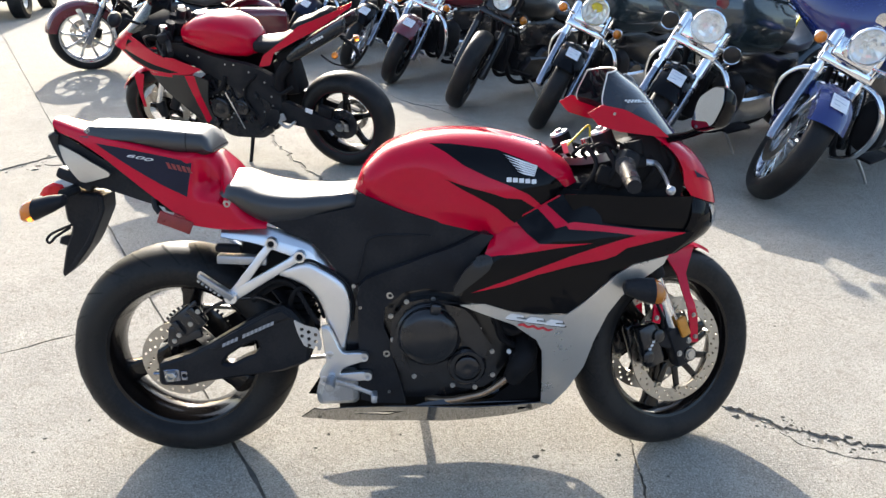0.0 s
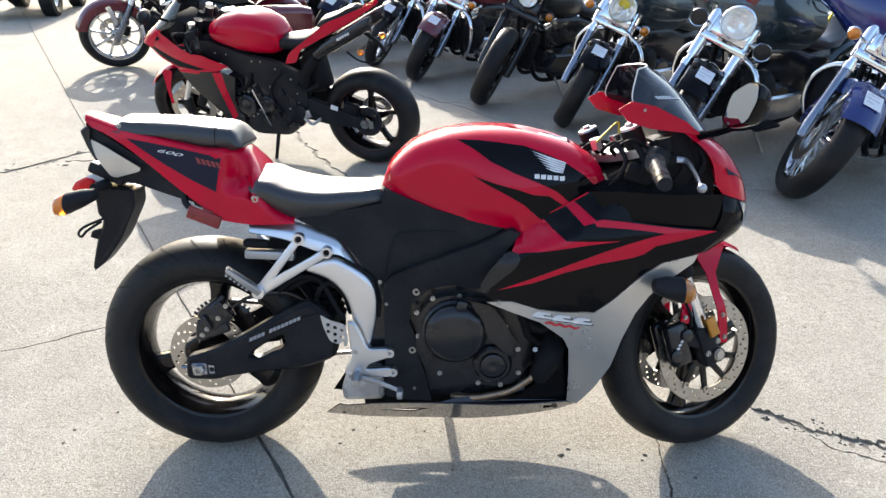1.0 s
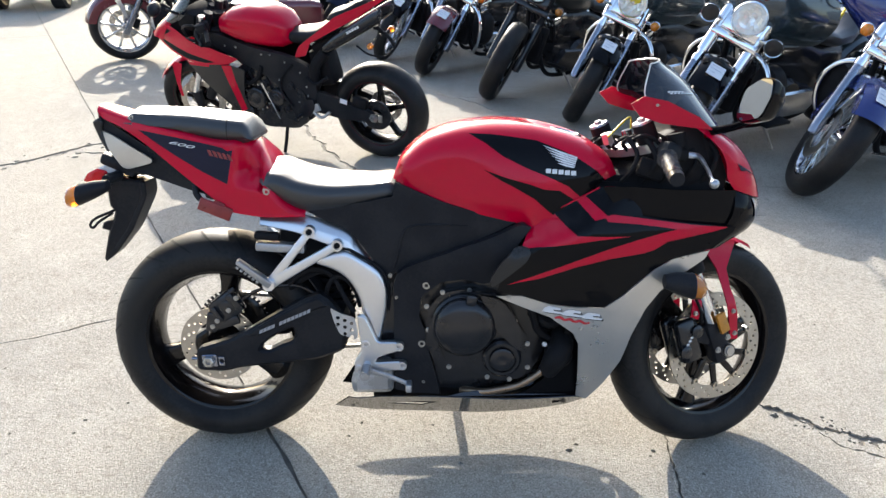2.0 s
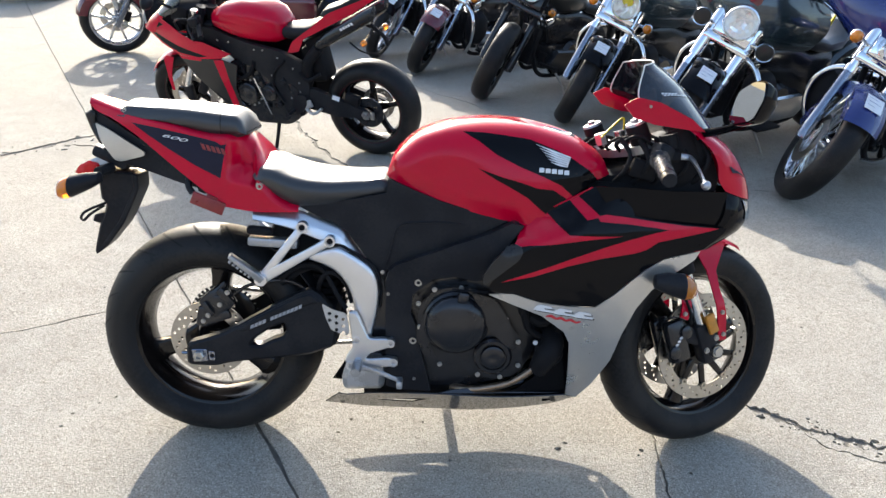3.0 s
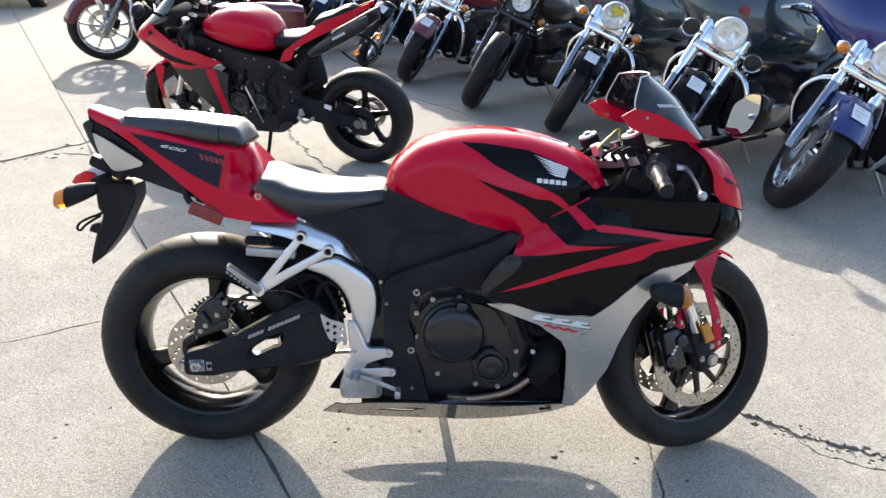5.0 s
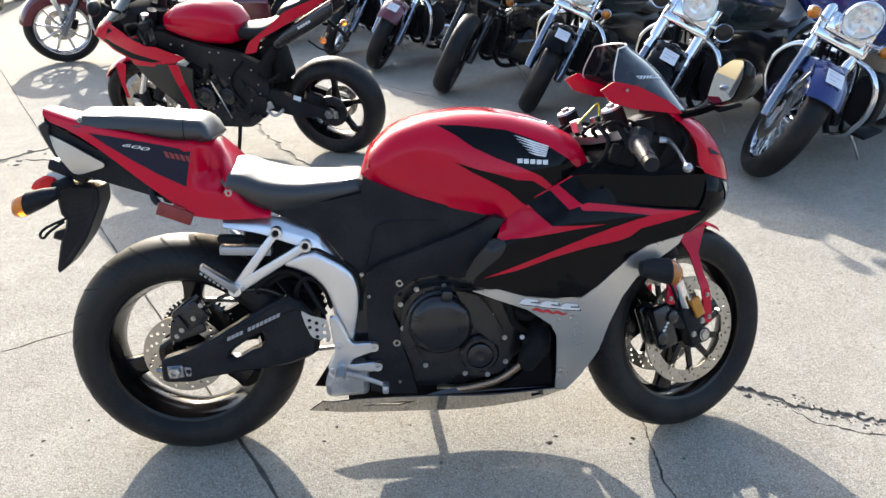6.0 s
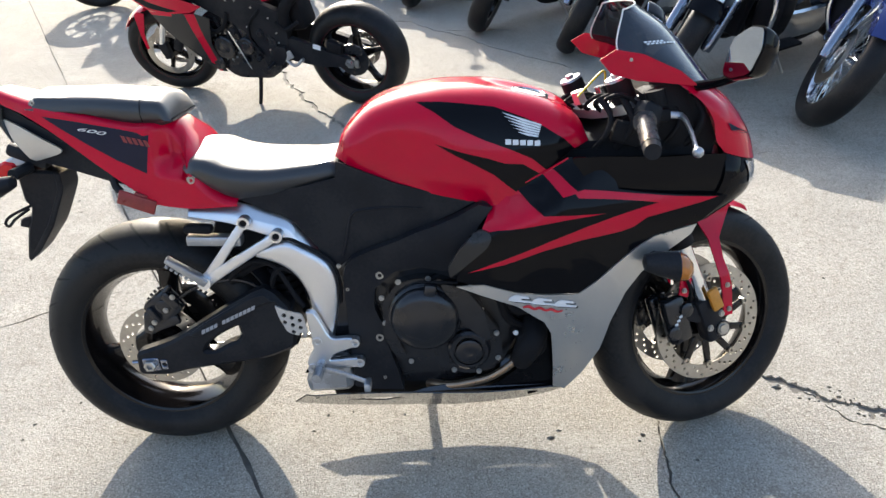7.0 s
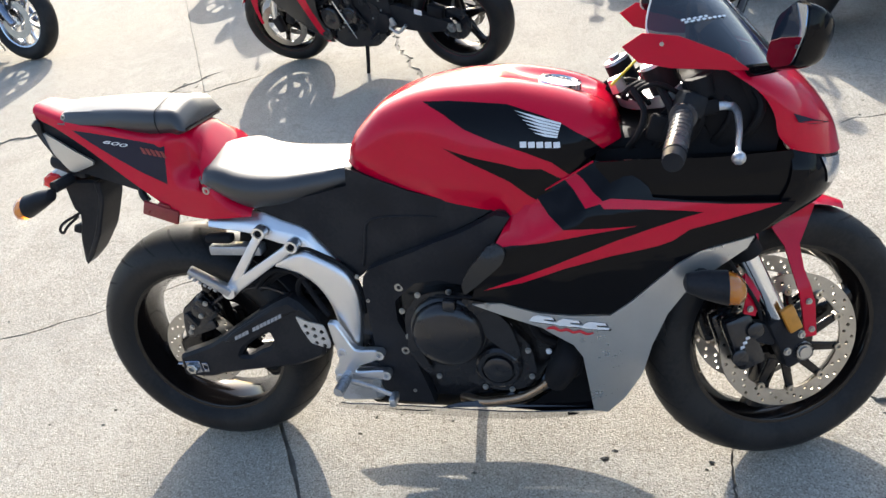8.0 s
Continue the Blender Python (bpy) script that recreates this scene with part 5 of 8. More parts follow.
# swingarm with its window
bm = B()
SWING = rounded([(-0.034, 0.318), (0.023, 0.336), (0.063, 0.350), (0.115, 0.378), (0.160, 0.405), (0.212, 0.436), (0.275, 0.470), (0.310, 0.484), (0.335, 0.468), (0.368, 0.425), (0.383, 0.375), (0.372, 0.318), (0.299, 0.290), (0.154, 0.273), (0.082, 0.263), (0.042, 0.252), (-0.036, 0.254)], 3, 0.22)
WIN = rounded([(0.142, 0.318), (0.158, 0.341), (0.194, 0.366), (0.237, 0.386), (0.243, 0.362), (0.230, 0.344), (0.204, 0.336), (0.172, 0.318)], 2, 0.2)
for s in (-1, 1):
    slab(bm, SWING, s * 0.128, s * 0.092, [WIN] if s < 0 else (), 0.008)
# raised upper edge of the arm
slab(bm, rounded([(0.105, 0.364), (0.155, 0.398), (0.275, 0.464), (0.312, 0.476), (0.338, 0.450), (0.300, 0.440), (0.205, 0.395), (0.135, 0.360)], 2, 0.2), -0.133, -0.120, (), 0.005)
block(bm, (0.33, 0, 0.37), (0.10, 0.24, 0.12), (0, 0, 0), 0.02)
swing = part("swingarm", bm, MATT, bike, "satin black swingarm with grey lettering bars")
for k in range(13):
    if k == 4:
        continue
    bm = B()
    u = 0.146 + 0.0110 * k
    v = 0.370 + 0.0050 * k
    plate(bm, [(u, v), (u + 0.0088, v + 0.0040), (u + 0.0102, v + 0.0145), (u + 0.0014, v + 0.0105)], lambda a, b: (a, -0.1345, b), 0.001)
    part("lettering_bar", bm, MARK, swing, "grey lettering bar")
for s in (-1, 1):
    bm = B()
    lathe(bm, [(0, 0.016), (0.010 * s, 0.016), (0.012 * s, 0.0135), (0.012 * s, 0.008), (0.004 * s, 0.007), (0.004 * s, 0)], (0.002, 0.131 * s, 0.287), seg=6)
    part("axle_nut", bm, BOLT, swing, "zinc rear axle nut")
    bm = B()
    slab(bm, rounded([(-0.020, 0.304), (0.022, 0.306), (0.026, 0.270), (-0.016, 0.266)], 2, 0.12), 0.132 * s, 0.12 * s, (), 0.002)
    slab(bm, rounded([(0.026, 0.300), (0.044, 0.299), (0.044, 0.272), (0.028, 0.272)], 2, 0.12), 0.131 * s, 0.12 * s, [circle((0.036, 0.286), 0.006, 10)], 0.001)
    cyl(bm, (-0.052, 0.112 * s, 0.286), (-0.02, 0.112 * s, 0.286), 0.005, seg=8)
    part("chain_adjuster", bm, FORKGREY, swing, "grey alloy chain adjuster")
bm = B()
block(bm, (0.050, -0.090, 0.432), (0.085, 0.040, 0.075), (0, -38, 0), 0.014)
block(bm, (0.010, -0.092, 0.390), (0.035, 0.03, 0.06), (0, 10, 0), 0.008)
lathe(bm, [(0, 0.018), (-0.006, 0.018), (-0.008, 0.013), (-0.008, 0)], (0.055, -0.11, 0.44), seg=16)
block(bm, (0.075, -0.108, 0.455), (0.022, 0.02, 0.05), (0, -38, 0), 0.005)
block(bm, (0.028, -0.112, 0.418), (0.016, 0.018, 0.045), (0, -30, 0), 0.004)
beam(bm, (0.0, -0.10, 0.375), (0.085, -0.10, 0.40), (0.03, 0.016), (0.024, 0.016), bev=0.004)
cyl(bm, (0.062, -0.105, 0.475), (0.078, -0.105, 0.492), 0.008, 0.006, seg=10)
tube(bm, [(0.085, -0.1, 0.45), (0.15, -0.11, 0.49), (0.24, -0.10, 0.50), (0.30, -0.09, 0.47)], 0.005, 7)
caliper = part("rear_caliper", bm, ENGINE, bike, "black rear brake caliper and hose")
bolts([(0.085, -0.119, 0.468), (0.030, -0.122, 0.402), (0.012, -0.109, 0.380), (0.062, -0.118, 0.432)], 0.0055, -1, BOLT, caliper, "caliper_bolt")
bm = B()
for k in range(64):
    # chain links on the left side
    t = k / 63
    p = Vector((RC.x + 0.42 * t, 0.079, RC.z + (0.098 - 0.03 * t) * (1 if k % 2 else -1)))
    block(bm, p, (0.0145, 0.012, 0.012), (0, 4 if k % 2 else -4, 0), 0.003)
part("drive_chain", bm, STEEL, bike, "steel drive chain", kind="stuff")
bm = B()


def hugger(a, t):
    ang = radians(52 + 75 * a)
    c = (t - 0.5) * 2
    return RC + Vector((0.340 * math.cos(ang) * (1 - 0.04 * c * c), 0.09 * c, 0.340 * math.sin(ang) * (1 - 0.04 * c * c)))


sweep(bm, lambda a, t: hugger(a * 0.42 - 0.35, t), 10, 8)
bmesh.ops.solidify(bm, geom=bm.faces[:], thickness=0.004)
part("rear_hugger", bm, MATT, bike, "black tyre hugger")
bm = B()
block(bm, (0.27, 0, 0.60), (0.16, 0.15, 0.09), (0, 20, 0), 0.02)
cyl(bm, (0.36, 0, 0.36), (0.30, 0, 0.62), 0.035, seg=16)
for k in range(9):
    a = Vector((0.36, 0, 0.36)).lerp(Vector((0.30, 0, 0.62)), 0.2 + 0.08 * k)
    lathe(bm, [(-0.006, 0.035), (-0.006, 0.048), (0.006, 0.048), (0.006, 0.035)], a, "z", 16, closed=True)
part("shock_absorber", bm, DARK, bike, "dark spring and shock absorber", kind="stuff")
for s in (-1, 1):
    bm = B()
    block(bm, (0.182, s * 0.125, 0.646), (0.068, 0.030, 0.022), (0, 4, 0), 0.009)
    part("rubber_pad", bm, DARK, bike, "black rubber pad")
    bm = B()
    block(bm, (0.215, s * 0.118, 0.614), (0.13, 0.034, 0.024), (0, 3, 0), 0.005)
    part("subframe_end", bm, CAST, bike, "bare alloy subframe end")
bm = B()
tube(bm, [(0.33, -0.07, 0.42), (0.33, -0.1, 0.49), (0.36, -0.11, 0.53), (0.40, -0.10, 0.50), (0.42, -0.1, 0.44)], 0.007, 8)
tube(bm, [(0.22, -0.08, 0.48), (0.29, -0.09, 0.53), (0.36, -0.09, 0.54), (0.45, -0.09, 0.52)], 0.008, 8)
tube(bm, [(0.225, -0.10, 0.50), (0.262, -0.105, 0.535), (0.305, -0.105, 0.548), (0.345, -0.105, 0.530), (0.385, -0.115, 0.46), (0.405, -0.12, 0.43)], 0.007, 8)
part("hose", bm, DARK, bike)

# engine
bm = B()
plate(bm, rounded([(0.44, 0.30), (0.46, 0.46), (0.60, 0.52), (0.72, 0.55), (0.80, 0.56), (0.93, 0.50), (0.955, 0.42), (0.93, 0.34), (0.88, 0.24), (0.72, 0.205), (0.50, 0.22)], 3, 0.2), flatside(-0.125), 0.27)
plate(bm, rounded([(0.70, 0.52), (0.80, 0.70), (1.0, 0.66), (0.96, 0.50), (0.92, 0.44)], 3, 0.2), flatside(-0.13), 0.26)
engine = part("engine", bm, ENGINE, bike, "black four-cylinder engine block")
bm = B()
COVER = rounded([(0.604, 0.455), (0.640, 0.500), (0.691, 0.512), (0.745, 0.508), (0.790, 0.488), (0.832, 0.452), (0.848, 0.412), (0.882, 0.365), (0.890, 0.29), (0.866, 0.258), (0.809, 0.248), (0.750, 0.262), (0.717, 0.288), (0.663, 0.280), (0.620, 0.31), (0.598, 0.369)], 3, 0.25)
plate(bm, COVER, flatside(-0.160), 0.05)
bmesh.ops.bevel(bm, geom=[e for e in bm.edges if e.calc_face_angle(0) > 1.0], offset=0.006, segments=2, affect="EDGES", profile=0.5)
lathe(bm, [(0.02, 0.090), (-0.010, 0.088), (-0.014, 0.084), (-0.015, 0.082), (-0.026, 0.079), (-0.033, 0.073), (-0.039, 0.058), (-0.043, 0.036), (-0.045, 0.015), (-0.0455, 0)], (0.703, -0.160, 0.414), seg=48)
lathe(bm, [(0.02, 0.056), (-0.014, 0.052), (-0.020, 0.046), (-0.020, 0.038), (-0.014, 0.037), (-0.014, 0.034), (-0.024, 0.032), (-0.027, 0.026), (-0.026, 0.008), (-0.024, 0.0)], (0.806, -0.160, 0.321), seg=36)
block(bm, (0.72, -0.19, 0.497), (0.03, 0.03, 0.03), (0, 10, 0), 0.008)
part("clutch_cover", bm, ENGINE, engine, "black round clutch cover")
bolts([(u, -0.163, v) for u, v in ((0.602, 0.466), (0.644, 0.506), (0.715, 0.512), (0.786, 0.482), (0.838, 0.426), (0.874, 0.361), (0.877, 0.292), (0.829, 0.256), (0.768, 0.262), (0.663, 0.291), (0.628, 0.340), (0.606, 0.399))], 0.0055, -1, BOLT, engine, "engine_bolt", 0.006)
bm = B()
cyl(bm, (0.69, -0.185, 0.515), (0.785, -0.185, 0.508), 0.003, seg=8)
part("clutch_cable", bm, DARK, engine)
bm = B()
plate(bm, rounded([(0.74, 0.505), (0.80, 0.49), (0.845, 0.43), (0.86, 0.36), (0.85, 0.345), (0.79, 0.40), (0.765, 0.46)], 3, 0.25), flatside(-0.178), 0.02)
plate(bm, rounded([(0.615, 0.44), (0.60, 0.37), (0.64, 0.30), (0.655, 0.31), (0.63, 0.37), (0.635, 0.44)], 3, 0.25), flatside(-0.172), 0.02)
part("engine_rib", bm, ENGINE, engine, "raised ribs on the cover", kind="stuff")
bm = B()
tube(bm, [(0.955, -0.165, 0.335), (0.917, -0.178, 0.291), (0.887, -0.178, 0.265), (0.852, -0.172, 0.241), (0.803, -0.165, 0.225), (0.754, -0.155, 0.212), (0.70, -0.12, 0.20)], [0.012, 0.010, 0.009, 0.009, 0.010, 0.011, 0.012], 12)
part("exhaust_header", bm, HEATED, engine, "brown-tinged steel exhaust pipe")
bm = B()
tube(bm, [(0.97, -0.10, 0.40), (0.965, -0.17, 0.36), (0.945, -0.185, 0.325), (0.93, -0.17, 0.285)], [0.03, 0.032, 0.032, 0.026], 14)
lathe(bm, [(0.02, 0.036), (-0.015, 0.036), (-0.02, 0.03), (-0.02, 0.018), (0.0, 0.016), (0.0, 0)], (0.957, -0.175, 0.339), seg=24)
tube(bm, [(0.88, -0.14, 0.45), (0.93, -0.16, 0.42), (0.97, -0.15, 0.44)], 0.016, 10)
tube(bm, [(0.84, -0.15, 0.50), (0.88, -0.17, 0.46), (0.90, -0.16, 0.40), (0.94, -0.15, 0.37)], 0.010, 10)
part("coolant_hose", bm, DARK, engine, "black coolant hoses")
bm = B()
block(bm, (1.10, -0.04, 0.52), (0.05, 0.26, 0.28), (0, -18, 0), 0.008)
part("radiator", bm, DARK, bike, "dark radiator behind the fairing")
bm = B()
lathe(bm, [(-0.002, 0.007), (-0.006, 0.006), (-0.006, 0)], (0.920, -0.165, 0.362), seg=14)
part("coolant_cap", bm, WHITE, engine)

# gloss inner panel behind the silver fairing
bm = B()
plate(bm, rounded([(0.80, 0.205), (0.87, 0.218), (0.925, 0.262), (0.958, 0.33), (0.972, 0.42), (1.012, 0.42), (1.055, 0.33), (1.03, 0.21), (0.95, 0.190)], 3, 0.2), lambda u, v: (u, -0.165 - 0.03 * (v - 0.2), v), 0.006, step=0.03)
part("inner_panel", bm, BLACK, bike, "gloss black inner fairing panel")
bm = B()
sweep(bm, lambda a, t: Vector((0.95 + 0.12 * a, -0.165 * t, 0.185 + 0.16 * a * a)), 8, 8)
bmesh.ops.solidify(bm, geom=bm.faces[:], thickness=0.004)
part("pan_front", bm, BLACK, bike, "black front lip of the belly pan")

# belly pan
HULL = [(0.338, 0.163), (0.383, 0.191), (0.405, 0.188), (0.478, 0.197), (0.571, 0.202), (0.669, 0.204), (0.817, 0.203), (0.94, 0.207), (1.007, 0.210), (1.037, 0.206), (0.991, 0.189), (0.942, 0.180), (0.849, 0.170), (0.756, 0.162), (0.669, 0.161), (0.57, 0.159), (0.446, 0.157)]
for s in (-1, 1):
    bm = B()
    plate(bm, HULL, lambda u, v, s=s: (u, s * (lerp(u, [(0.33, 0.147), (0.6, 0.169), (0.85, 0.182), (1.02, 0.174)]) - 1.70 * (0.206 - v)), 0.206 - 1.93 * (0.206 - v)), -0.003 * s, [[(0.487, 0.178), (0.595, 0.190), (0.632, 0.189), (0.589, 0.178)]], step=0.015, depth=(0, 0.7 * -s, 0.7))
    part("belly_pan", bm, LACQUER, bike, "gloss black belly pan sloping inwards to its keel")
    bm = B()
    plate(bm, [(0.66, 0.206), (0.70, 0.214), (0.80, 0.222), (0.88, 0.262), (0.93, 0.285), (1.0, 0.275), (1.015, 0.213)], lambda u, v, s=s: (u, s * (0.172 - 1.0 * (v - 0.206)), v), -0.003 * s, step=0.02)
    part("pan_shelf", bm, LACQUER, bike, "gloss black upper shelf of the belly pan")

bm = B()
skin(bm, [[(u, y * w, z) for y, z in ((-0.125, 0.215), (0.155, 0.245), (0.15, 0.185), (0.06, 0.150), (-0.07, 0.130), (-0.10, 0.160))] for u, w in ((0.45, 0.85), (0.55, 0.95), (0.85, 1.02), (1.0, 0.95))])
part("sump", bm, DARK, bike, "dark sump inside the belly pan")

# front indicators on the fairing
for s in (-1, 1):
    bm = B()
    tube(bm, [(1.215, s * 0.19, 0.575), (1.225, s * 0.225, 0.57)], 0.016, 10, 3)
    skin(bm, [[(u, s * 0.258 + w * math.cos(a), v + h * math.sin(a)) for a in (2 * math.pi * j / 16 for j in range(16))] for u, v, w, h in ((1.190, 0.575, 0.004, 0.006), (1.195, 0.574, 0.018, 0.018), (1.225, 0.570, 0.027, 0.028), (1.268, 0.562, 0.031, 0.034))])
    sig = part("front_indicator", bm, MATT, bike, "black front indicator with an amber lens")
    bm = B()
    skin(bm, [[(u, s * 0.258 + w * math.cos(a), v + h * math.sin(a)) for a in (2 * math.pi * j / 16 for j in range(16))] for u, v, w, h in ((1.268, 0.562, 0.030, 0.033), (1.285, 0.558, 0.028, 0.030), (1.298, 0.555, 0.016, 0.018), (1.301, 0.554, 0.004, 0.004))])
    part("lens", bm, AMBER, sig, "amber lens")

# side stand, on the far side
bm = B()
foot = Vector((0.70, 0.262, -0.044))
tube(bm, [(0.62, 0.11, 0.22), (0.66, 0.175, 0.10), foot + Vector((0, -0.005, 0.012))], [0.014, 0.013, 0.012], 12)
block(bm, foot + Vector((0.01, 0.01, 0.008)), (0.06, 0.045, 0.010), (11, 0, 0), 0.004)
part("side_stand", bm, DARK, bike, "black side stand leg and foot")


# ---------------------------------------------------------------- the fall of the yard behind the bike
FALL = 0.046
TILT = -math.degrees(math.atan(FALL))


def level(y):
    """Height of the yard: flat round the first bike, then falling gently away to a drain."""
    return -FALL * (0.5 * max(0.0, min(0.5, y - 0.5)) + max(0.0, min(14.0, y) - 1.0))


def back(x, y):
    """Carries a place given for a level yard to the falling one, along the line of sight over it."""
    k = 1.0
    for _ in range(12):
        k = 1 - level(-1.71 + (y + 1.71) * k) / 1.512
    return 0.61 + (x - 0.61) * k, -1.71 + (y + 1.71) * k


def standing(x, y, heading, lean):
    x, y = back(x, y)
    return pose(x, y, level(y), TILT, 0, 0) @ pose(0, 0, 0, 0, 0, heading) @ pose(0, 0, 0, lean, 0, 0)


# ---------------------------------------------------------------- the second red sport bike
def scaled(m, k):
    return m @ Matrix.Scale(k, 4)


naked = thing("sport_motorcycle", scaled(standing(0.358, 2.425, 159.5, -10), 0.945), "red and black sport motorcycle with a high tail", "motorcycle")
R2, F2 = Vector((0, 0, 0.32)), Vector((1.35, 0, 0.302))
RAKE2 = Vector((-math.sin(radians(24)), 0, math.cos(radians(24))))
PIV2 = Vector((1.45, 0, 0))
ST2 = Matrix.Translation(PIV2) @ Matrix.Rotation(radians(14), 4, RAKE2) @ Matrix.Translation(-PIV2)
w = wheel("rear_wheel", naked, R2, 0.19, 5, RIM, "black five-spoke rear wheel", a0=0.3, wide=0.05)
part("tyre", moved(tyre_mesh(0.32, 0.195), R2), RUBBER, w, "wide rear tyre")
bm = B()
for s in (-1, 1):
    lathe(bm, [(0.078 * s, 0.2165), (0.0795 * s, 0.2165), (0.0795 * s, 0.2245), (0.078 * s, 0.2245)], R2, seg=48, closed=True)
part("rim_stripe", bm, MAROON, w, "thin dark red rim stripe")
part("brake_disc", moved(disc_mesh(0.07, 0.11, 30, y=-0.08), R2), STEEL, w)
bm = B()
lathe(bm, [(0.078, 0.04), (0.078, 0.10), (0.088, 0.10), (0.088, 0.04)], R2, seg=36, closed=True)
part("sprocket", bm, ENGINE, w)
w = wheel("front_wheel", naked, F2, 0.12, 5, RIM, "black five-spoke front wheel", ST2, a0=0.1, wide=0.04)
part("tyre", moved(tyre_mesh(0.30, 0.122), F2), RUBBER, w, "", ST2)
bm = B()
for s in (-1, 1):
    lathe(bm, [(0.047 * s, 0.2165), (0.0495 * s, 0.2165), (0.0495 * s, 0.2245), (0.047 * s, 0.2245)], F2, seg=48, closed=True)
part("rim_stripe", bm, MAROON, w, "thin dark red rim stripe", ST2)
for s in (-1, 1):
    part("brake_disc", moved(disc_mesh(0.115, 0.155, 36, y=0.066 * s), F2), STEEL, w, "", ST2)
    b0 = F2 + Vector((0.03, 0.105 * s, 0.04))
    bm = B()
    beam(bm, F2 + Vector((0, 0.1 * s, -0.02)), b0 + RAKE2 * 0.06, (0.05, 0.045), (0.06, 0.05), bev=0.01)
    cyl(bm, b0 + RAKE2 * 0.25, b0 + RAKE2 * 0.66, 0.03, 0.028, seg=18)
    block(bm, F2 + Vector((-0.10, 0.085 * s, 0.08)), (0.06, 0.05, 0.12), (0, -30, 0), 0.012)
    fk = part("fork_leg", bm, MATT, naked, "black fork leg with caliper", ST2)
    bm = B()
    cyl(bm, b0 + RAKE2 * 0.03, b0 + RAKE2 * 0.26, 0.0215, seg=16)
    part("slider", bm, CHROME, fk, "", ST2)
bm = B()
sweep(bm, lambda a, t: F2 + Vector(((0.32 - 0.015 * abs(2 * t - 1) ** 2) * math.cos(radians(30 + 105 * a)), 0.07 * (2 * t - 1) * min(1, 0.4 + 2 * a), (0.32 - 0.015 * abs(2 * t - 1) ** 2) * math.sin(radians(30 + 105 * a)))), 20, 10)
for s in (-1, 1):
    plate(bm, [(1.46, 0.60), (1.485, 0.58), (1.470, 0.46), (1.464, 0.37), (1.446, 0.37), (1.446, 0.47), (1.415, 0.585)], lambda u, v, s=s: (u, s * (0.074 + 0.05 * max(0, min(1, (0.58 - v) / 0.14))), v), 0.004)
part("front_mudguard", bm, RED, naked, "red front mudguard", ST2)
# tank
bm = B()
skin(bm, [[(u, w2 * math.copysign(abs(math.cos(a)) ** 0.7, math.cos(a)), lo + (top - lo) * (0.5 + 0.5 * math.copysign(abs(math.sin(a)) ** 0.7, math.sin(a)))) for a in (2 * math.pi * j / 24 for j in range(24))] for u, top, lo, w2 in ((0.535, 0.83, 0.79, 0.05), (0.55, 0.87, 0.74, 0.10), (0.60, 0.925, 0.72, 0.14), (0.70, 0.965, 0.72, 0.168), (0.80, 0.98, 0.73, 0.178), (0.92, 0.965, 0.76, 0.172), (1.01, 0.92, 0.79, 0.145), (1.05, 0.88, 0.81, 0.09), (1.06, 0.85, 0.83, 0.04))])
part("fuel_tank", bm, RED, naked, "glossy red fuel tank")
bm = B()
lathe(bm, [(0, 0.045), (0.012, 0.043), (0.012, 0)], (0.93, 0, 0.962), "z", 24)
part("fuel_cap", bm, DULLCHROME, naked)
for nm, tp, lw, wd in (("rider_seat", [(0.22, 0.89), (0.25, 0.905), (0.37, 0.86), (0.55, 0.83), (0.58, 0.82)], [(0.22, 0.86), (0.30, 0.80), (0.50, 0.755), (0.58, 0.765)], [(0.22, 0.10), (0.33, 0.125), (0.50, 0.10), (0.58, 0.085)]), ("pillion_seat", [(0.0, 1.025), (0.03, 1.035), (0.15, 0.99), (0.25, 0.955), (0.27, 0.935)], [(0.0, 1.01), (0.12, 0.955), (0.25, 0.905), (0.27, 0.91)], [(0.0, 0.04), (0.1, 0.075), (0.22, 0.09), (0.27, 0.08)])):
    bm = B()
    skin(bm, seat_pad(tp, lw, wd))
    part(nm, bm, MATT, naked, "black seat pad")
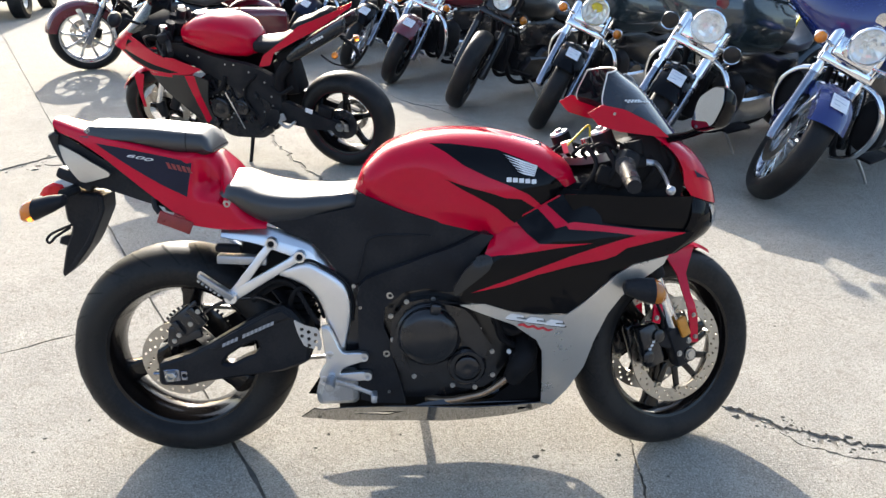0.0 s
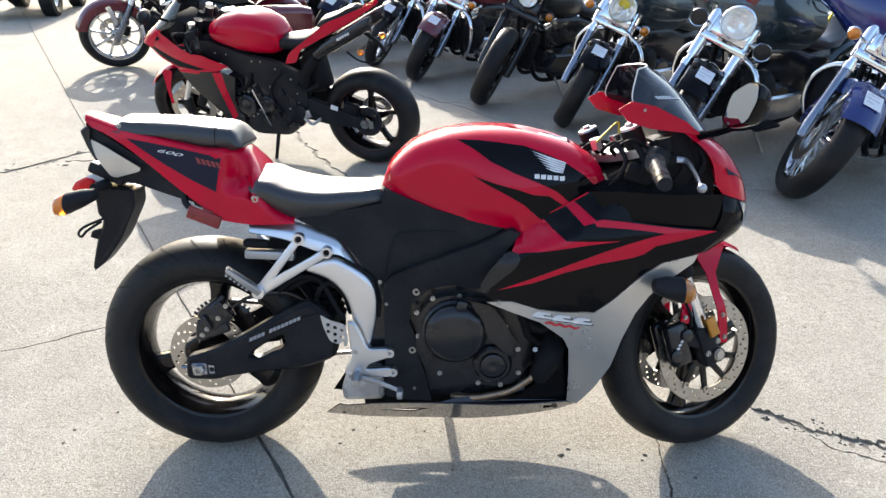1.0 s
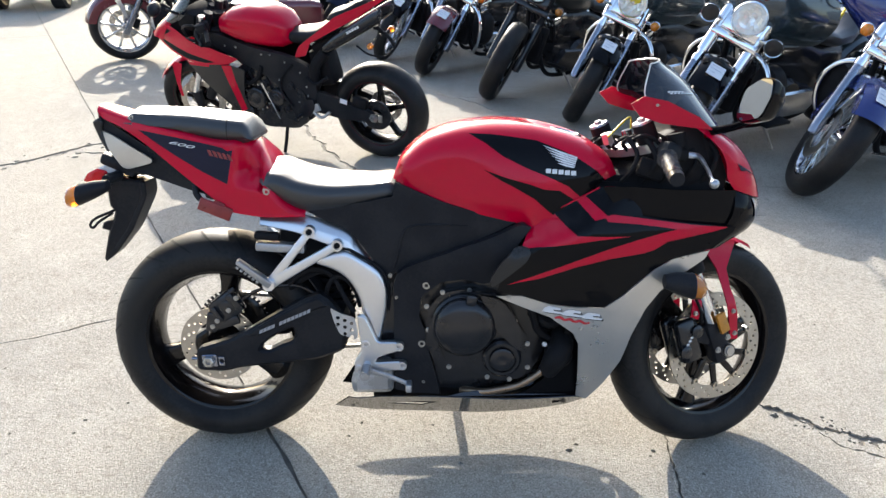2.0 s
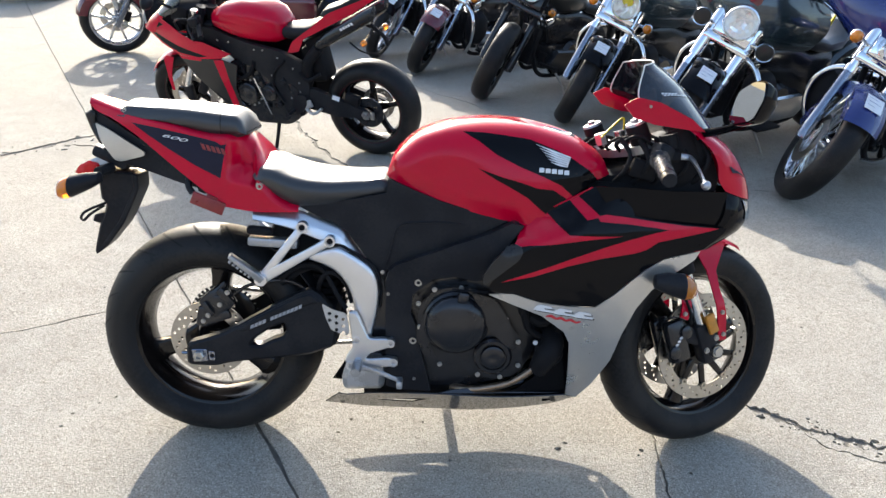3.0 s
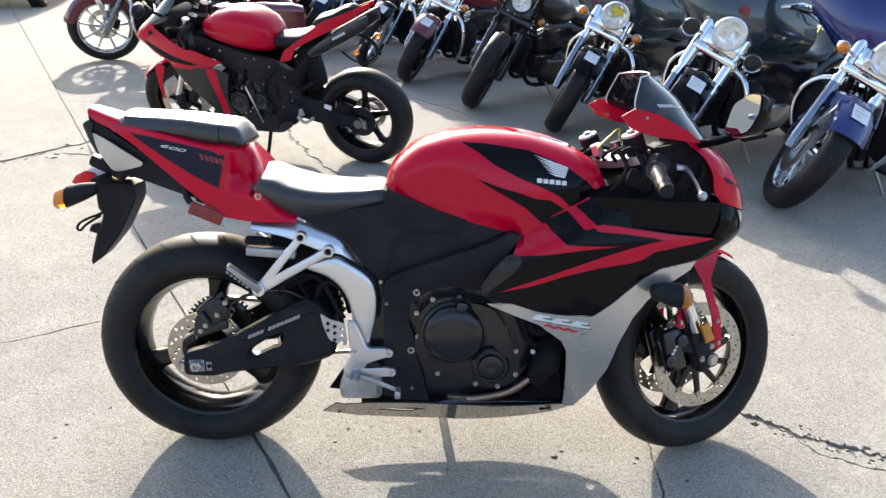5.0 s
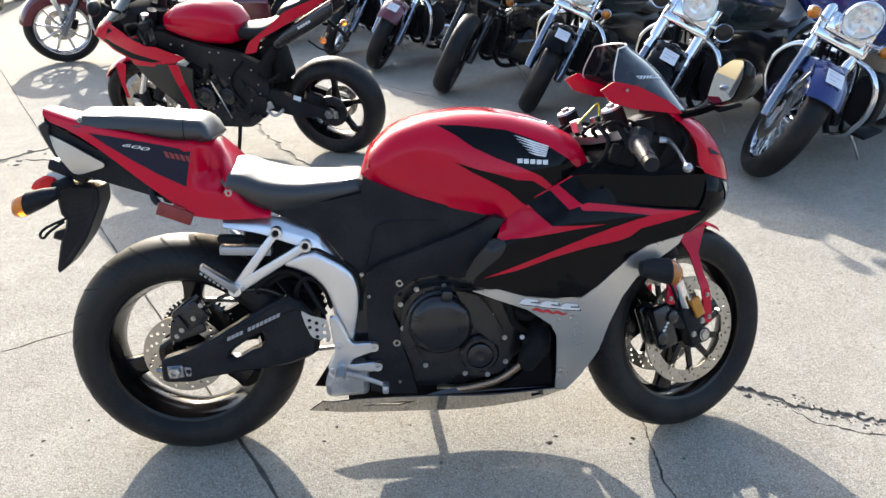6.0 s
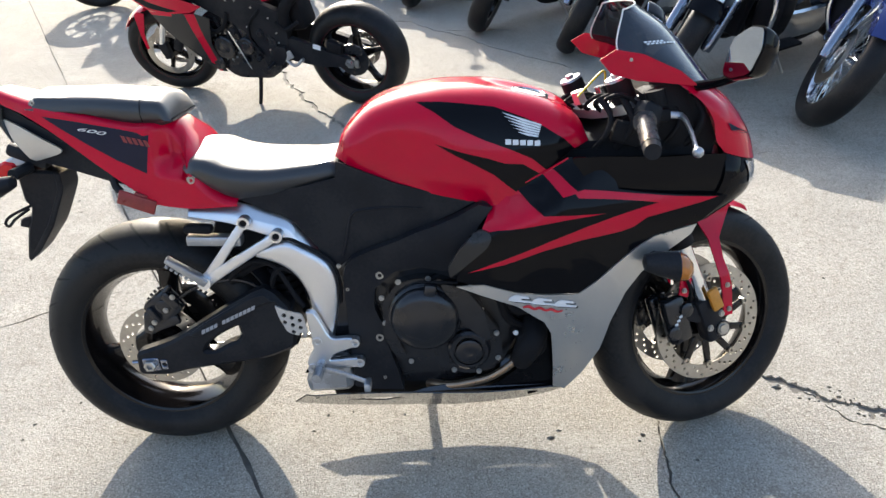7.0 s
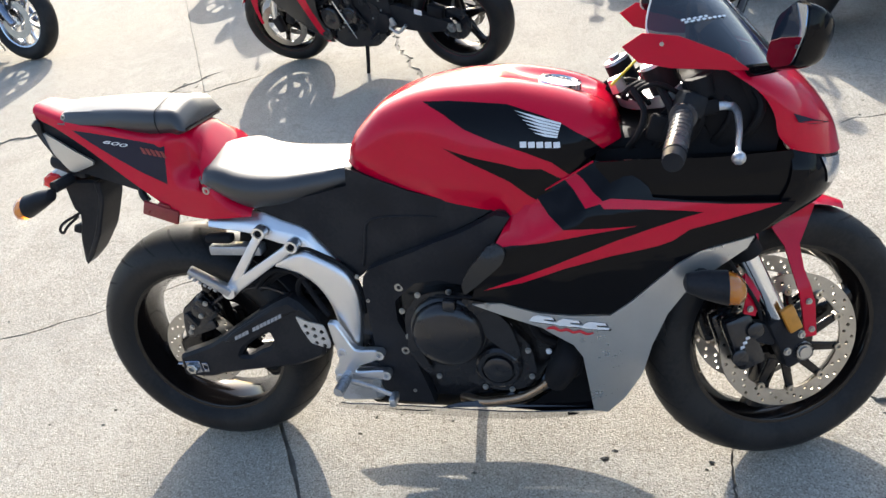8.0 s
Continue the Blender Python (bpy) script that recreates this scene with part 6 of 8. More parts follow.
for s in (-1, 1):
    bm = B()
    plate(bm, rounded([(-0.10, 1.06), (0.0, 1.02), (0.20, 0.945), (0.29, 0.875), (0.46, 0.76), (0.50, 0.685), (0.42, 0.70), (0.38, 0.78), (0.24, 0.85), (0.05, 0.945), (-0.09, 1.03)], 2, 0.15), lambda u, v, s=s: (u, s * lerp(u, [(-0.1, 0.04), (0.1, 0.095), (0.3, 0.13), (0.5, 0.14)]), v), -0.005 * s, step=0.04)
    part("tail_cowl", bm, RED, naked, "sharp red tail cowl")
    bm = B()
    skin(bm, [[(u, s * 0.10 + 0.052 * k * math.cos(a), v + 0.058 * k * math.sin(a)) for a in (2 * math.pi * j / 14 for j in range(14))] for u, v, k in ((-0.10, 0.965, 0.4), (-0.095, 0.965, 0.7), (-0.05, 0.94, 0.82), (0.22, 0.79, 0.82), (0.30, 0.74, 0.6))])
    can = part("silencer", bm, ENGINE, naked, "black under-seat silencer")
    bm = B()
    for k in range(5):
        block(bm, (0.03 + 0.018 * k, s * 0.153, 0.905 - 0.0095 * k), (0.013, 0.002, 0.014), (0, 28, 0), 0)
    part("silencer_mark", bm, WHITE, can, "pale maker's mark as bars")
    bm = B()
    plate(bm, rounded([(0.38, 0.46), (0.40, 0.62), (0.56, 0.70), (0.80, 0.74), (1.05, 0.80), (1.14, 0.80), (1.10, 0.72), (0.92, 0.64), (0.72, 0.56), (0.60, 0.46), (0.56, 0.28), (0.44, 0.26)], 2, 0.2), lambda u, v, s=s: (u, s * lerp(u, [(0.4, 0.135), (0.7, 0.165), (1.1, 0.13)]), v), -0.04 * s, step=0.05)
    part("frame_spar", bm, MATT, naked, "black alloy frame spar")
    # fairing
    fw2 = [(0.80, 0.21), (1.0, 0.225), (1.2, 0.20), (1.4, 0.14), (1.6, 0.05)]
    bm = B()
    plate(bm, [(0.87, 0.672), (0.95, 0.70), (1.06, 0.735), (1.14, 0.735), (1.22, 0.76), (1.33, 0.81), (1.44, 0.845), (1.55, 0.81), (1.625, 0.755), (1.60, 0.72), (1.46, 0.665), (1.30, 0.625), (1.12, 0.62), (0.95, 0.638)], lambda u, v, s=s: (u, s * lerp(u, fw2), v), -0.005 * s, (), [([(1.04, 0.645), (1.28, 0.680), (1.44, 0.713), (1.56, 0.737), (1.565, 0.722), (1.46, 0.678), (1.30, 0.637), (1.12, 0.630)], 1), ([(1.40, 0.80), (1.46, 0.815), (1.58, 0.765), (1.53, 0.745)], 1)], 0.04)
    part("side_fairing", bm, [RED, DARK], naked, "red upper fairing with dark vents")
    bm = B()
    G = [(0.84, 0.60), (0.93, 0.63), (1.12, 0.625), (1.30, 0.62), (1.18, 0.50), (1.03, 0.36), (0.91, 0.24), (0.86, 0.235), (0.885, 0.42)]
    plate(bm, G, lambda u, v, s=s: (u, s * (lerp(u, fw2) * lerp(v, [(0.2, 0.75), (0.5, 1.0)])), v), -0.005 * s, (), [([(0.93, 0.63), (1.0, 0.627), (0.965, 0.48), (0.935, 0.24), (0.89, 0.238), (0.905, 0.42)], 1), ([(1.10, 0.625), (1.30, 0.62), (1.285, 0.598), (1.10, 0.607)], 1)], 0.05)
    part("lower_fairing", bm, [GREY, RED], naked, "dark grey lower fairing edged in red")
    bm = B()
    plate(bm, [(-0.045, 0.300), (-0.04, 0.335), (0.10, 0.375), (0.36, 0.46), (0.46, 0.44), (0.46, 0.33), (0.20, 0.285)], lambda u, v, s=s: (u, s * 0.13, v), -0.035 * s)
    part("swingarm", bm, MATT, naked, "black swingarm")
    bm = B()
    plate(bm, rounded([(0.40, 0.42), (0.46, 0.42), (0.52, 0.33), (0.55, 0.31), (0.52, 0.29), (0.44, 0.30), (0.40, 0.36)], 2, 0.2), flatside(s * 0.165), -0.012 * s)
    cyl(bm, (0.50, s * 0.16, 0.31), (0.50, s * 0.245, 0.31), 0.011, seg=10)
    part("footrest_bracket", bm, MATT, naked)
    bm = B()
    a, e = Vector((1.16, s * 0.11, 0.875)), Vector((1.05, s * 0.35, 0.84))
    cyl(bm, a, e, 0.017, seg=12)
    tube(bm, [a + Vector((0.03, 0.04 * s, 0)), a.lerp(e, 0.5) + Vector((0.07, 0, -0.005)), e + Vector((0.05, 0, -0.015))], 0.008, 8)
    block(bm, a.lerp(e, 0.3) + Vector((0, 0, 0.02)), (0.05, 0.05, 0.06), (0, 0, 0), 0.01)
    bar = part("handlebar", bm, DARK, naked, "black handlebar with lever", ST2)
    bm = B()
    tube(bm, [(1.30, s * 0.15, 0.92), (1.31, s * 0.25, 0.98)], 0.010, 8, 3)
    ball(bm, (1.32, s * 0.33, 1.0), (0.03, 0.08, 0.045), 14, (0, 0, 15 * s))
    part("mirror", bm, MATT, naked, "black mirror")
    bm = B()
    tube(bm, [(-0.02, s * 0.03, 0.80), (-0.04, s * 0.14, 0.80)], 0.008, 8, 2)
    sg = part("rear_indicator", bm, MATT, naked, "black indicator with amber lens")
    bm = B()
    ball(bm, (-0.045, s * 0.165, 0.80), (0.022, 0.028, 0.02), 12)
    part("lens", bm, AMBER, sg, "amber lens")
bm = B()
sweep(bm, cowl([(1.64, 0.748), (1.575, 0.81), (1.49, 0.868)], [(1.50, 0.11, 0.73), (1.45, 0.125, 0.80), (1.39, 0.13, 0.845)]), 12, 18)
part("nose_cowl", bm, RED, naked, "red pointed nose")
bm = B()
sweep(bm, cowl([(1.488, 0.870), (1.38, 0.965), (1.28, 1.05)], [(1.39, 0.128, 0.845), (1.27, 0.135, 0.90), (1.21, 0.10, 1.02)]), 10, 16)
part("windscreen", bm, TINT, naked, "dark smoked windscreen")
bm = B()
block(bm, (1.27, 0, 0.87), (0.12, 0.26, 0.12), (0, -20, 0), 0.02)
block(bm, (1.40, 0, 0.79), (0.22, 0.20, 0.13), (0, 12, 0), 0.03)
block(bm, (1.15, 0, 0.72), (0.22, 0.24, 0.20), (0, 0, 0), 0.03)
cyl(bm, (1.13, 0, 0.70), (1.10, 0, 0.90), 0.04, seg=14)
part("inner_fairing", bm, DARK, naked, "black inner fairing")
bm = B()
for s in (-1, 1):
    cyl(bm, (1.19, 0.105 * s, 0.86), (1.17, 0.105 * s, 0.915), 0.026, seg=18)
    tube(bm, [(1.17, 0.16 * s, 0.87), (1.22, 0.20 * s, 0.90), (1.30, 0.14 * s, 0.86), (1.32, 0.08 * s, 0.78)], 0.007, 8)
    block(bm, (1.14, 0.20 * s, 0.88), (0.07, 0.05, 0.06), (0, 10, 0), 0.012)
block(bm, (1.17, 0, 0.875), (0.08, 0.24, 0.025), (0, -18, 0), 0.008)
part("steering_head", bm, MATT, naked, "black fork caps, switches and cables", ST2, kind="stuff")
for s in (-1, 1):
    bm = B()
    cyl(bm, (1.145, 0.165 * s, 0.90), (1.135, 0.165 * s, 0.945), 0.020, 0.022, seg=16)
    part("fluid_reservoir", bm, DULLCHROME, naked, "pale brake fluid reservoir", ST2)
bm = B()
plate(bm, rounded([(0.46, 0.26), (0.46, 0.46), (0.62, 0.55), (0.90, 0.62), (1.0, 0.52), (0.95, 0.30), (0.80, 0.19), (0.55, 0.20)], 3, 0.2), flatside(-0.15), 0.30)
eng = part("engine", bm, ENGINE, naked, "black engine block")
bm = B()
for u, v, r in ((0.82, 0.40, 0.075), (0.66, 0.42, 0.055), (0.90, 0.30, 0.05)):
    lathe(bm, [(0.0, r), (0.03, r * 0.96), (0.036, r * 0.85), (0.032, r * 0.5), (0.036, r * 0.4), (0.036, 0)], (u, 0.15, v), seg=28)
part("engine_cover", bm, ENGINE, eng, "black round engine covers")
bm = B()
for k in range(14):
    a = 2 * math.pi * k / 14
    bolt(bm, (0.82 + 0.088 * math.cos(a), 0.152, 0.40 + 0.088 * math.sin(a)), 0.006, 1)
part("engine_bolt", bm, BOLT, eng, kind="stuff")
bolts([(u, 0.17, v) for u, v in ((0.46, 0.60), (0.56, 0.66), (0.72, 0.70), (0.90, 0.735), (0.50, 0.40), (0.50, 0.30), (0.62, 0.54), (0.98, 0.74))], 0.005, 1, BOLT, naked, "frame_bolt")
bm = B()
lathe(bm, [(0.128, 0.030), (0.140, 0.030), (0.140, 0.018), (0.152, 0.017), (0.152, 0)], R2, seg=6)
block(bm, R2 + Vector((-0.045, 0.134, 0)), (0.03, 0.012, 0.05), (0, 0, 0), 0.004)
part("axle_nut", bm, BOLT, naked, "bright rear axle nut")
bm = B()
tube(bm, [(0.52, 0.155, 0.64), (0.60, 0.17, 0.56), (0.62, 0.17, 0.46), (0.56, 0.165, 0.36)], 0.008, 8)
tube(bm, [(0.74, 0.165, 0.62), (0.78, 0.175, 0.54), (0.86, 0.17, 0.50), (0.93, 0.165, 0.54)], 0.014, 10)
tube(bm, [(0.95, 0.165, 0.42), (0.99, 0.17, 0.34), (0.94, 0.16, 0.26)], 0.016, 10)
tube(bm, [(0.30, 0.12, 0.56), (0.38, 0.14, 0.52), (0.44, 0.14, 0.56)], 0.012, 8)
part("hose", bm, DARK, naked, "", kind="stuff")
bm = B()
for k, (u, v, r) in enumerate(((0.55, 0.50, 0.020), (0.74, 0.50, 0.024), (0.90, 0.48, 0.022), (0.70, 0.32, 0.026), (0.60, 0.34, 0.018), (0.97, 0.40, 0.020))):
    lathe(bm, [(0.0, r), (0.018, r), (0.022, r * 0.7), (0.018, r * 0.5), (0.018, 0)], (u, 0.152, v), seg=18)
for k in range(7):
    beam(bm, (0.52 + 0.06 * k, 0.150, 0.44 + 0.02 * (k % 3)), (0.55 + 0.06 * k, 0.155, 0.53 + 0.01 * k), (0.012, 0.014), (0.010, 0.012), bev=0.003)
part("engine_fitting", bm, MATT, eng, "small dark fittings on the engine", kind="stuff")
bolts([(0.44, 0.152, 0.50), (0.44, 0.152, 0.44), (0.66, 0.168, 0.70)], 0.005, 1, BOLT, naked, "frame_bolt")
bm = B()
tube(bm, [(0.42, 0.15, 0.33), (0.36, 0.16, 0.30), (0.30, 0.15, 0.34)], 0.010, 8)
block(bm, (0.40, 0.155, 0.36), (0.07, 0.012, 0.05), (0, 20, 0), 0.004)
part("heel_plate", bm, CAST, naked, "alloy heel plate")
bm = B()
block(bm, (0.20, 0.135, 0.415), (0.05, 0.002, 0.030), (0, -14, 0), 0)
part("warning_label", bm, PAPER, naked, "small pale label")
bm = B()
tube(bm, [(0.64, 0.13, 0.23), (0.655, 0.17, 0.10), (0.675, 0.215, -0.036)], [0.013, 0.012, 0.011], 10)
block(bm, (0.68, 0.222, -0.032), (0.06, 0.04, 0.01), (0, 0, 0), 0.003)
part("side_stand", bm, DARK, naked, "black side stand")
bm = B()
beam(bm, (0.745, 0.19, 0.52), (0.65, 0.195, 0.28), (0.012, 0.01), (0.010, 0.01), bev=0.002)
part("gear_linkage", bm, DULLCHROME, naked, "bright gear linkage rod")
bm = B()
block(bm, (0.22, 0, 0.80), (0.40, 0.17, 0.07), (0, 25, 0), 0.02)
block(bm, (0.36, 0, 0.60), (0.14, 0.16, 0.24), (0, 10, 0), 0.03)
tube(bm, [(-0.02, 0, 0.86), (-0.10, 0, 0.80), (-0.13, 0, 0.74)], 0.012, 10)
tube(bm, [(0.30, 0.1, 0.72), (0.38, 0.12, 0.62), (0.40, 0.1, 0.50), (0.46, 0.1, 0.40)], 0.035, 12)
block(bm, (0.10, 0.10, 0.40), (0.10, 0.05, 0.08), (0, -15, 0), 0.012)
part("undertail", bm, DARK, naked, "black undertail and exhaust link")
bm = B()
tube(bm, [(-0.13, 0.03, 0.74), (-0.08, 0.05, 0.70), (0.02, 0.06, 0.71), (0.10, 0.06, 0.76)], 0.006, 8)
part("plate_bracket", bm, DARK, naked)


# ---------------------------------------------------------------- cruisers
facet = random.Random(3)


def cruiser(m, label, paint, fork=CHROME, spokes="cast", bat=True, fender=True, guard=True, steer=36, rim=0.216, R=0.315, bags=True, spot=False, tyre_w=0.13, rimmat=None, tag=True, horn_yellow=False, nose=46, bar_tag=False, joint=0.40):
    c = thing("cruiser_motorcycle", m, label, "motorcycle", "cruisers in the row")
    F, rr = Vector((0, 0, R)), Vector((-1.60, 0, 0.315))
    ax = Vector((-math.sin(radians(29)), 0, math.cos(radians(29))))
    pv = Vector((0.13, 0, 0))
    S = Matrix.Translation(pv) @ Matrix.Rotation(radians(steer), 4, ax) @ Matrix.Translation(-pv)
    rm = rimmat or (DULLCHROME if spokes == "wire" else RIM)
    if spokes == "wire":
        fw = wire_wheel("front_wheel", c, F, tyre_w, rm, "chrome wire-spoked front wheel", S, rim)
    else:
        fw = wheel("front_wheel", c, F, tyre_w, 9, rm, "", S, rim, 0.045, 0.2, 0.03)
    part("tyre", moved(tyre_mesh(R, tyre_w, rim, 44), F), RUBBER, fw, "", S)
    part("brake_disc", moved(disc_mesh(0.09, 0.145, 24, y=-0.075), F), STEEL, fw, "", S)
    rw = wheel("rear_wheel", c, rr, 0.15, 5, RIM, "", None, 0.2, 0.045, 0.2, 0.04)
    part("tyre", moved(tyre_mesh(0.315, 0.155, 0.2, 36), rr), RUBBER, rw)
    for s in (-1, 1):
        b0 = F + Vector((0.0, 0.115 * s, -0.02))
        bm = B()
        tube(bm, [b0 - ax * 0.01, b0 + ax * 0.05, b0 + ax * joint], [0.028, 0.033, 0.031], 18, 3)
        block(bm, F + Vector((0, 0.11 * s, -0.005)), (0.05, 0.03, 0.06), (0, -29, 0), 0.01)
        leg = part("fork_leg", bm, FORKGREY if fork is CHROME else fork, c, "", S)
        bm = B()
        cyl(bm, b0 + ax * joint, b0 + ax * 0.72, 0.024, seg=16)
        cyl(bm, b0 + ax * (joint - 0.015), b0 + ax * (joint + 0.02), 0.035, seg=16)
        part("fork_tube", bm, CHROME if fork is CHROME else DARK, leg, "", S)
        if bat or fork is CHROME:
            bm = B()
            cyl(bm, b0 + ax * (joint + 0.05), b0 + ax * 0.66, 0.036, 0.040, seg=18)
            part("fork_shroud", bm, CHROME, leg, "bright fork shroud", S)
        bm = B()
        p = F + ax * 0.55 + Vector((0.07, 0.19 * s, 0))
        tube(bm, [F + ax * 0.53 + Vector((0.03, 0.12 * s, 0)), p], 0.009, 8, 2)
        ball(bm, p + Vector((0.0, 0.02 * s, 0)), (0.036, 0.036, 0.036), 14)
        ind = part("front_indicator", bm, CHROME if fork is CHROME else DARK, c, "", S)
        bm = B()
        ball(bm, p + Vector((0.018, 0.02 * s, 0)), (0.028, 0.032, 0.032), 14)
        part("lens", bm, AMBER, ind, "amber lens", S)
        bm = B()
        block(bm, F + Vector((-0.10, 0.085 * s, 0.06)), (0.07, 0.05, 0.10), (0, -25, 0), 0.012)
        part("brake_caliper", bm, DARK, c, "", S)
    bm = B()
    block(bm, F + ax * 0.46 + Vector((0.01, 0, 0)), (0.05, 0.29, 0.05), (0, -29, 0), 0.012)
    block(bm, F + ax * 0.55 + Vector((0.045, 0, 0)), (0.025, 0.22, 0.10), (0, -29, 0), 0.01)
    block(bm, F + ax * 0.70, (0.07, 0.28, 0.035), (0, -29, 0), 0.012)
    part("fork_clamp", bm, fork, c, "", S)
    if guard:
        bm = B()
        sweep(bm, lambda a, t: F + Vector(((R + 0.028 - 0.03 * abs(2 * t - 1) ** 2.2) * math.cos(radians(nose + (191 - nose) * a)), (tyre_w / 2 + 0.028) * (2 * t - 1), (R + 0.028 - 0.03 * abs(2 * t - 1) ** 2.2) * math.sin(radians(nose + (191 - nose) * a)))), 26, 12)
        for s in (-1, 1):
            sweep(bm, lambda a, t, s=s: F + Vector(((R - 0.002 - 0.075 * t) * math.cos(radians(nose + (191 - nose) * a)), s * (tyre_w / 2 + 0.028), (R - 0.002 - 0.075 * t * math.sin(math.pi * min(1, a * 1.0 + 0.1))) * math.sin(radians(nose + (191 - nose) * a)))), 26, 3)
        fd = part("front_fender", bm, BLACK if paint is GREENBLK else paint, c, "", S)
        for s in (-1, 1):
            bm = B()
            beam(bm, F + Vector((-0.03, 0.092 * s, 0.12)), F + Vector((0.03, 0.094 * s, R - 0.03)), (0.03, 0.008), (0.05, 0.008), bev=0.003)
            part("fender_stay", bm, fork, fd, "", S)
        if tag:
            bm = B()
            q = [F + Vector(((R + 0.026) * math.cos(radians(a)), y, (R + 0.026) * math.sin(radians(a)))) for a in (78, 62) for y in (-0.045, 0.045)]
            nrm = Vector((math.cos(radians(70)), 0, math.sin(radians(70))))
            vs = [bm.verts.new(x + nrm * h) for h in (0.008, 0.0095) for x in (q[0], q[1], q[3], q[2])]
            for f4 in ((0, 1, 2, 3), (4, 5, 6, 7), (0, 1, 5, 4), (1, 2, 6, 5), (2, 3, 7, 6), (3, 0, 4, 7)):
                bm.faces.new([vs[i] for i in f4])
            tg = part("price_tag", bm, PAPER, c, "white paper tag with printed bars", S)
            bm = B()
            for k, (y0, y1) in enumerate(((-0.035, 0.018), (-0.035, 0.030), (-0.035, 0.002))):
                a = 75 - 4.2 * k
                v4 = [F + Vector(((R + 0.0355) * math.cos(radians(x)), y, (R + 0.0355) * math.sin(radians(x)))) for x, y in ((a, y0), (a, y1), (a - 0.55, y1), (a - 0.55, y0))]
                bm.faces.new([bm.verts.new(x + nrm * 0.0006) for x in v4])
            part("print_bar", bm, INK, tg, "", S)
    # lamp
    hl = F + ax * 0.62 + Vector((0.12, 0, 0.02))
    T = S @ Matrix.Translation(hl)
    hr = 0.088 if bat else 0.075
    bm = B()
    lathe(bm, [(0.045, hr * 1.0), (0.055, hr * 1.06), (0.045, hr * 1.12), (0.0, hr * 1.10), (-0.06, hr * 0.9), (-0.11, hr * 0.45), (-0.12, 0)], axis="x", seg=32)
    hd = part("headlight", bm, [CHROME] if fork is CHROME or bat else [DARK], c, "round chrome-ringed headlight", T)
    bm = B()
    lathe(bm, [(0.040, hr), (0.025, hr * 0.92), (0.008, hr * 0.78), (-0.010, hr * 0.62), (-0.026, hr * 0.45), (-0.036, hr * 0.28), (-0.04, 0.0)], axis="x", seg=18)
    for vert in bm.verts:
        if vert.co.x < 0.038:
            vert.co.x += facet.uniform(-0.011, 0.011)
    part("reflector_bowl", bm, BOWL, hd, "faceted bright reflector", T, sharp=0.02)
    bm = B()
    lathe(bm, [(0.044, hr * 0.99), (0.058, hr * 0.7), (0.064, hr * 0.3), (0.065, 0)], axis="x", seg=28)
    ln = part("lens", bm, LENS, hd, "clear fluted lens", T)
    ln.visible_shadow = False
    bm = B()
    lathe(bm, [(-0.03, 0.0), (0.0, 0.008), (0.010, 0.008), (0.014, 0.0)], axis="x", seg=16)
    part("bulb_shield", bm, BOWL, hd, "", T)
    if horn_yellow:
        bm = B()
        ball(bm, (0.0, 0, 0.02), (0.012, 0.04, 0.03), 12)
        part("lamp_cap", bm, YELLOW, hd, "yellow bulb shield", T)
    # handlebar, turned with the fork
    hb = F + ax * 0.74
    bm = B()
    for s in (-1, 1):
        tube(bm, [hb, hb + Vector((-0.02, 0.10 * s, 0.06)), hb + Vector((-0.06, 0.24 * s, 0.16)), hb + Vector((-0.20, 0.36 * s, 0.14)), hb + Vector((-0.32, 0.42 * s, 0.10))], 0.0135, 10)
    bar = part("handlebar", bm, CHROME, c, "", S)
    for s in (-1, 1):
        bm = B()
        cyl(bm, hb + Vector((-0.21, 0.365 * s, 0.137)), hb + Vector((-0.33, 0.424 * s, 0.098)), 0.018, seg=12)
        part("grip", bm, SEAT, bar, "", S)
        bm = B()
        tube(bm, [hb + Vector((-0.15, 0.33 * s, 0.16)), hb + Vector((-0.13, 0.38 * s, 0.20)), hb + Vector((-0.14, 0.42 * s, 0.24))], 0.006, 6)
        ball(bm, hb + Vector((-0.14, 0.45 * s, 0.26)), (0.014, 0.06, 0.035), 12)
        part("mirror", bm, CHROME, bar, "", S)
        bm = B()
        tube(bm, [hb + Vector((-0.13, 0.32 * s, 0.13)), hb + Vector((-0.16, 0.40 * s, 0.11)), hb + Vector((-0.26, 0.46 * s, 0.08))], 0.007, 8)
        part("lever", bm, CHROME, bar, "", S)
    if bar_tag:
        bm = B()
        block(bm, hb + Vector((-0.30, 0.445, 0.045)), (0.035, 0.012, 0.085), (8, 0, 0), 0.004)
        part("bar_tag", bm, YELLOW, bar, "yellow tag hanging from the grip", S)
    if bat:
        bm = B()
        O = F + ax * 0.66

        def wingshape(a, t):
            y = (t - 0.5) * 2
            half = lerp(a, [(0, 0.26), (0.2, 0.42), (0.5, 0.45), (1, 0.30)])
            z = -0.17 + 0.42 * a + 0.03 * y * y * (1 - a)
            x = 0.045 - 0.20 * abs(y) ** 2.0 - 0.12 * a + 0.07 * math.sin(math.pi * a) * (1 - y * y)
            return O + Vector((x, half * y, z))
        sweep(bm, wingshape, 14, 24)
        bmesh.ops.solidify(bm, geom=bm.faces[:], thickness=0.006)
        bf = part("batwing_fairing", bm, paint, c, "smooth fork-mounted fairing", S)
        bm = B()
        sweep(bm, lambda a, t: wingshape(0.04 + 0.92 * a, 0.06 + 0.88 * t) + Vector((-0.05 - 0.16 * math.sin(math.pi * a) * (1 - (2 * t - 1) ** 4), 0, -0.01)), 8, 12)
        part("inner_fairing", bm, DARK, bf, "black inside of the fairing with its dials", S)
        bm = B()
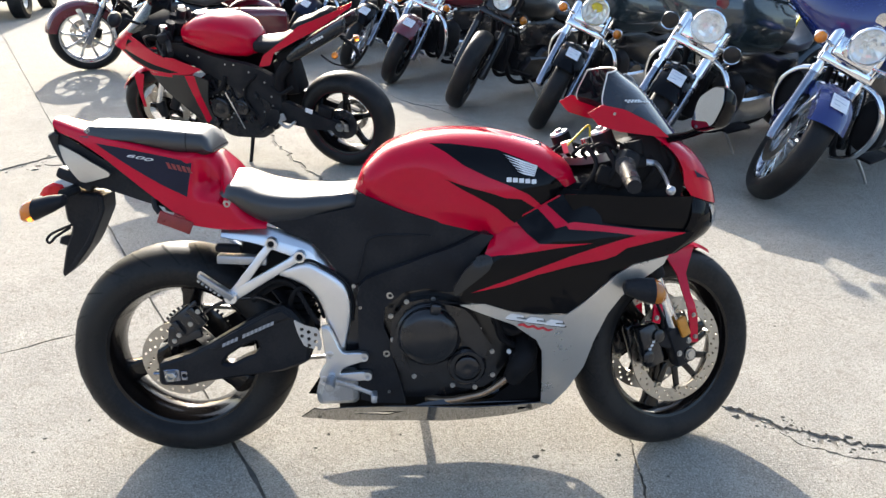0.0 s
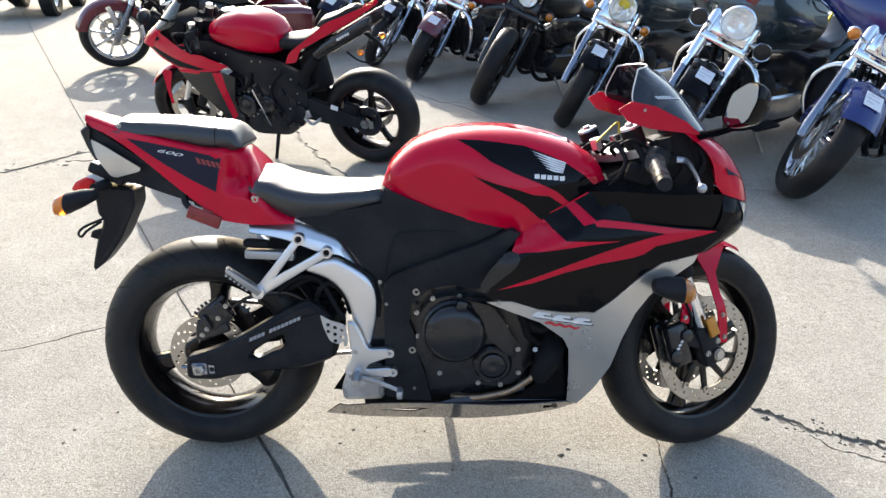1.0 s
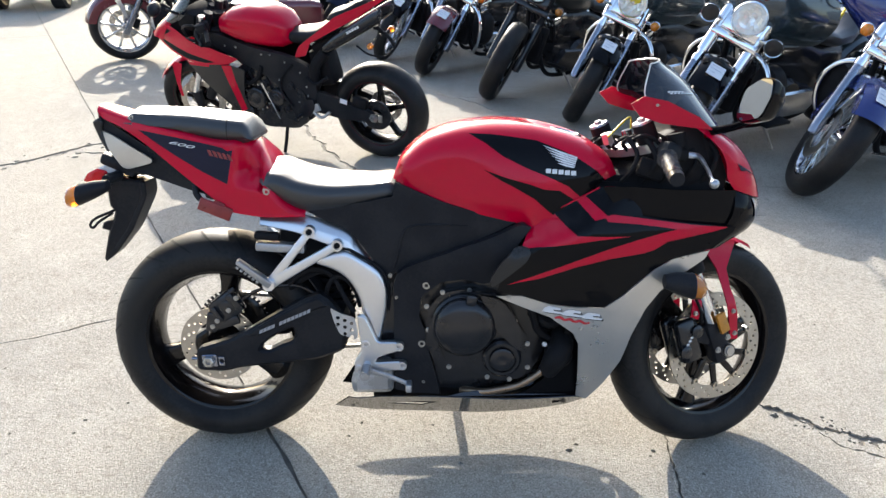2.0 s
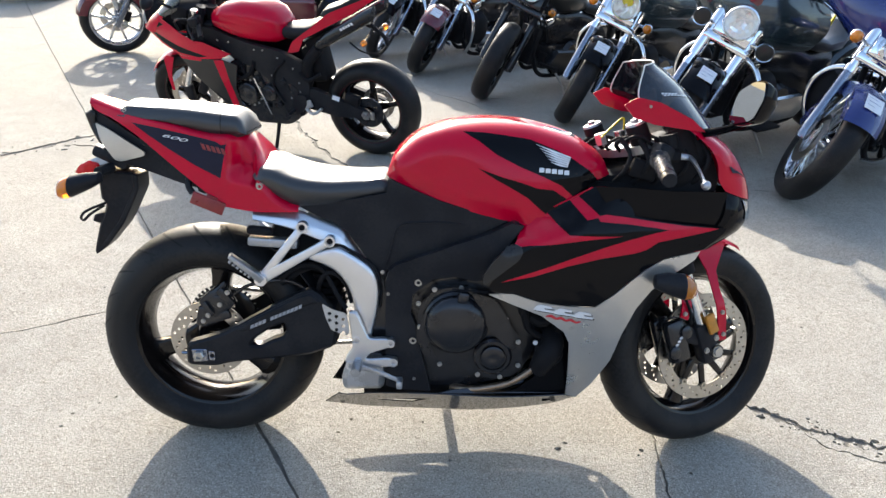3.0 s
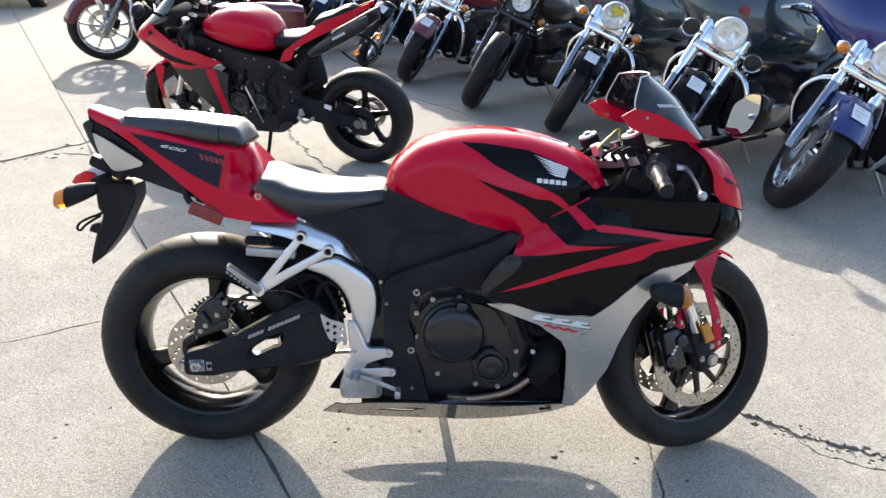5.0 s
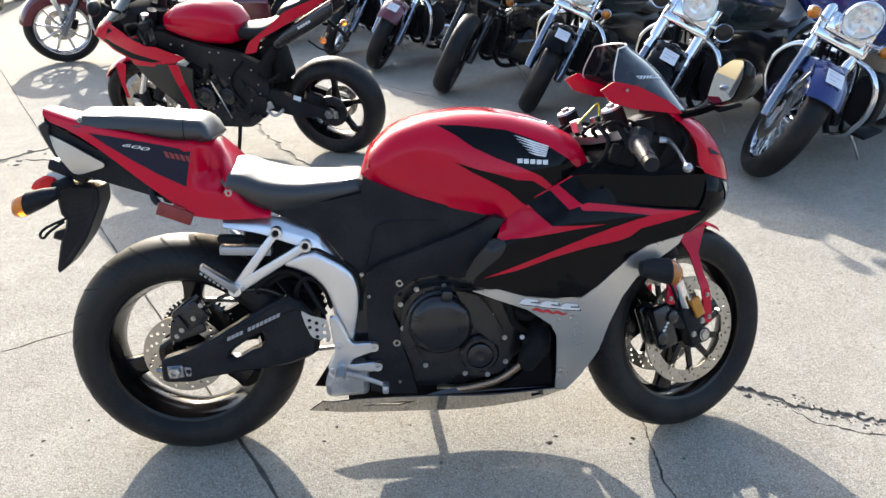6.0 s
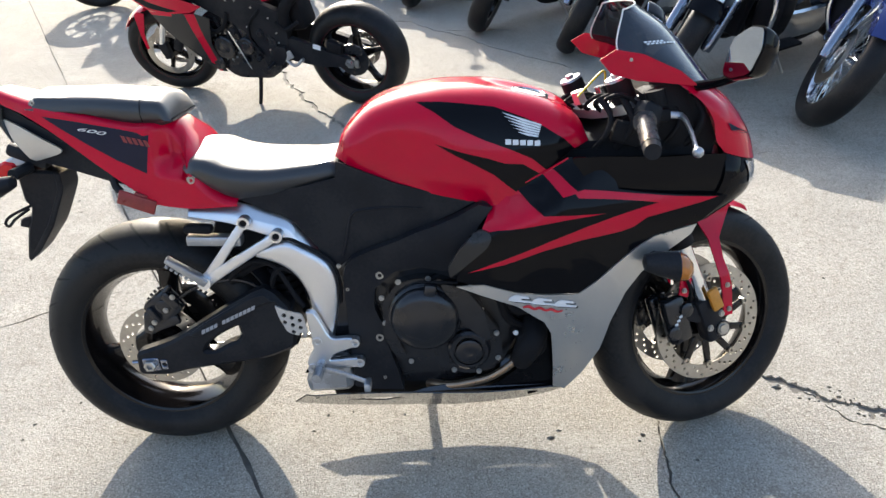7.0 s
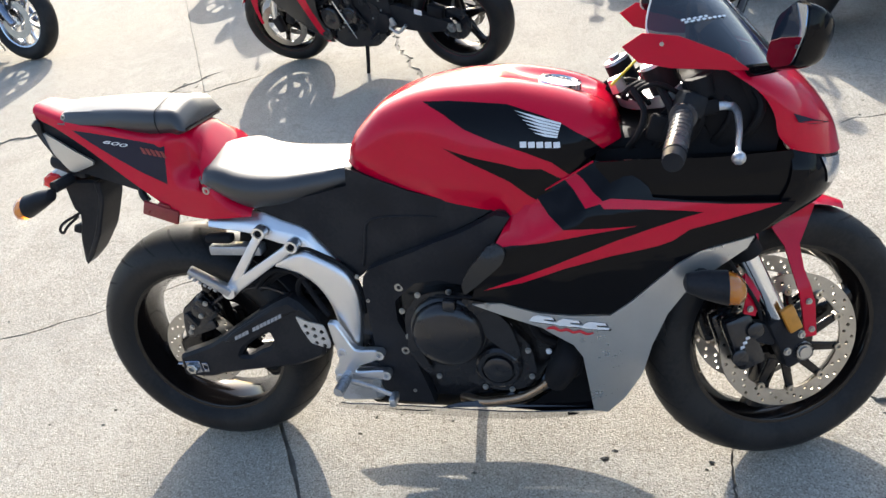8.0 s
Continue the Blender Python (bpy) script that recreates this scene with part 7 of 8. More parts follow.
        sweep(bm, lambda a, t: wingshape(1.0, 0.10 + 0.8 * t) + Vector((-0.05 * a, 0, 0.05 * a * (1 - (2 * t - 1) ** 4))), 6, 16)
        bmesh.ops.solidify(bm, geom=bm.faces[:], thickness=0.004)
        part("fairing_screen", bm, TINT, bf, "low smoked screen", S)
        bm = B()
        lathe(bm, [(0.0, 0.035), (0.006, 0.034), (0.008, 0)], axis="x", seg=20)
        part("badge", bm, MAROON if paint is GREENBLK else DULLCHROME, bf, "round badge", S @ Matrix.Translation(wingshape(0.62, 0.5) + Vector((0.004, 0, 0))) @ pose(0, 0, 0, 0, -12, 0))
    # tank, seat, rear
    bm = B()
    skin(bm, [[(u, w2 * math.copysign(abs(math.cos(a)) ** 0.8, math.cos(a)), lo + (top - lo) * (0.5 + 0.5 * math.copysign(abs(math.sin(a)) ** 0.8, math.sin(a)))) for a in (2 * math.pi * j / 20 for j in range(20))] for u, top, lo, w2 in ((-0.42, 0.84, 0.80, 0.05), (-0.45, 0.875, 0.75, 0.11), (-0.55, 0.90, 0.68, 0.155), (-0.68, 0.89, 0.66, 0.16), (-0.82, 0.85, 0.66, 0.13), (-0.93, 0.79, 0.68, 0.08), (-0.97, 0.75, 0.70, 0.03))])
    part("fuel_tank", bm, paint, c)
    bm = B()
    skin(bm, [[(u, w2 * math.copysign(abs(math.cos(a)) ** 0.7, math.cos(a)), lo + (top - lo) * (0.5 + 0.5 * math.copysign(abs(math.sin(a)) ** 0.7, math.sin(a)))) for a in (2 * math.pi * j / 18 for j in range(18))] for u, top, lo, w2 in ((-0.88, 0.74, 0.69, 0.06), (-0.96, 0.755, 0.65, 0.13), (-1.12, 0.72, 0.62, 0.17), (-1.26, 0.74, 0.63, 0.17), (-1.33, 0.80, 0.66, 0.15), (-1.50, 0.80, 0.70, 0.13), (-1.68, 0.79, 0.73, 0.09), (-1.72, 0.77, 0.75, 0.03))])
    part("seat", bm, SEAT, c, "black two-step seat")
    bm = B()
    sweep(bm, lambda a, t: rr + Vector(((0.35 - 0.04 * abs(2 * t - 1) ** 2.2) * math.cos(radians(35 + 160 * a)), 0.10 * (2 * t - 1), (0.35 - 0.04 * abs(2 * t - 1) ** 2.2) * math.sin(radians(35 + 160 * a)))), 22, 10)
    bmesh.ops.solidify(bm, geom=bm.faces[:], thickness=0.004)
    part("rear_fender", bm, paint, c)
    if bags:
        for s in (-1, 1):
            bm = B()
            skin(bm, [[(u, s * (0.24 + 0.10 * math.copysign(abs(math.cos(a)) ** 0.5, math.cos(a)) * k), 0.47 + 0.16 * math.copysign(abs(math.sin(a)) ** 0.5, math.sin(a)) * k) for a in (2 * math.pi * j / 16 for j in range(16))] for u, k in ((-1.28, 0.6), (-1.31, 0.9), (-1.45, 1.0), (-1.80, 0.96), (-1.90, 0.8), (-1.93, 0.5))])
            part("saddlebag", bm, paint, c)
    # side covers between engine, seat and swingarm, and the primary case
    bm = B()
    skin(bm, [[(u, w2 * math.copysign(abs(math.cos(a)) ** 0.6, math.cos(a)), lo + (top - lo) * (0.5 + 0.5 * math.copysign(abs(math.sin(a)) ** 0.6, math.sin(a)))) for a in (2 * math.pi * j / 16 for j in range(16))] for u, top, lo, w2 in ((-0.50, 0.66, 0.52, 0.05), (-0.56, 0.69, 0.45, 0.09), (-0.90, 0.69, 0.36, 0.10), (-1.02, 0.66, 0.24, 0.13), (-1.28, 0.64, 0.26, 0.13), (-1.36, 0.60, 0.34, 0.08))])
    part("side_cover", bm, ENGINE, c, "gloss black covers under the seat")
    bm = B()
    skin(bm, [[(x + 0.02 * k, 0.10 + y, 0.29 + z * k) for x, z in ((-0.52, 0.0), (-0.60, 0.10), (-0.80, 0.085), (-1.05, 0.085), (-1.13, 0.0), (-1.05, -0.085), (-0.80, -0.09), (-0.60, -0.10))] for y, k in ((0.0, 1.0), (0.05, 1.0), (0.065, 0.85))])
    part("primary_case", bm, DULLCHROME if fork is CHROME else ENGINE, c, "long oval primary case")
    # engine
    bm = B()
    block(bm, (-0.72, 0, 0.32), (0.48, 0.22, 0.22), (0, 0, 0), 0.05)
    lathe(bm, [(0.10, 0.0), (0.15, 0.05), (0.15, 0.10), (0.11, 0.12)], (-0.80, 0, 0.33), seg=28)
    lathe(bm, [(-0.10, 0.0), (-0.15, 0.05), (-0.15, 0.10), (-0.11, 0.12)], (-0.66, 0, 0.33), seg=28)
    eng = part("engine", bm, ENGINE, c, "black and chrome V-twin engine")
    for tilt, x in ((-22, -0.62), (22, -0.84)):
        bm = B()
        m4 = pose(x, 0, 0.42, 0, -tilt, 0)
        for k in range(9):
            bmk = 0.012 + 0.021 * k
            q = m4 @ Vector((0, 0, bmk))
            block(bm, q, (0.15, 0.17, 0.010), (0, -tilt, 0), 0.003)
        block(bm, m4 @ Vector((0, 0, 0.09)), (0.11, 0.13, 0.19), (0, -tilt, 0), 0.01)
        part("cylinder", bm, DULLCHROME if fork is CHROME else ENGINE, eng, "finned cylinder", kind="stuff")
        bm = B()
        block(bm, m4 @ Vector((0, 0, 0.22)), (0.16, 0.16, 0.07), (0, -tilt, 0), 0.02)
        part("rocker_cover", bm, CHROME, eng)
    bm = B()
    lathe(bm, [(-0.12, 0.02), (-0.13, 0.09), (-0.19, 0.09), (-0.205, 0.075), (-0.205, 0)], (-0.73, 0, 0.56), seg=28)
    part("air_cleaner", bm, CHROME, eng)
    bm = B()
    block(bm, (-0.36, 0, 0.42), (0.06, 0.20, 0.30), (0, -14, 0), 0.02)
    part("oil_cooler", bm, DARK, c, "dark oil cooler")
    if fender:
        for s in (-1, 1):
            bm = B()
            skin(bm, [[(x, s * (0.24 + 0.085 * math.cos(a) * k), 0.47 + 0.15 * math.copysign(abs(math.sin(a)) ** 0.6, math.sin(a)) * k) for a in (2 * math.pi * j / 14 for j in range(14))] for x, k in ((-0.30, 0.7), (-0.32, 0.95), (-0.40, 1.0), (-0.46, 0.7))])
            part("leg_shield", bm, DARK, c, "rounded dark leg shield")
    bm = B()
    for s in (-1, 1):
        tube(bm, [(-0.28, 0.06 * s, 0.78), (-0.34, 0.07 * s, 0.45), (-0.45, 0.09 * s, 0.20), (-0.70, 0.12 * s, 0.17), (-1.1, 0.12 * s, 0.20), (-1.35, 0.10 * s, 0.34)], 0.018, 10)
    tube(bm, [(-0.26, 0, 0.80), (-0.6, 0, 0.70), (-1.0, 0, 0.60), (-1.35, 0, 0.50)], 0.025, 10)
    part("frame", bm, DARK, c)
    for s in (-1, 1):
        bm = B()
        tube(bm, [(-0.52, -0.10, 0.45), (-0.45, -0.16, 0.36), (-0.58, -0.19, 0.22), (-0.9, -0.20, 0.20)] if s < 0 else [(-0.9, -0.15, 0.45), (-0.96, -0.18, 0.34), (-1.1, -0.19, 0.26)], 0.022, 12)
        part("exhaust_header", bm, CHROME, c)
    bm = B()
    tube(bm, [(-0.9, -0.20, 0.20), (-1.2, -0.22, 0.21), (-1.9, -0.24, 0.24)], [0.03, 0.042, 0.045], 16, 4)
    part("silencer", bm, CHROME, c)
    if fender:
        for s in (-1, 1):
            bm = B()
            tube(bm, [(-0.34, 0.05 * s, 0.66), (-0.31, 0.11 * s, 0.66), (-0.29, 0.22 * s, 0.63), (-0.28, 0.29 * s, 0.54), (-0.29, 0.29 * s, 0.40), (-0.33, 0.21 * s, 0.26), (-0.40, 0.10 * s, 0.20)], 0.016, 12)
            part("crash_bar", bm, CHROME, c, "chrome crash bar")
        for s in (-1, 1):
            bm = B()
            block(bm, (-0.56, 0.25 * s, 0.25), (0.24, 0.09, 0.02), (0, 0, 0), 0.008)
            part("footboard", bm, DARK, c)
    else:
        for s in (-1, 1):
            bm = B()
            cyl(bm, (-0.45, 0.10 * s, 0.28), (-0.45, 0.30 * s, 0.29), 0.014, seg=10)
            part("footpeg", bm, DARK, c)
    if spot:
        for s in (-1, 1):
            bm = B()
            T2 = S @ Matrix.Translation(F + ax * 0.56 + Vector((0.10, 0.20 * s, 0)))
            lathe(bm, [(0.03, 0.045), (0.035, 0.05), (0.02, 0.053), (-0.04, 0.035), (-0.05, 0)], axis="x", seg=24)
            sp = part("spot_lamp", bm, CHROME, c, "", T2)
            bm = B()
            lathe(bm, [(0.03, 0.046), (0.04, 0.02), (0.041, 0)], axis="x", seg=20)
            part("lens", bm, GREY, sp, "dark round lens", T2)
    bm = B()
    tube(bm, [(-0.62, 0.14, 0.20), (-0.66, 0.22, 0.09), (-0.70, 0.30, -0.052)], [0.010, 0.008, 0.009], 10)
    part("side_stand", bm, BOLT, c)
    bm = B()
    for k in range(5):
        y = -0.1 + 0.05 * k
        tube(bm, [(-0.30, y * 0.6, 0.74), (-0.36 - 0.02 * k, y, 0.60), (-0.46, y * 1.2, 0.46)], 0.007, 7)
    part("cable", bm, DARK, c, kind="stuff")
    return c


def stand_at(x, y, heading, lean=-9, k=1.02):
    return scaled(standing(x, y, heading, lean), k)


BH = 219
cruiser(stand_at(2.638, 1.854, 214, -11.4), "blue touring cruiser with spoked wheel and chrome crash bars", BLUEP, spokes="wire", rim=0.245, R=0.33, tyre_w=0.13, steer=38.5)
cruiser(stand_at(2.068, 2.411, 212, -11, 1.047), "dark touring cruiser with a smooth fork fairing", GREENBLK, spot=True, bar_tag=True, joint=0.29)
cruiser(stand_at(1.64, 3.09, BH), "dark cruiser with chrome fork and fairing", GREENBLK, horn_yellow=True)
cruiser(stand_at(1.114, 3.636, BH), "black cruiser with black fork and fat front tyre", GREY, fork=ENGINE, bat=False, guard=False, fender=False, bags=False, tyre_w=0.145, R=0.325)
cruiser(stand_at(0.626, 4.365, BH), "maroon cruiser with chrome fork and crash bar", MAROON, bat=True)
cruiser(stand_at(0.254, 4.886, BH), "black cruiser with spoked wheel and chrome fork", BLACK, spokes="wire", bat=False, bags=False, rim=0.245, R=0.33, tyre_w=0.11)
cruiser(stand_at(-0.30, 5.50, BH), "black cruiser with a tagged front fender", NAVY, bat=False)
cruiser(stand_at(-0.75, 6.05, BH), "black cruiser at the far end of the row", BLACK, bat=False)
cruiser(stand_at(-1.25, 6.7, BH), "black cruiser at the far end of the row", BLACK, bat=False)
cruiser(stand_at(-2.05, 4.88, 196), "maroon cruiser with bright wheel and crash bar", MAROON, spokes="cast", rimmat=DULLCHROME, rim=0.25, R=0.335, steer=8, bat=True, tag=False, nose=14)
cruiser(stand_at(-3.18, 3.42, -12), "dark blue cruiser with a bright brake disc", BLUEP, spokes="cast", rimmat=DULLCHROME, steer=5, bat=False, tag=False)


# ---------------------------------------------------------------- small utility cart at the edge of the yard
cart = thing("utility_cart", standing(-4.20, 7.52, 99, 0), "small blue-grey utility cart seen from behind at the yard's edge", "cart")
bm = B()
skin(bm, [[(x, y * w, z) for y, z in ((-0.56, z0), (-0.60, z0 + 0.10), (-0.60, z1 - 0.12), (-0.52, z1), (0.52, z1), (0.60, z1 - 0.12), (0.60, z0 + 0.10), (0.56, z0))] for x, z0, z1, w in ((-0.42, 0.40, 0.70, 0.92), (-0.38, 0.36, 0.80, 1.0), (0.6, 0.34, 0.82, 1.0), (1.6, 0.34, 0.78, 1.0), (1.95, 0.40, 0.66, 0.9))])
part("body", bm, TRUCKP, cart, "blue-grey painted body")
for s in (-1, 1):
    for x in (0.0, 1.5):
        bm = B()
        lathe(bm, [(-0.09, 0.14), (-0.115, 0.22), (-0.09, 0.275), (0.09, 0.275), (0.115, 0.22), (0.09, 0.14)], (x, s * 0.46, 0.275), seg=32, closed=True)
        w = part("tyre", bm, RUBBER, cart, "black cart tyre")
        bm = B()
        lathe(bm, [(0.05 * s, 0.145), (0.08 * s, 0.13), (0.05 * s, 0.07), (0.07 * s, 0.04), (0.07 * s, 0)], (x, s * 0.46, 0.275), seg=24)
        part("wheel_cover", bm, CAST, w)
bm = B()
cyl(bm, (0, -0.42, 0.275), (0, 0.42, 0.275), 0.028, seg=12)
ball(bm, (0.0, 0.05, 0.275), (0.10, 0.11, 0.09), 14)
part("rear_axle", bm, DARK, cart, "dark rear axle")
bm = B()
block(bm, (-0.45, 0, 0.46), (0.08, 1.10, 0.10), (0, 0, 0), 0.03)
part("rear_bumper", bm, MATT, cart, "dark rear bumper")
for s in (-1, 1):
    bm = B()
    beam(bm, (-0.02, 0.24 * s, 0.25), (-0.16, 0.26 * s, 0.44), (0.03, 0.03), (0.03, 0.03), bev=0.006)
    part("spring_link", bm, DARK, cart)
bm = B()
tube(bm, [(-0.30, -0.20, 0.33), (-0.20, -0.22, 0.30), (0.2, -0.20, 0.30)], [0.03, 0.045, 0.045], 12)
part("silencer", bm, STEEL, cart, "steel silencer")

# ---------------------------------------------------------------- ground
def concrete():
    m = bpy.data.materials.new("worn concrete")
    m.use_nodes = True
    n, l = m.node_tree.nodes, m.node_tree.links
    b = n["Principled BSDF"]
    tc = n.new("ShaderNodeTexCoord")

    def noise_tex(scale, detail=5, kind="ShaderNodeTexNoise"):
        t = n.new(kind)
        t.inputs["Scale"].default_value = scale
        if kind == "ShaderNodeTexNoise":
            t.inputs["Detail"].default_value = detail
        l.new(tc.outputs["Object"], t.inputs["Vector"])
        return t.outputs[0]

    def mixc(fac, a, c, lo, hi):
        r = n.new("ShaderNodeMapRange")
        r.inputs[1].default_value, r.inputs[2].default_value = lo, hi
        l.new(fac, r.inputs[0])
        x = n.new("ShaderNodeMix")
        x.data_type = "RGBA"
        l.new(r.outputs[0], x.inputs[0])
        l.new(a, x.inputs[6])
        x.inputs[7].default_value = (*c, 1)
        return x.outputs[2]
    col = n.new("ShaderNodeRGB")
    col.outputs[0].default_value = (0.352, 0.326, 0.280, 1)
    out = col.outputs[0]
    out = mixc(noise_tex(0.9, 6), out, (0.2925, 0.2718, 0.2362), 0.45, 0.75)
    out = mixc(noise_tex(5.5, 6), out, (0.4095, 0.3843, 0.3344), 0.48, 0.72)
    out = mixc(noise_tex(60, 4), out, (0.235, 0.212, 0.174), 0.51, 0.72)
    out = mixc(noise_tex(150, 2), out, (0.47, 0.44, 0.376), 0.52, 0.65)
    out = mixc(noise_tex(240, 2), out, (0.14, 0.125, 0.10), 0.54, 0.67)
    out = mixc(noise_tex(14, 8), out, (0.24, 0.218, 0.182), 0.60, 0.80)
    out = mixc(noise_tex(95, kind="ShaderNodeTexVoronoi"), out, (0.47, 0.44, 0.385), 0.34, 0.10)
    out = mixc(noise_tex(420, 2), out, (0.13, 0.115, 0.095), 0.60, 0.68)
    l.new(out, b.inputs["Base Color"])
    b.inputs["Roughness"].default_value, b.inputs["Specular IOR Level"].default_value = 0.9, 0.1
    add = n.new("ShaderNodeMath")
    l.new(noise_tex(220, 4), add.inputs[0])
    l.new(noise_tex(35, 5), add.inputs[1])
    bp = n.new("ShaderNodeBump")
    bp.inputs["Strength"].default_value, bp.inputs["Distance"].default_value = 0.80, 0.004
    l.new(add.outputs[0], bp.inputs["Height"])
    l.new(bp.outputs[0], b.inputs["Normal"])
    return m


CONCRETE = concrete()
DIRT = mat("dirt in the joints", (0.14, 0.127, 0.108), 0.95, 0.0, 0.4, 20, bump=0.8, bscale=150)
rng = random.Random(7)


def crack(pts, width, rough, step=0.03):
    """A jagged slot along a line, its two sides broken unevenly: a closed outline."""
    line = []
    for a, b in zip(pts, pts[1:]):
        n = max(1, int(math.dist(a, b) / step))
        line += [Vector(a).lerp(Vector(b), i / n) for i in range(n)]
    line.append(Vector(pts[-1]))
    left, right = [], []
    drift, swell = 0.0, 1.0
    for i, p in enumerate(line):
        d = (line[min(i + 1, len(line) - 1)] - line[max(i - 1, 0)]).normalized()
        nrm = Vector((-d.y, d.x))
        drift = drift * 0.75 + rng.uniform(-1, 1) * rough
        swell = 0.8 * swell + 0.2 * rng.choice((0.3, 0.5, 0.8, 1.2, 2.4))
        end = max(0.12, min(1, (i + 0.2) / 3, (len(line) - 0.8 - i) / 3))
        w = width * swell * end / 2
        chip = p + d * rng.uniform(-0.3, 0.3) * step
        left.append(tuple(chip + nrm * (drift + w * rng.uniform(0.35, 1.5))))
        right.append(tuple(p + d * rng.uniform(-0.3, 0.3) * step + nrm * (drift - w * rng.uniform(0.35, 1.5))))
    return left + right[::-1]


JOINT = crack([(-5.8, 10.4), (-3.56, 6.45), (-0.80, 1.585), (0.258, -0.245), (1.6, -2.6)], 0.0085, 0.0012, 0.06)
CRACKS = [
    JOINT,
    crack([(-1.30, 2.75), (-1.42, 2.60), (-1.56, 2.46), (-1.70, 2.31), (-1.88, 2.20), (-2.6, 1.95), (-4.2, 1.6)], 0.034, 0.014, 0.03),
    crack([(-0.95, 2.60), (-1.15, 2.52), (-1.30, 2.42), (-1.52, 2.44)], 0.014, 0.014),
    crack([(-0.40, 0.70), (-0.64, 0.585), (-0.80, 0.50), (-1.3, 0.30), (-2.3, -0.05)], 0.007, 0.005),
    crack([(1.66, 0.10), (1.80, 0.00), (2.0, -0.09), (2.3, -0.24), (2.9, -0.42)], 0.020, 0.009, 0.012),
    crack([(1.72, 0.06), (1.86, -0.10), (2.02, -0.16), (2.2, -0.30), (2.5, -0.40)], 0.007, 0.008, 0.014),
    crack([(1.33, 0.02), (1.322, -0.08), (1.30, -0.28), (1.36, -0.60), (1.30, -1.0)], 0.007, 0.004, 0.014),
    crack([(-0.24, 3.05), (-0.15, 2.86), (-0.03, 2.58), (0.06, 2.42), (0.14, 2.27), (0.30, 2.0)], 0.020, 0.016, 0.03),
    crack([(0.20, 4.05), (0.58, 3.96), (0.78, 3.70), (0.95, 3.52), (1.10, 3.30), (1.6, 2.75)], 0.009, 0.012),
    crack([(0.78, 3.70), (1.0, 3.66), (1.35, 3.62)], 0.007, 0.010),
    crack([(2.05, 2.15), (2.25, 1.95), (2.6, 1.90), (2.9, 2.05)], 0.007, 0.010),
    crack([(1.7, 1.35), (2.0, 1.5), (2.35, 1.55)], 0.005, 0.008),
    crack([(-5.0, 5.2), (-3.3, 5.9), (-1.5, 6.7)], 0.008, 0.003, 0.15),
]


def pit(x, y, r):
    """A small spall in the surface."""
    n = rng.randint(6, 9)
    sx = rng.uniform(0.6, 1.6)
    return [(x + r * sx * rng.uniform(0.55, 1.1) * math.cos(2 * math.pi * i / n), y + r * rng.uniform(0.55, 1.1) * math.sin(2 * math.pi * i / n)) for i in range(n)]


PITS = [(1.02, -0.105, 0.010), (1.045, -0.08, 0.006), (0.62, 0.01, 0.005), (0.40, 0.02, 0.006), (0.47, 0.03, 0.005), (1.27, -0.11, 0.009), (1.255, -0.13, 0.006)]
for k in range(170):
    t = rng.random()
    PITS.append((1.70 + 0.70 * t + rng.gauss(0.01, 0.025), 0.055 - 0.34 * t + rng.gauss(-0.01, 0.022), rng.uniform(0.002, 0.007) * rng.choice((1, 1, 1, 1.9))))
for k in range(150):
    PITS.append((rng.uniform(-1.5, 3.2), rng.uniform(-0.6, 2.2), rng.uniform(0.002, 0.0065)))
for k in range(26):
    t = rng.random()
    PITS.append((-1.35 - 0.45 * t + rng.gauss(0, 0.05), 2.55 - 0.3 * t + rng.gauss(0, 0.06), rng.uniform(0.006, 0.02)))
CRACKS += [pit(*p) for p in PITS]
CRACKS = [[back(*p) for p in poly] for poly in CRACKS]
ground = thing("ground", Matrix(), "worn pale concrete yard with joints and cracks", "ground", kind="structure")
bm = B()
R = 14.0
square = [(-R, -R), (R, -R), (R, R), (-R, R)]
FOLDS = [[(-R, 0.5), (R, 0.5), (R, 1.0), (-R, 1.0)], [(-R, 0.66), (R, 0.66), (R, 0.83), (-R, 0.83)]]
v, faces = cdt(square, CRACKS, FOLDS, 0)
vs = {}
count = {}
for f, c in faces:
    for i in f:
        if i not in vs:
            vs[i] = bm.verts.new((v[i].x, v[i].y, level(v[i].y)))
    bm.faces.new([vs[i] for i in f])
    for a, b in zip(f, list(f[1:]) + [f[0]]):
        count.setdefault((min(a, b), max(a, b)), []).append((a, b))
low = {}
for es in count.values():
    if len(es) == 1:
        a, b = es[0]
        if max(abs(v[a].x), abs(v[a].y), abs(v[b].x), abs(v[b].y)) > R - 0.01:
            continue
        for i in (a, b):
            if i not in low:
                low[i] = bm.verts.new((v[i].x, v[i].y, level(v[i].y) - 0.016))
        bm.faces.new((vs[b], vs[a], low[a], low[b]))
far = [bm.verts.new((x * 2500, y * 2500, level(y * 2500))) for x, y in ((-1, -1), (1, -1), (1, 1), (-1, 1))]
bm.verts.ensure_lookup_table()
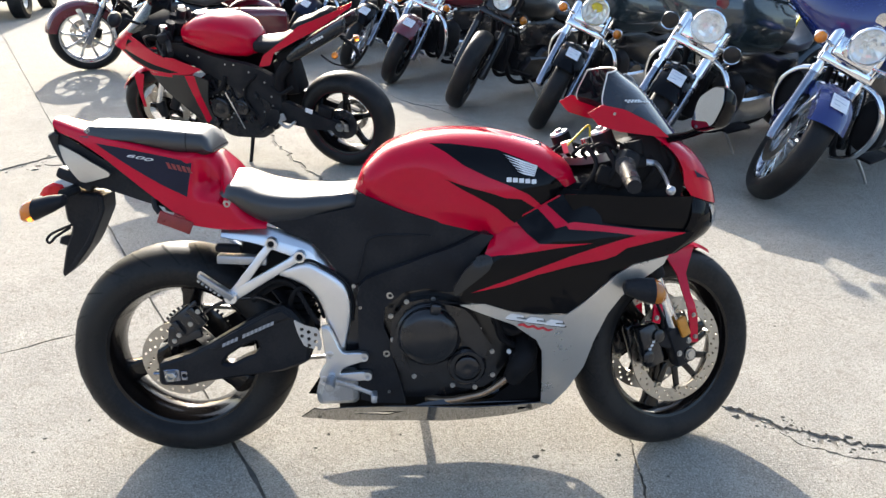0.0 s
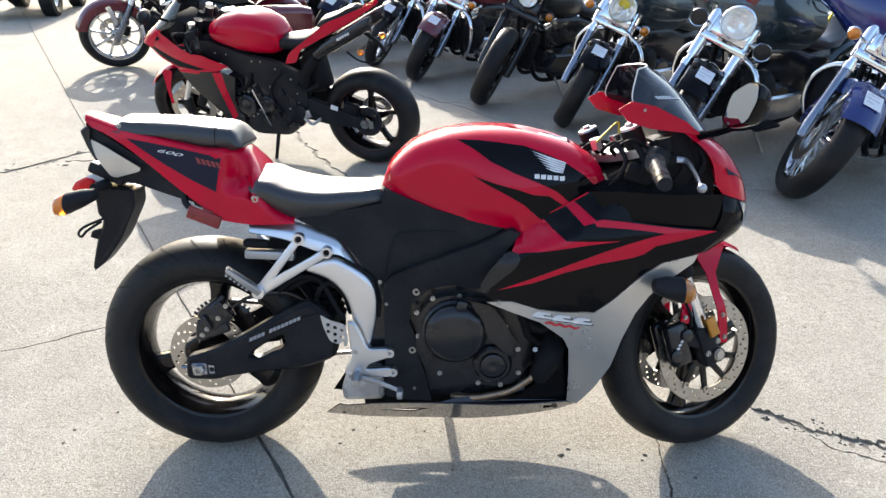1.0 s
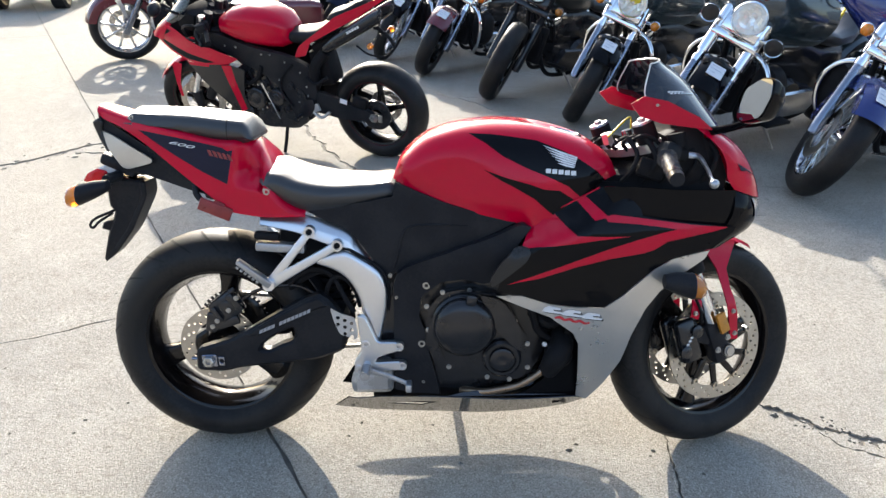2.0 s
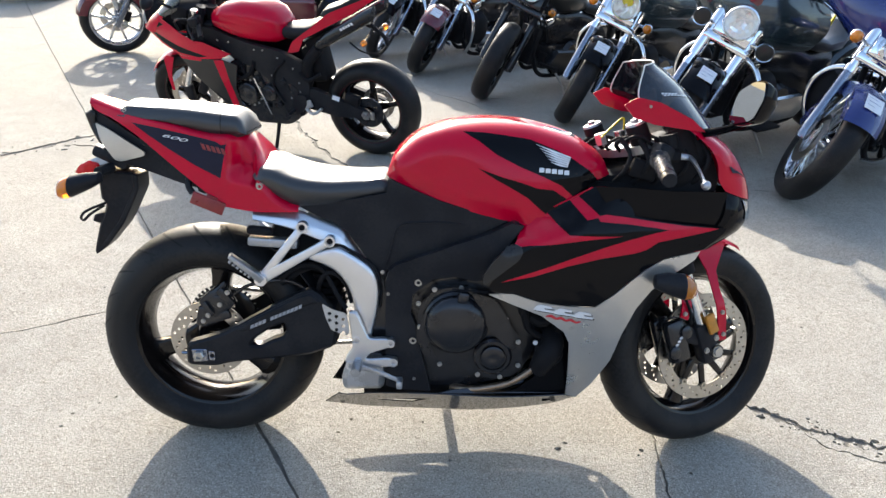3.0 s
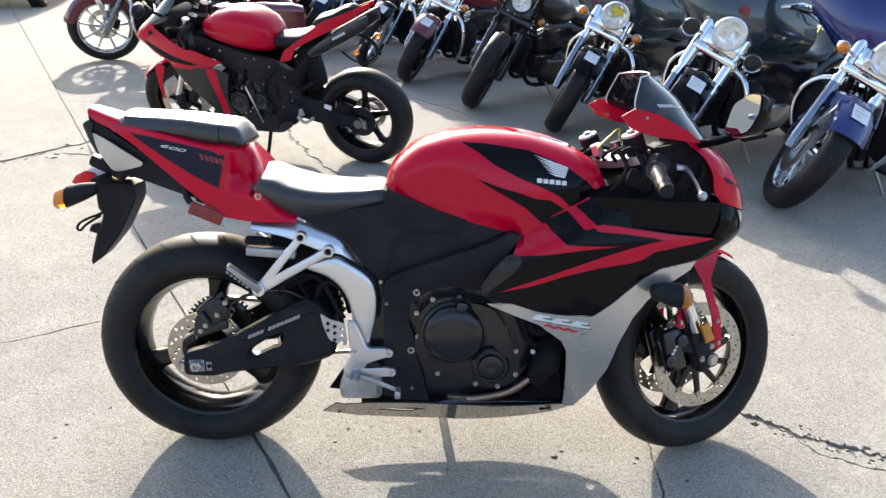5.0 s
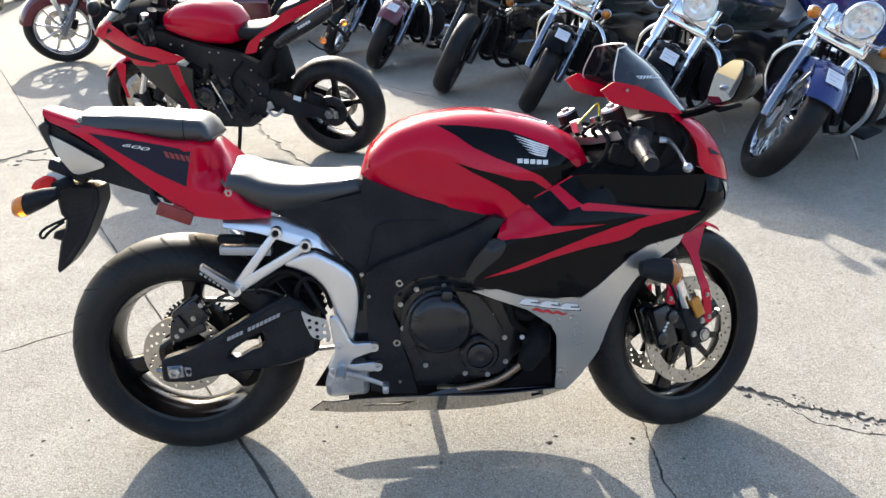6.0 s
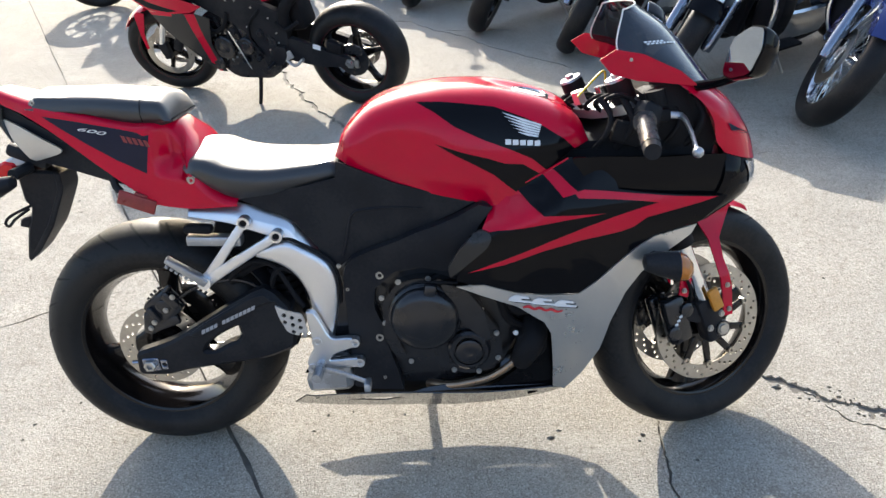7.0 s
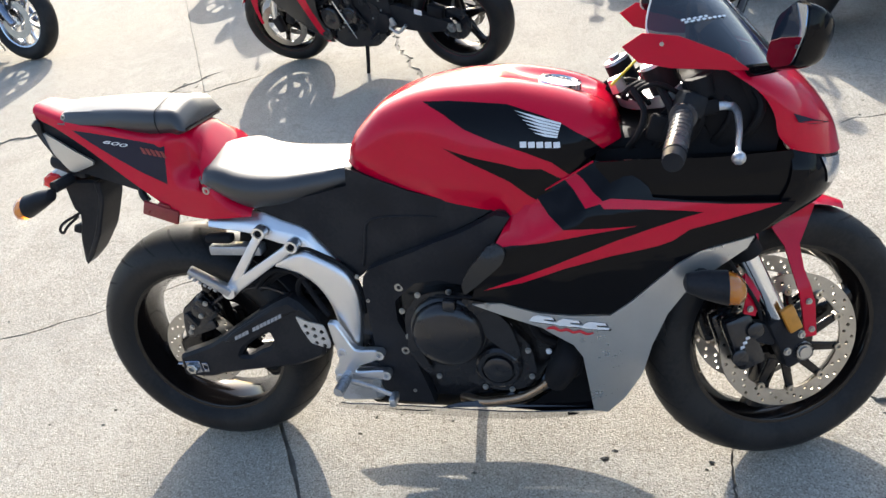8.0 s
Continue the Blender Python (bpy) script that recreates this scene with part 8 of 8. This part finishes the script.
near = [min(vs.values(), key=lambda q, p=p: (q.co.x - p[0]) ** 2 + (q.co.y - p[1]) ** 2) for p in square]
for i in range(4):
    bm.faces.new((near[i], far[i], far[(i + 1) % 4], near[(i + 1) % 4]))
part("slab", bm, CONCRETE, ground, kind="structure")
bm = B()
for y0, y1 in ((-R, 0.5), (0.5, 1.0), (1.0, R)):
    bm.faces.new([bm.verts.new((x, y, level(y) - 0.0075)) for x, y in ((-R, y0), (R, y0), (R, y1), (-R, y1))])
part("joint_dirt", bm, DIRT, ground, kind="structure")

# unseen plain walls added south and west; the dark south one dims reflections
RENDERW = mat("grey rendered wall", (0.10, 0.104, 0.115), 0.85, 0.0, 0.3, 3, bump=0.5, bscale=60)
BRICKW = mat("brown brick wall", (0.22, 0.19, 0.17), 0.85, 0.0, 0.3, 3, bump=0.5, bscale=60)
for name, c, size, material, label in (("unseen_wall_south", (0, -11, 2.1), (60, 0.3, 4.2), RENDERW, "unseen plain grey wall added to darken reflections"), ("unseen_wall_west", (-34, 2, 1.2), (0.3, 60, 2.4), BRICKW, "unseen plain low brick wall added to close the yard")):
    bm = B()
    block(bm, c, size, (0, 0, 0), 0)
    tagged(part(name, bm, material, None), label, "wall", kind="structure")

# low building with lap siding, well behind the row of cruisers
ANG = math.degrees(math.atan2(-0.8, 0.6))
north = thing("wall_north", pose(0.8 * 12.0, 0.6 * 12.0, -0.65, 0, 0, ANG), "long grey siding wall behind the row of motorcycles", "wall", kind="structure")
bm = B()
block(bm, (-2.0, 0.20, 1.5), (26, 0.3, 3.0), (0, 0, 0), 0)
part("wall_core", bm, SIDING, north, kind="structure")
bm = B()
vs = [bm.verts.new((x, y, z)) for x in (-15, 11) for y, z in ((0.05, 0), (0.02, 0), (0.05, 0.29))]
for q in ((0, 1, 2), (5, 4, 3), (0, 3, 4, 1), (1, 4, 5, 2), (2, 5, 3, 0)):
    bm.faces.new([vs[i] for i in q])
board = part("siding_board", bm, SIDING, north)
for k in range(10):
    ob = board if k == 0 else new("siding_board", board.data)
    ob.parent = north
    ob.location = (0, 0, 0.02 + 0.295 * k)
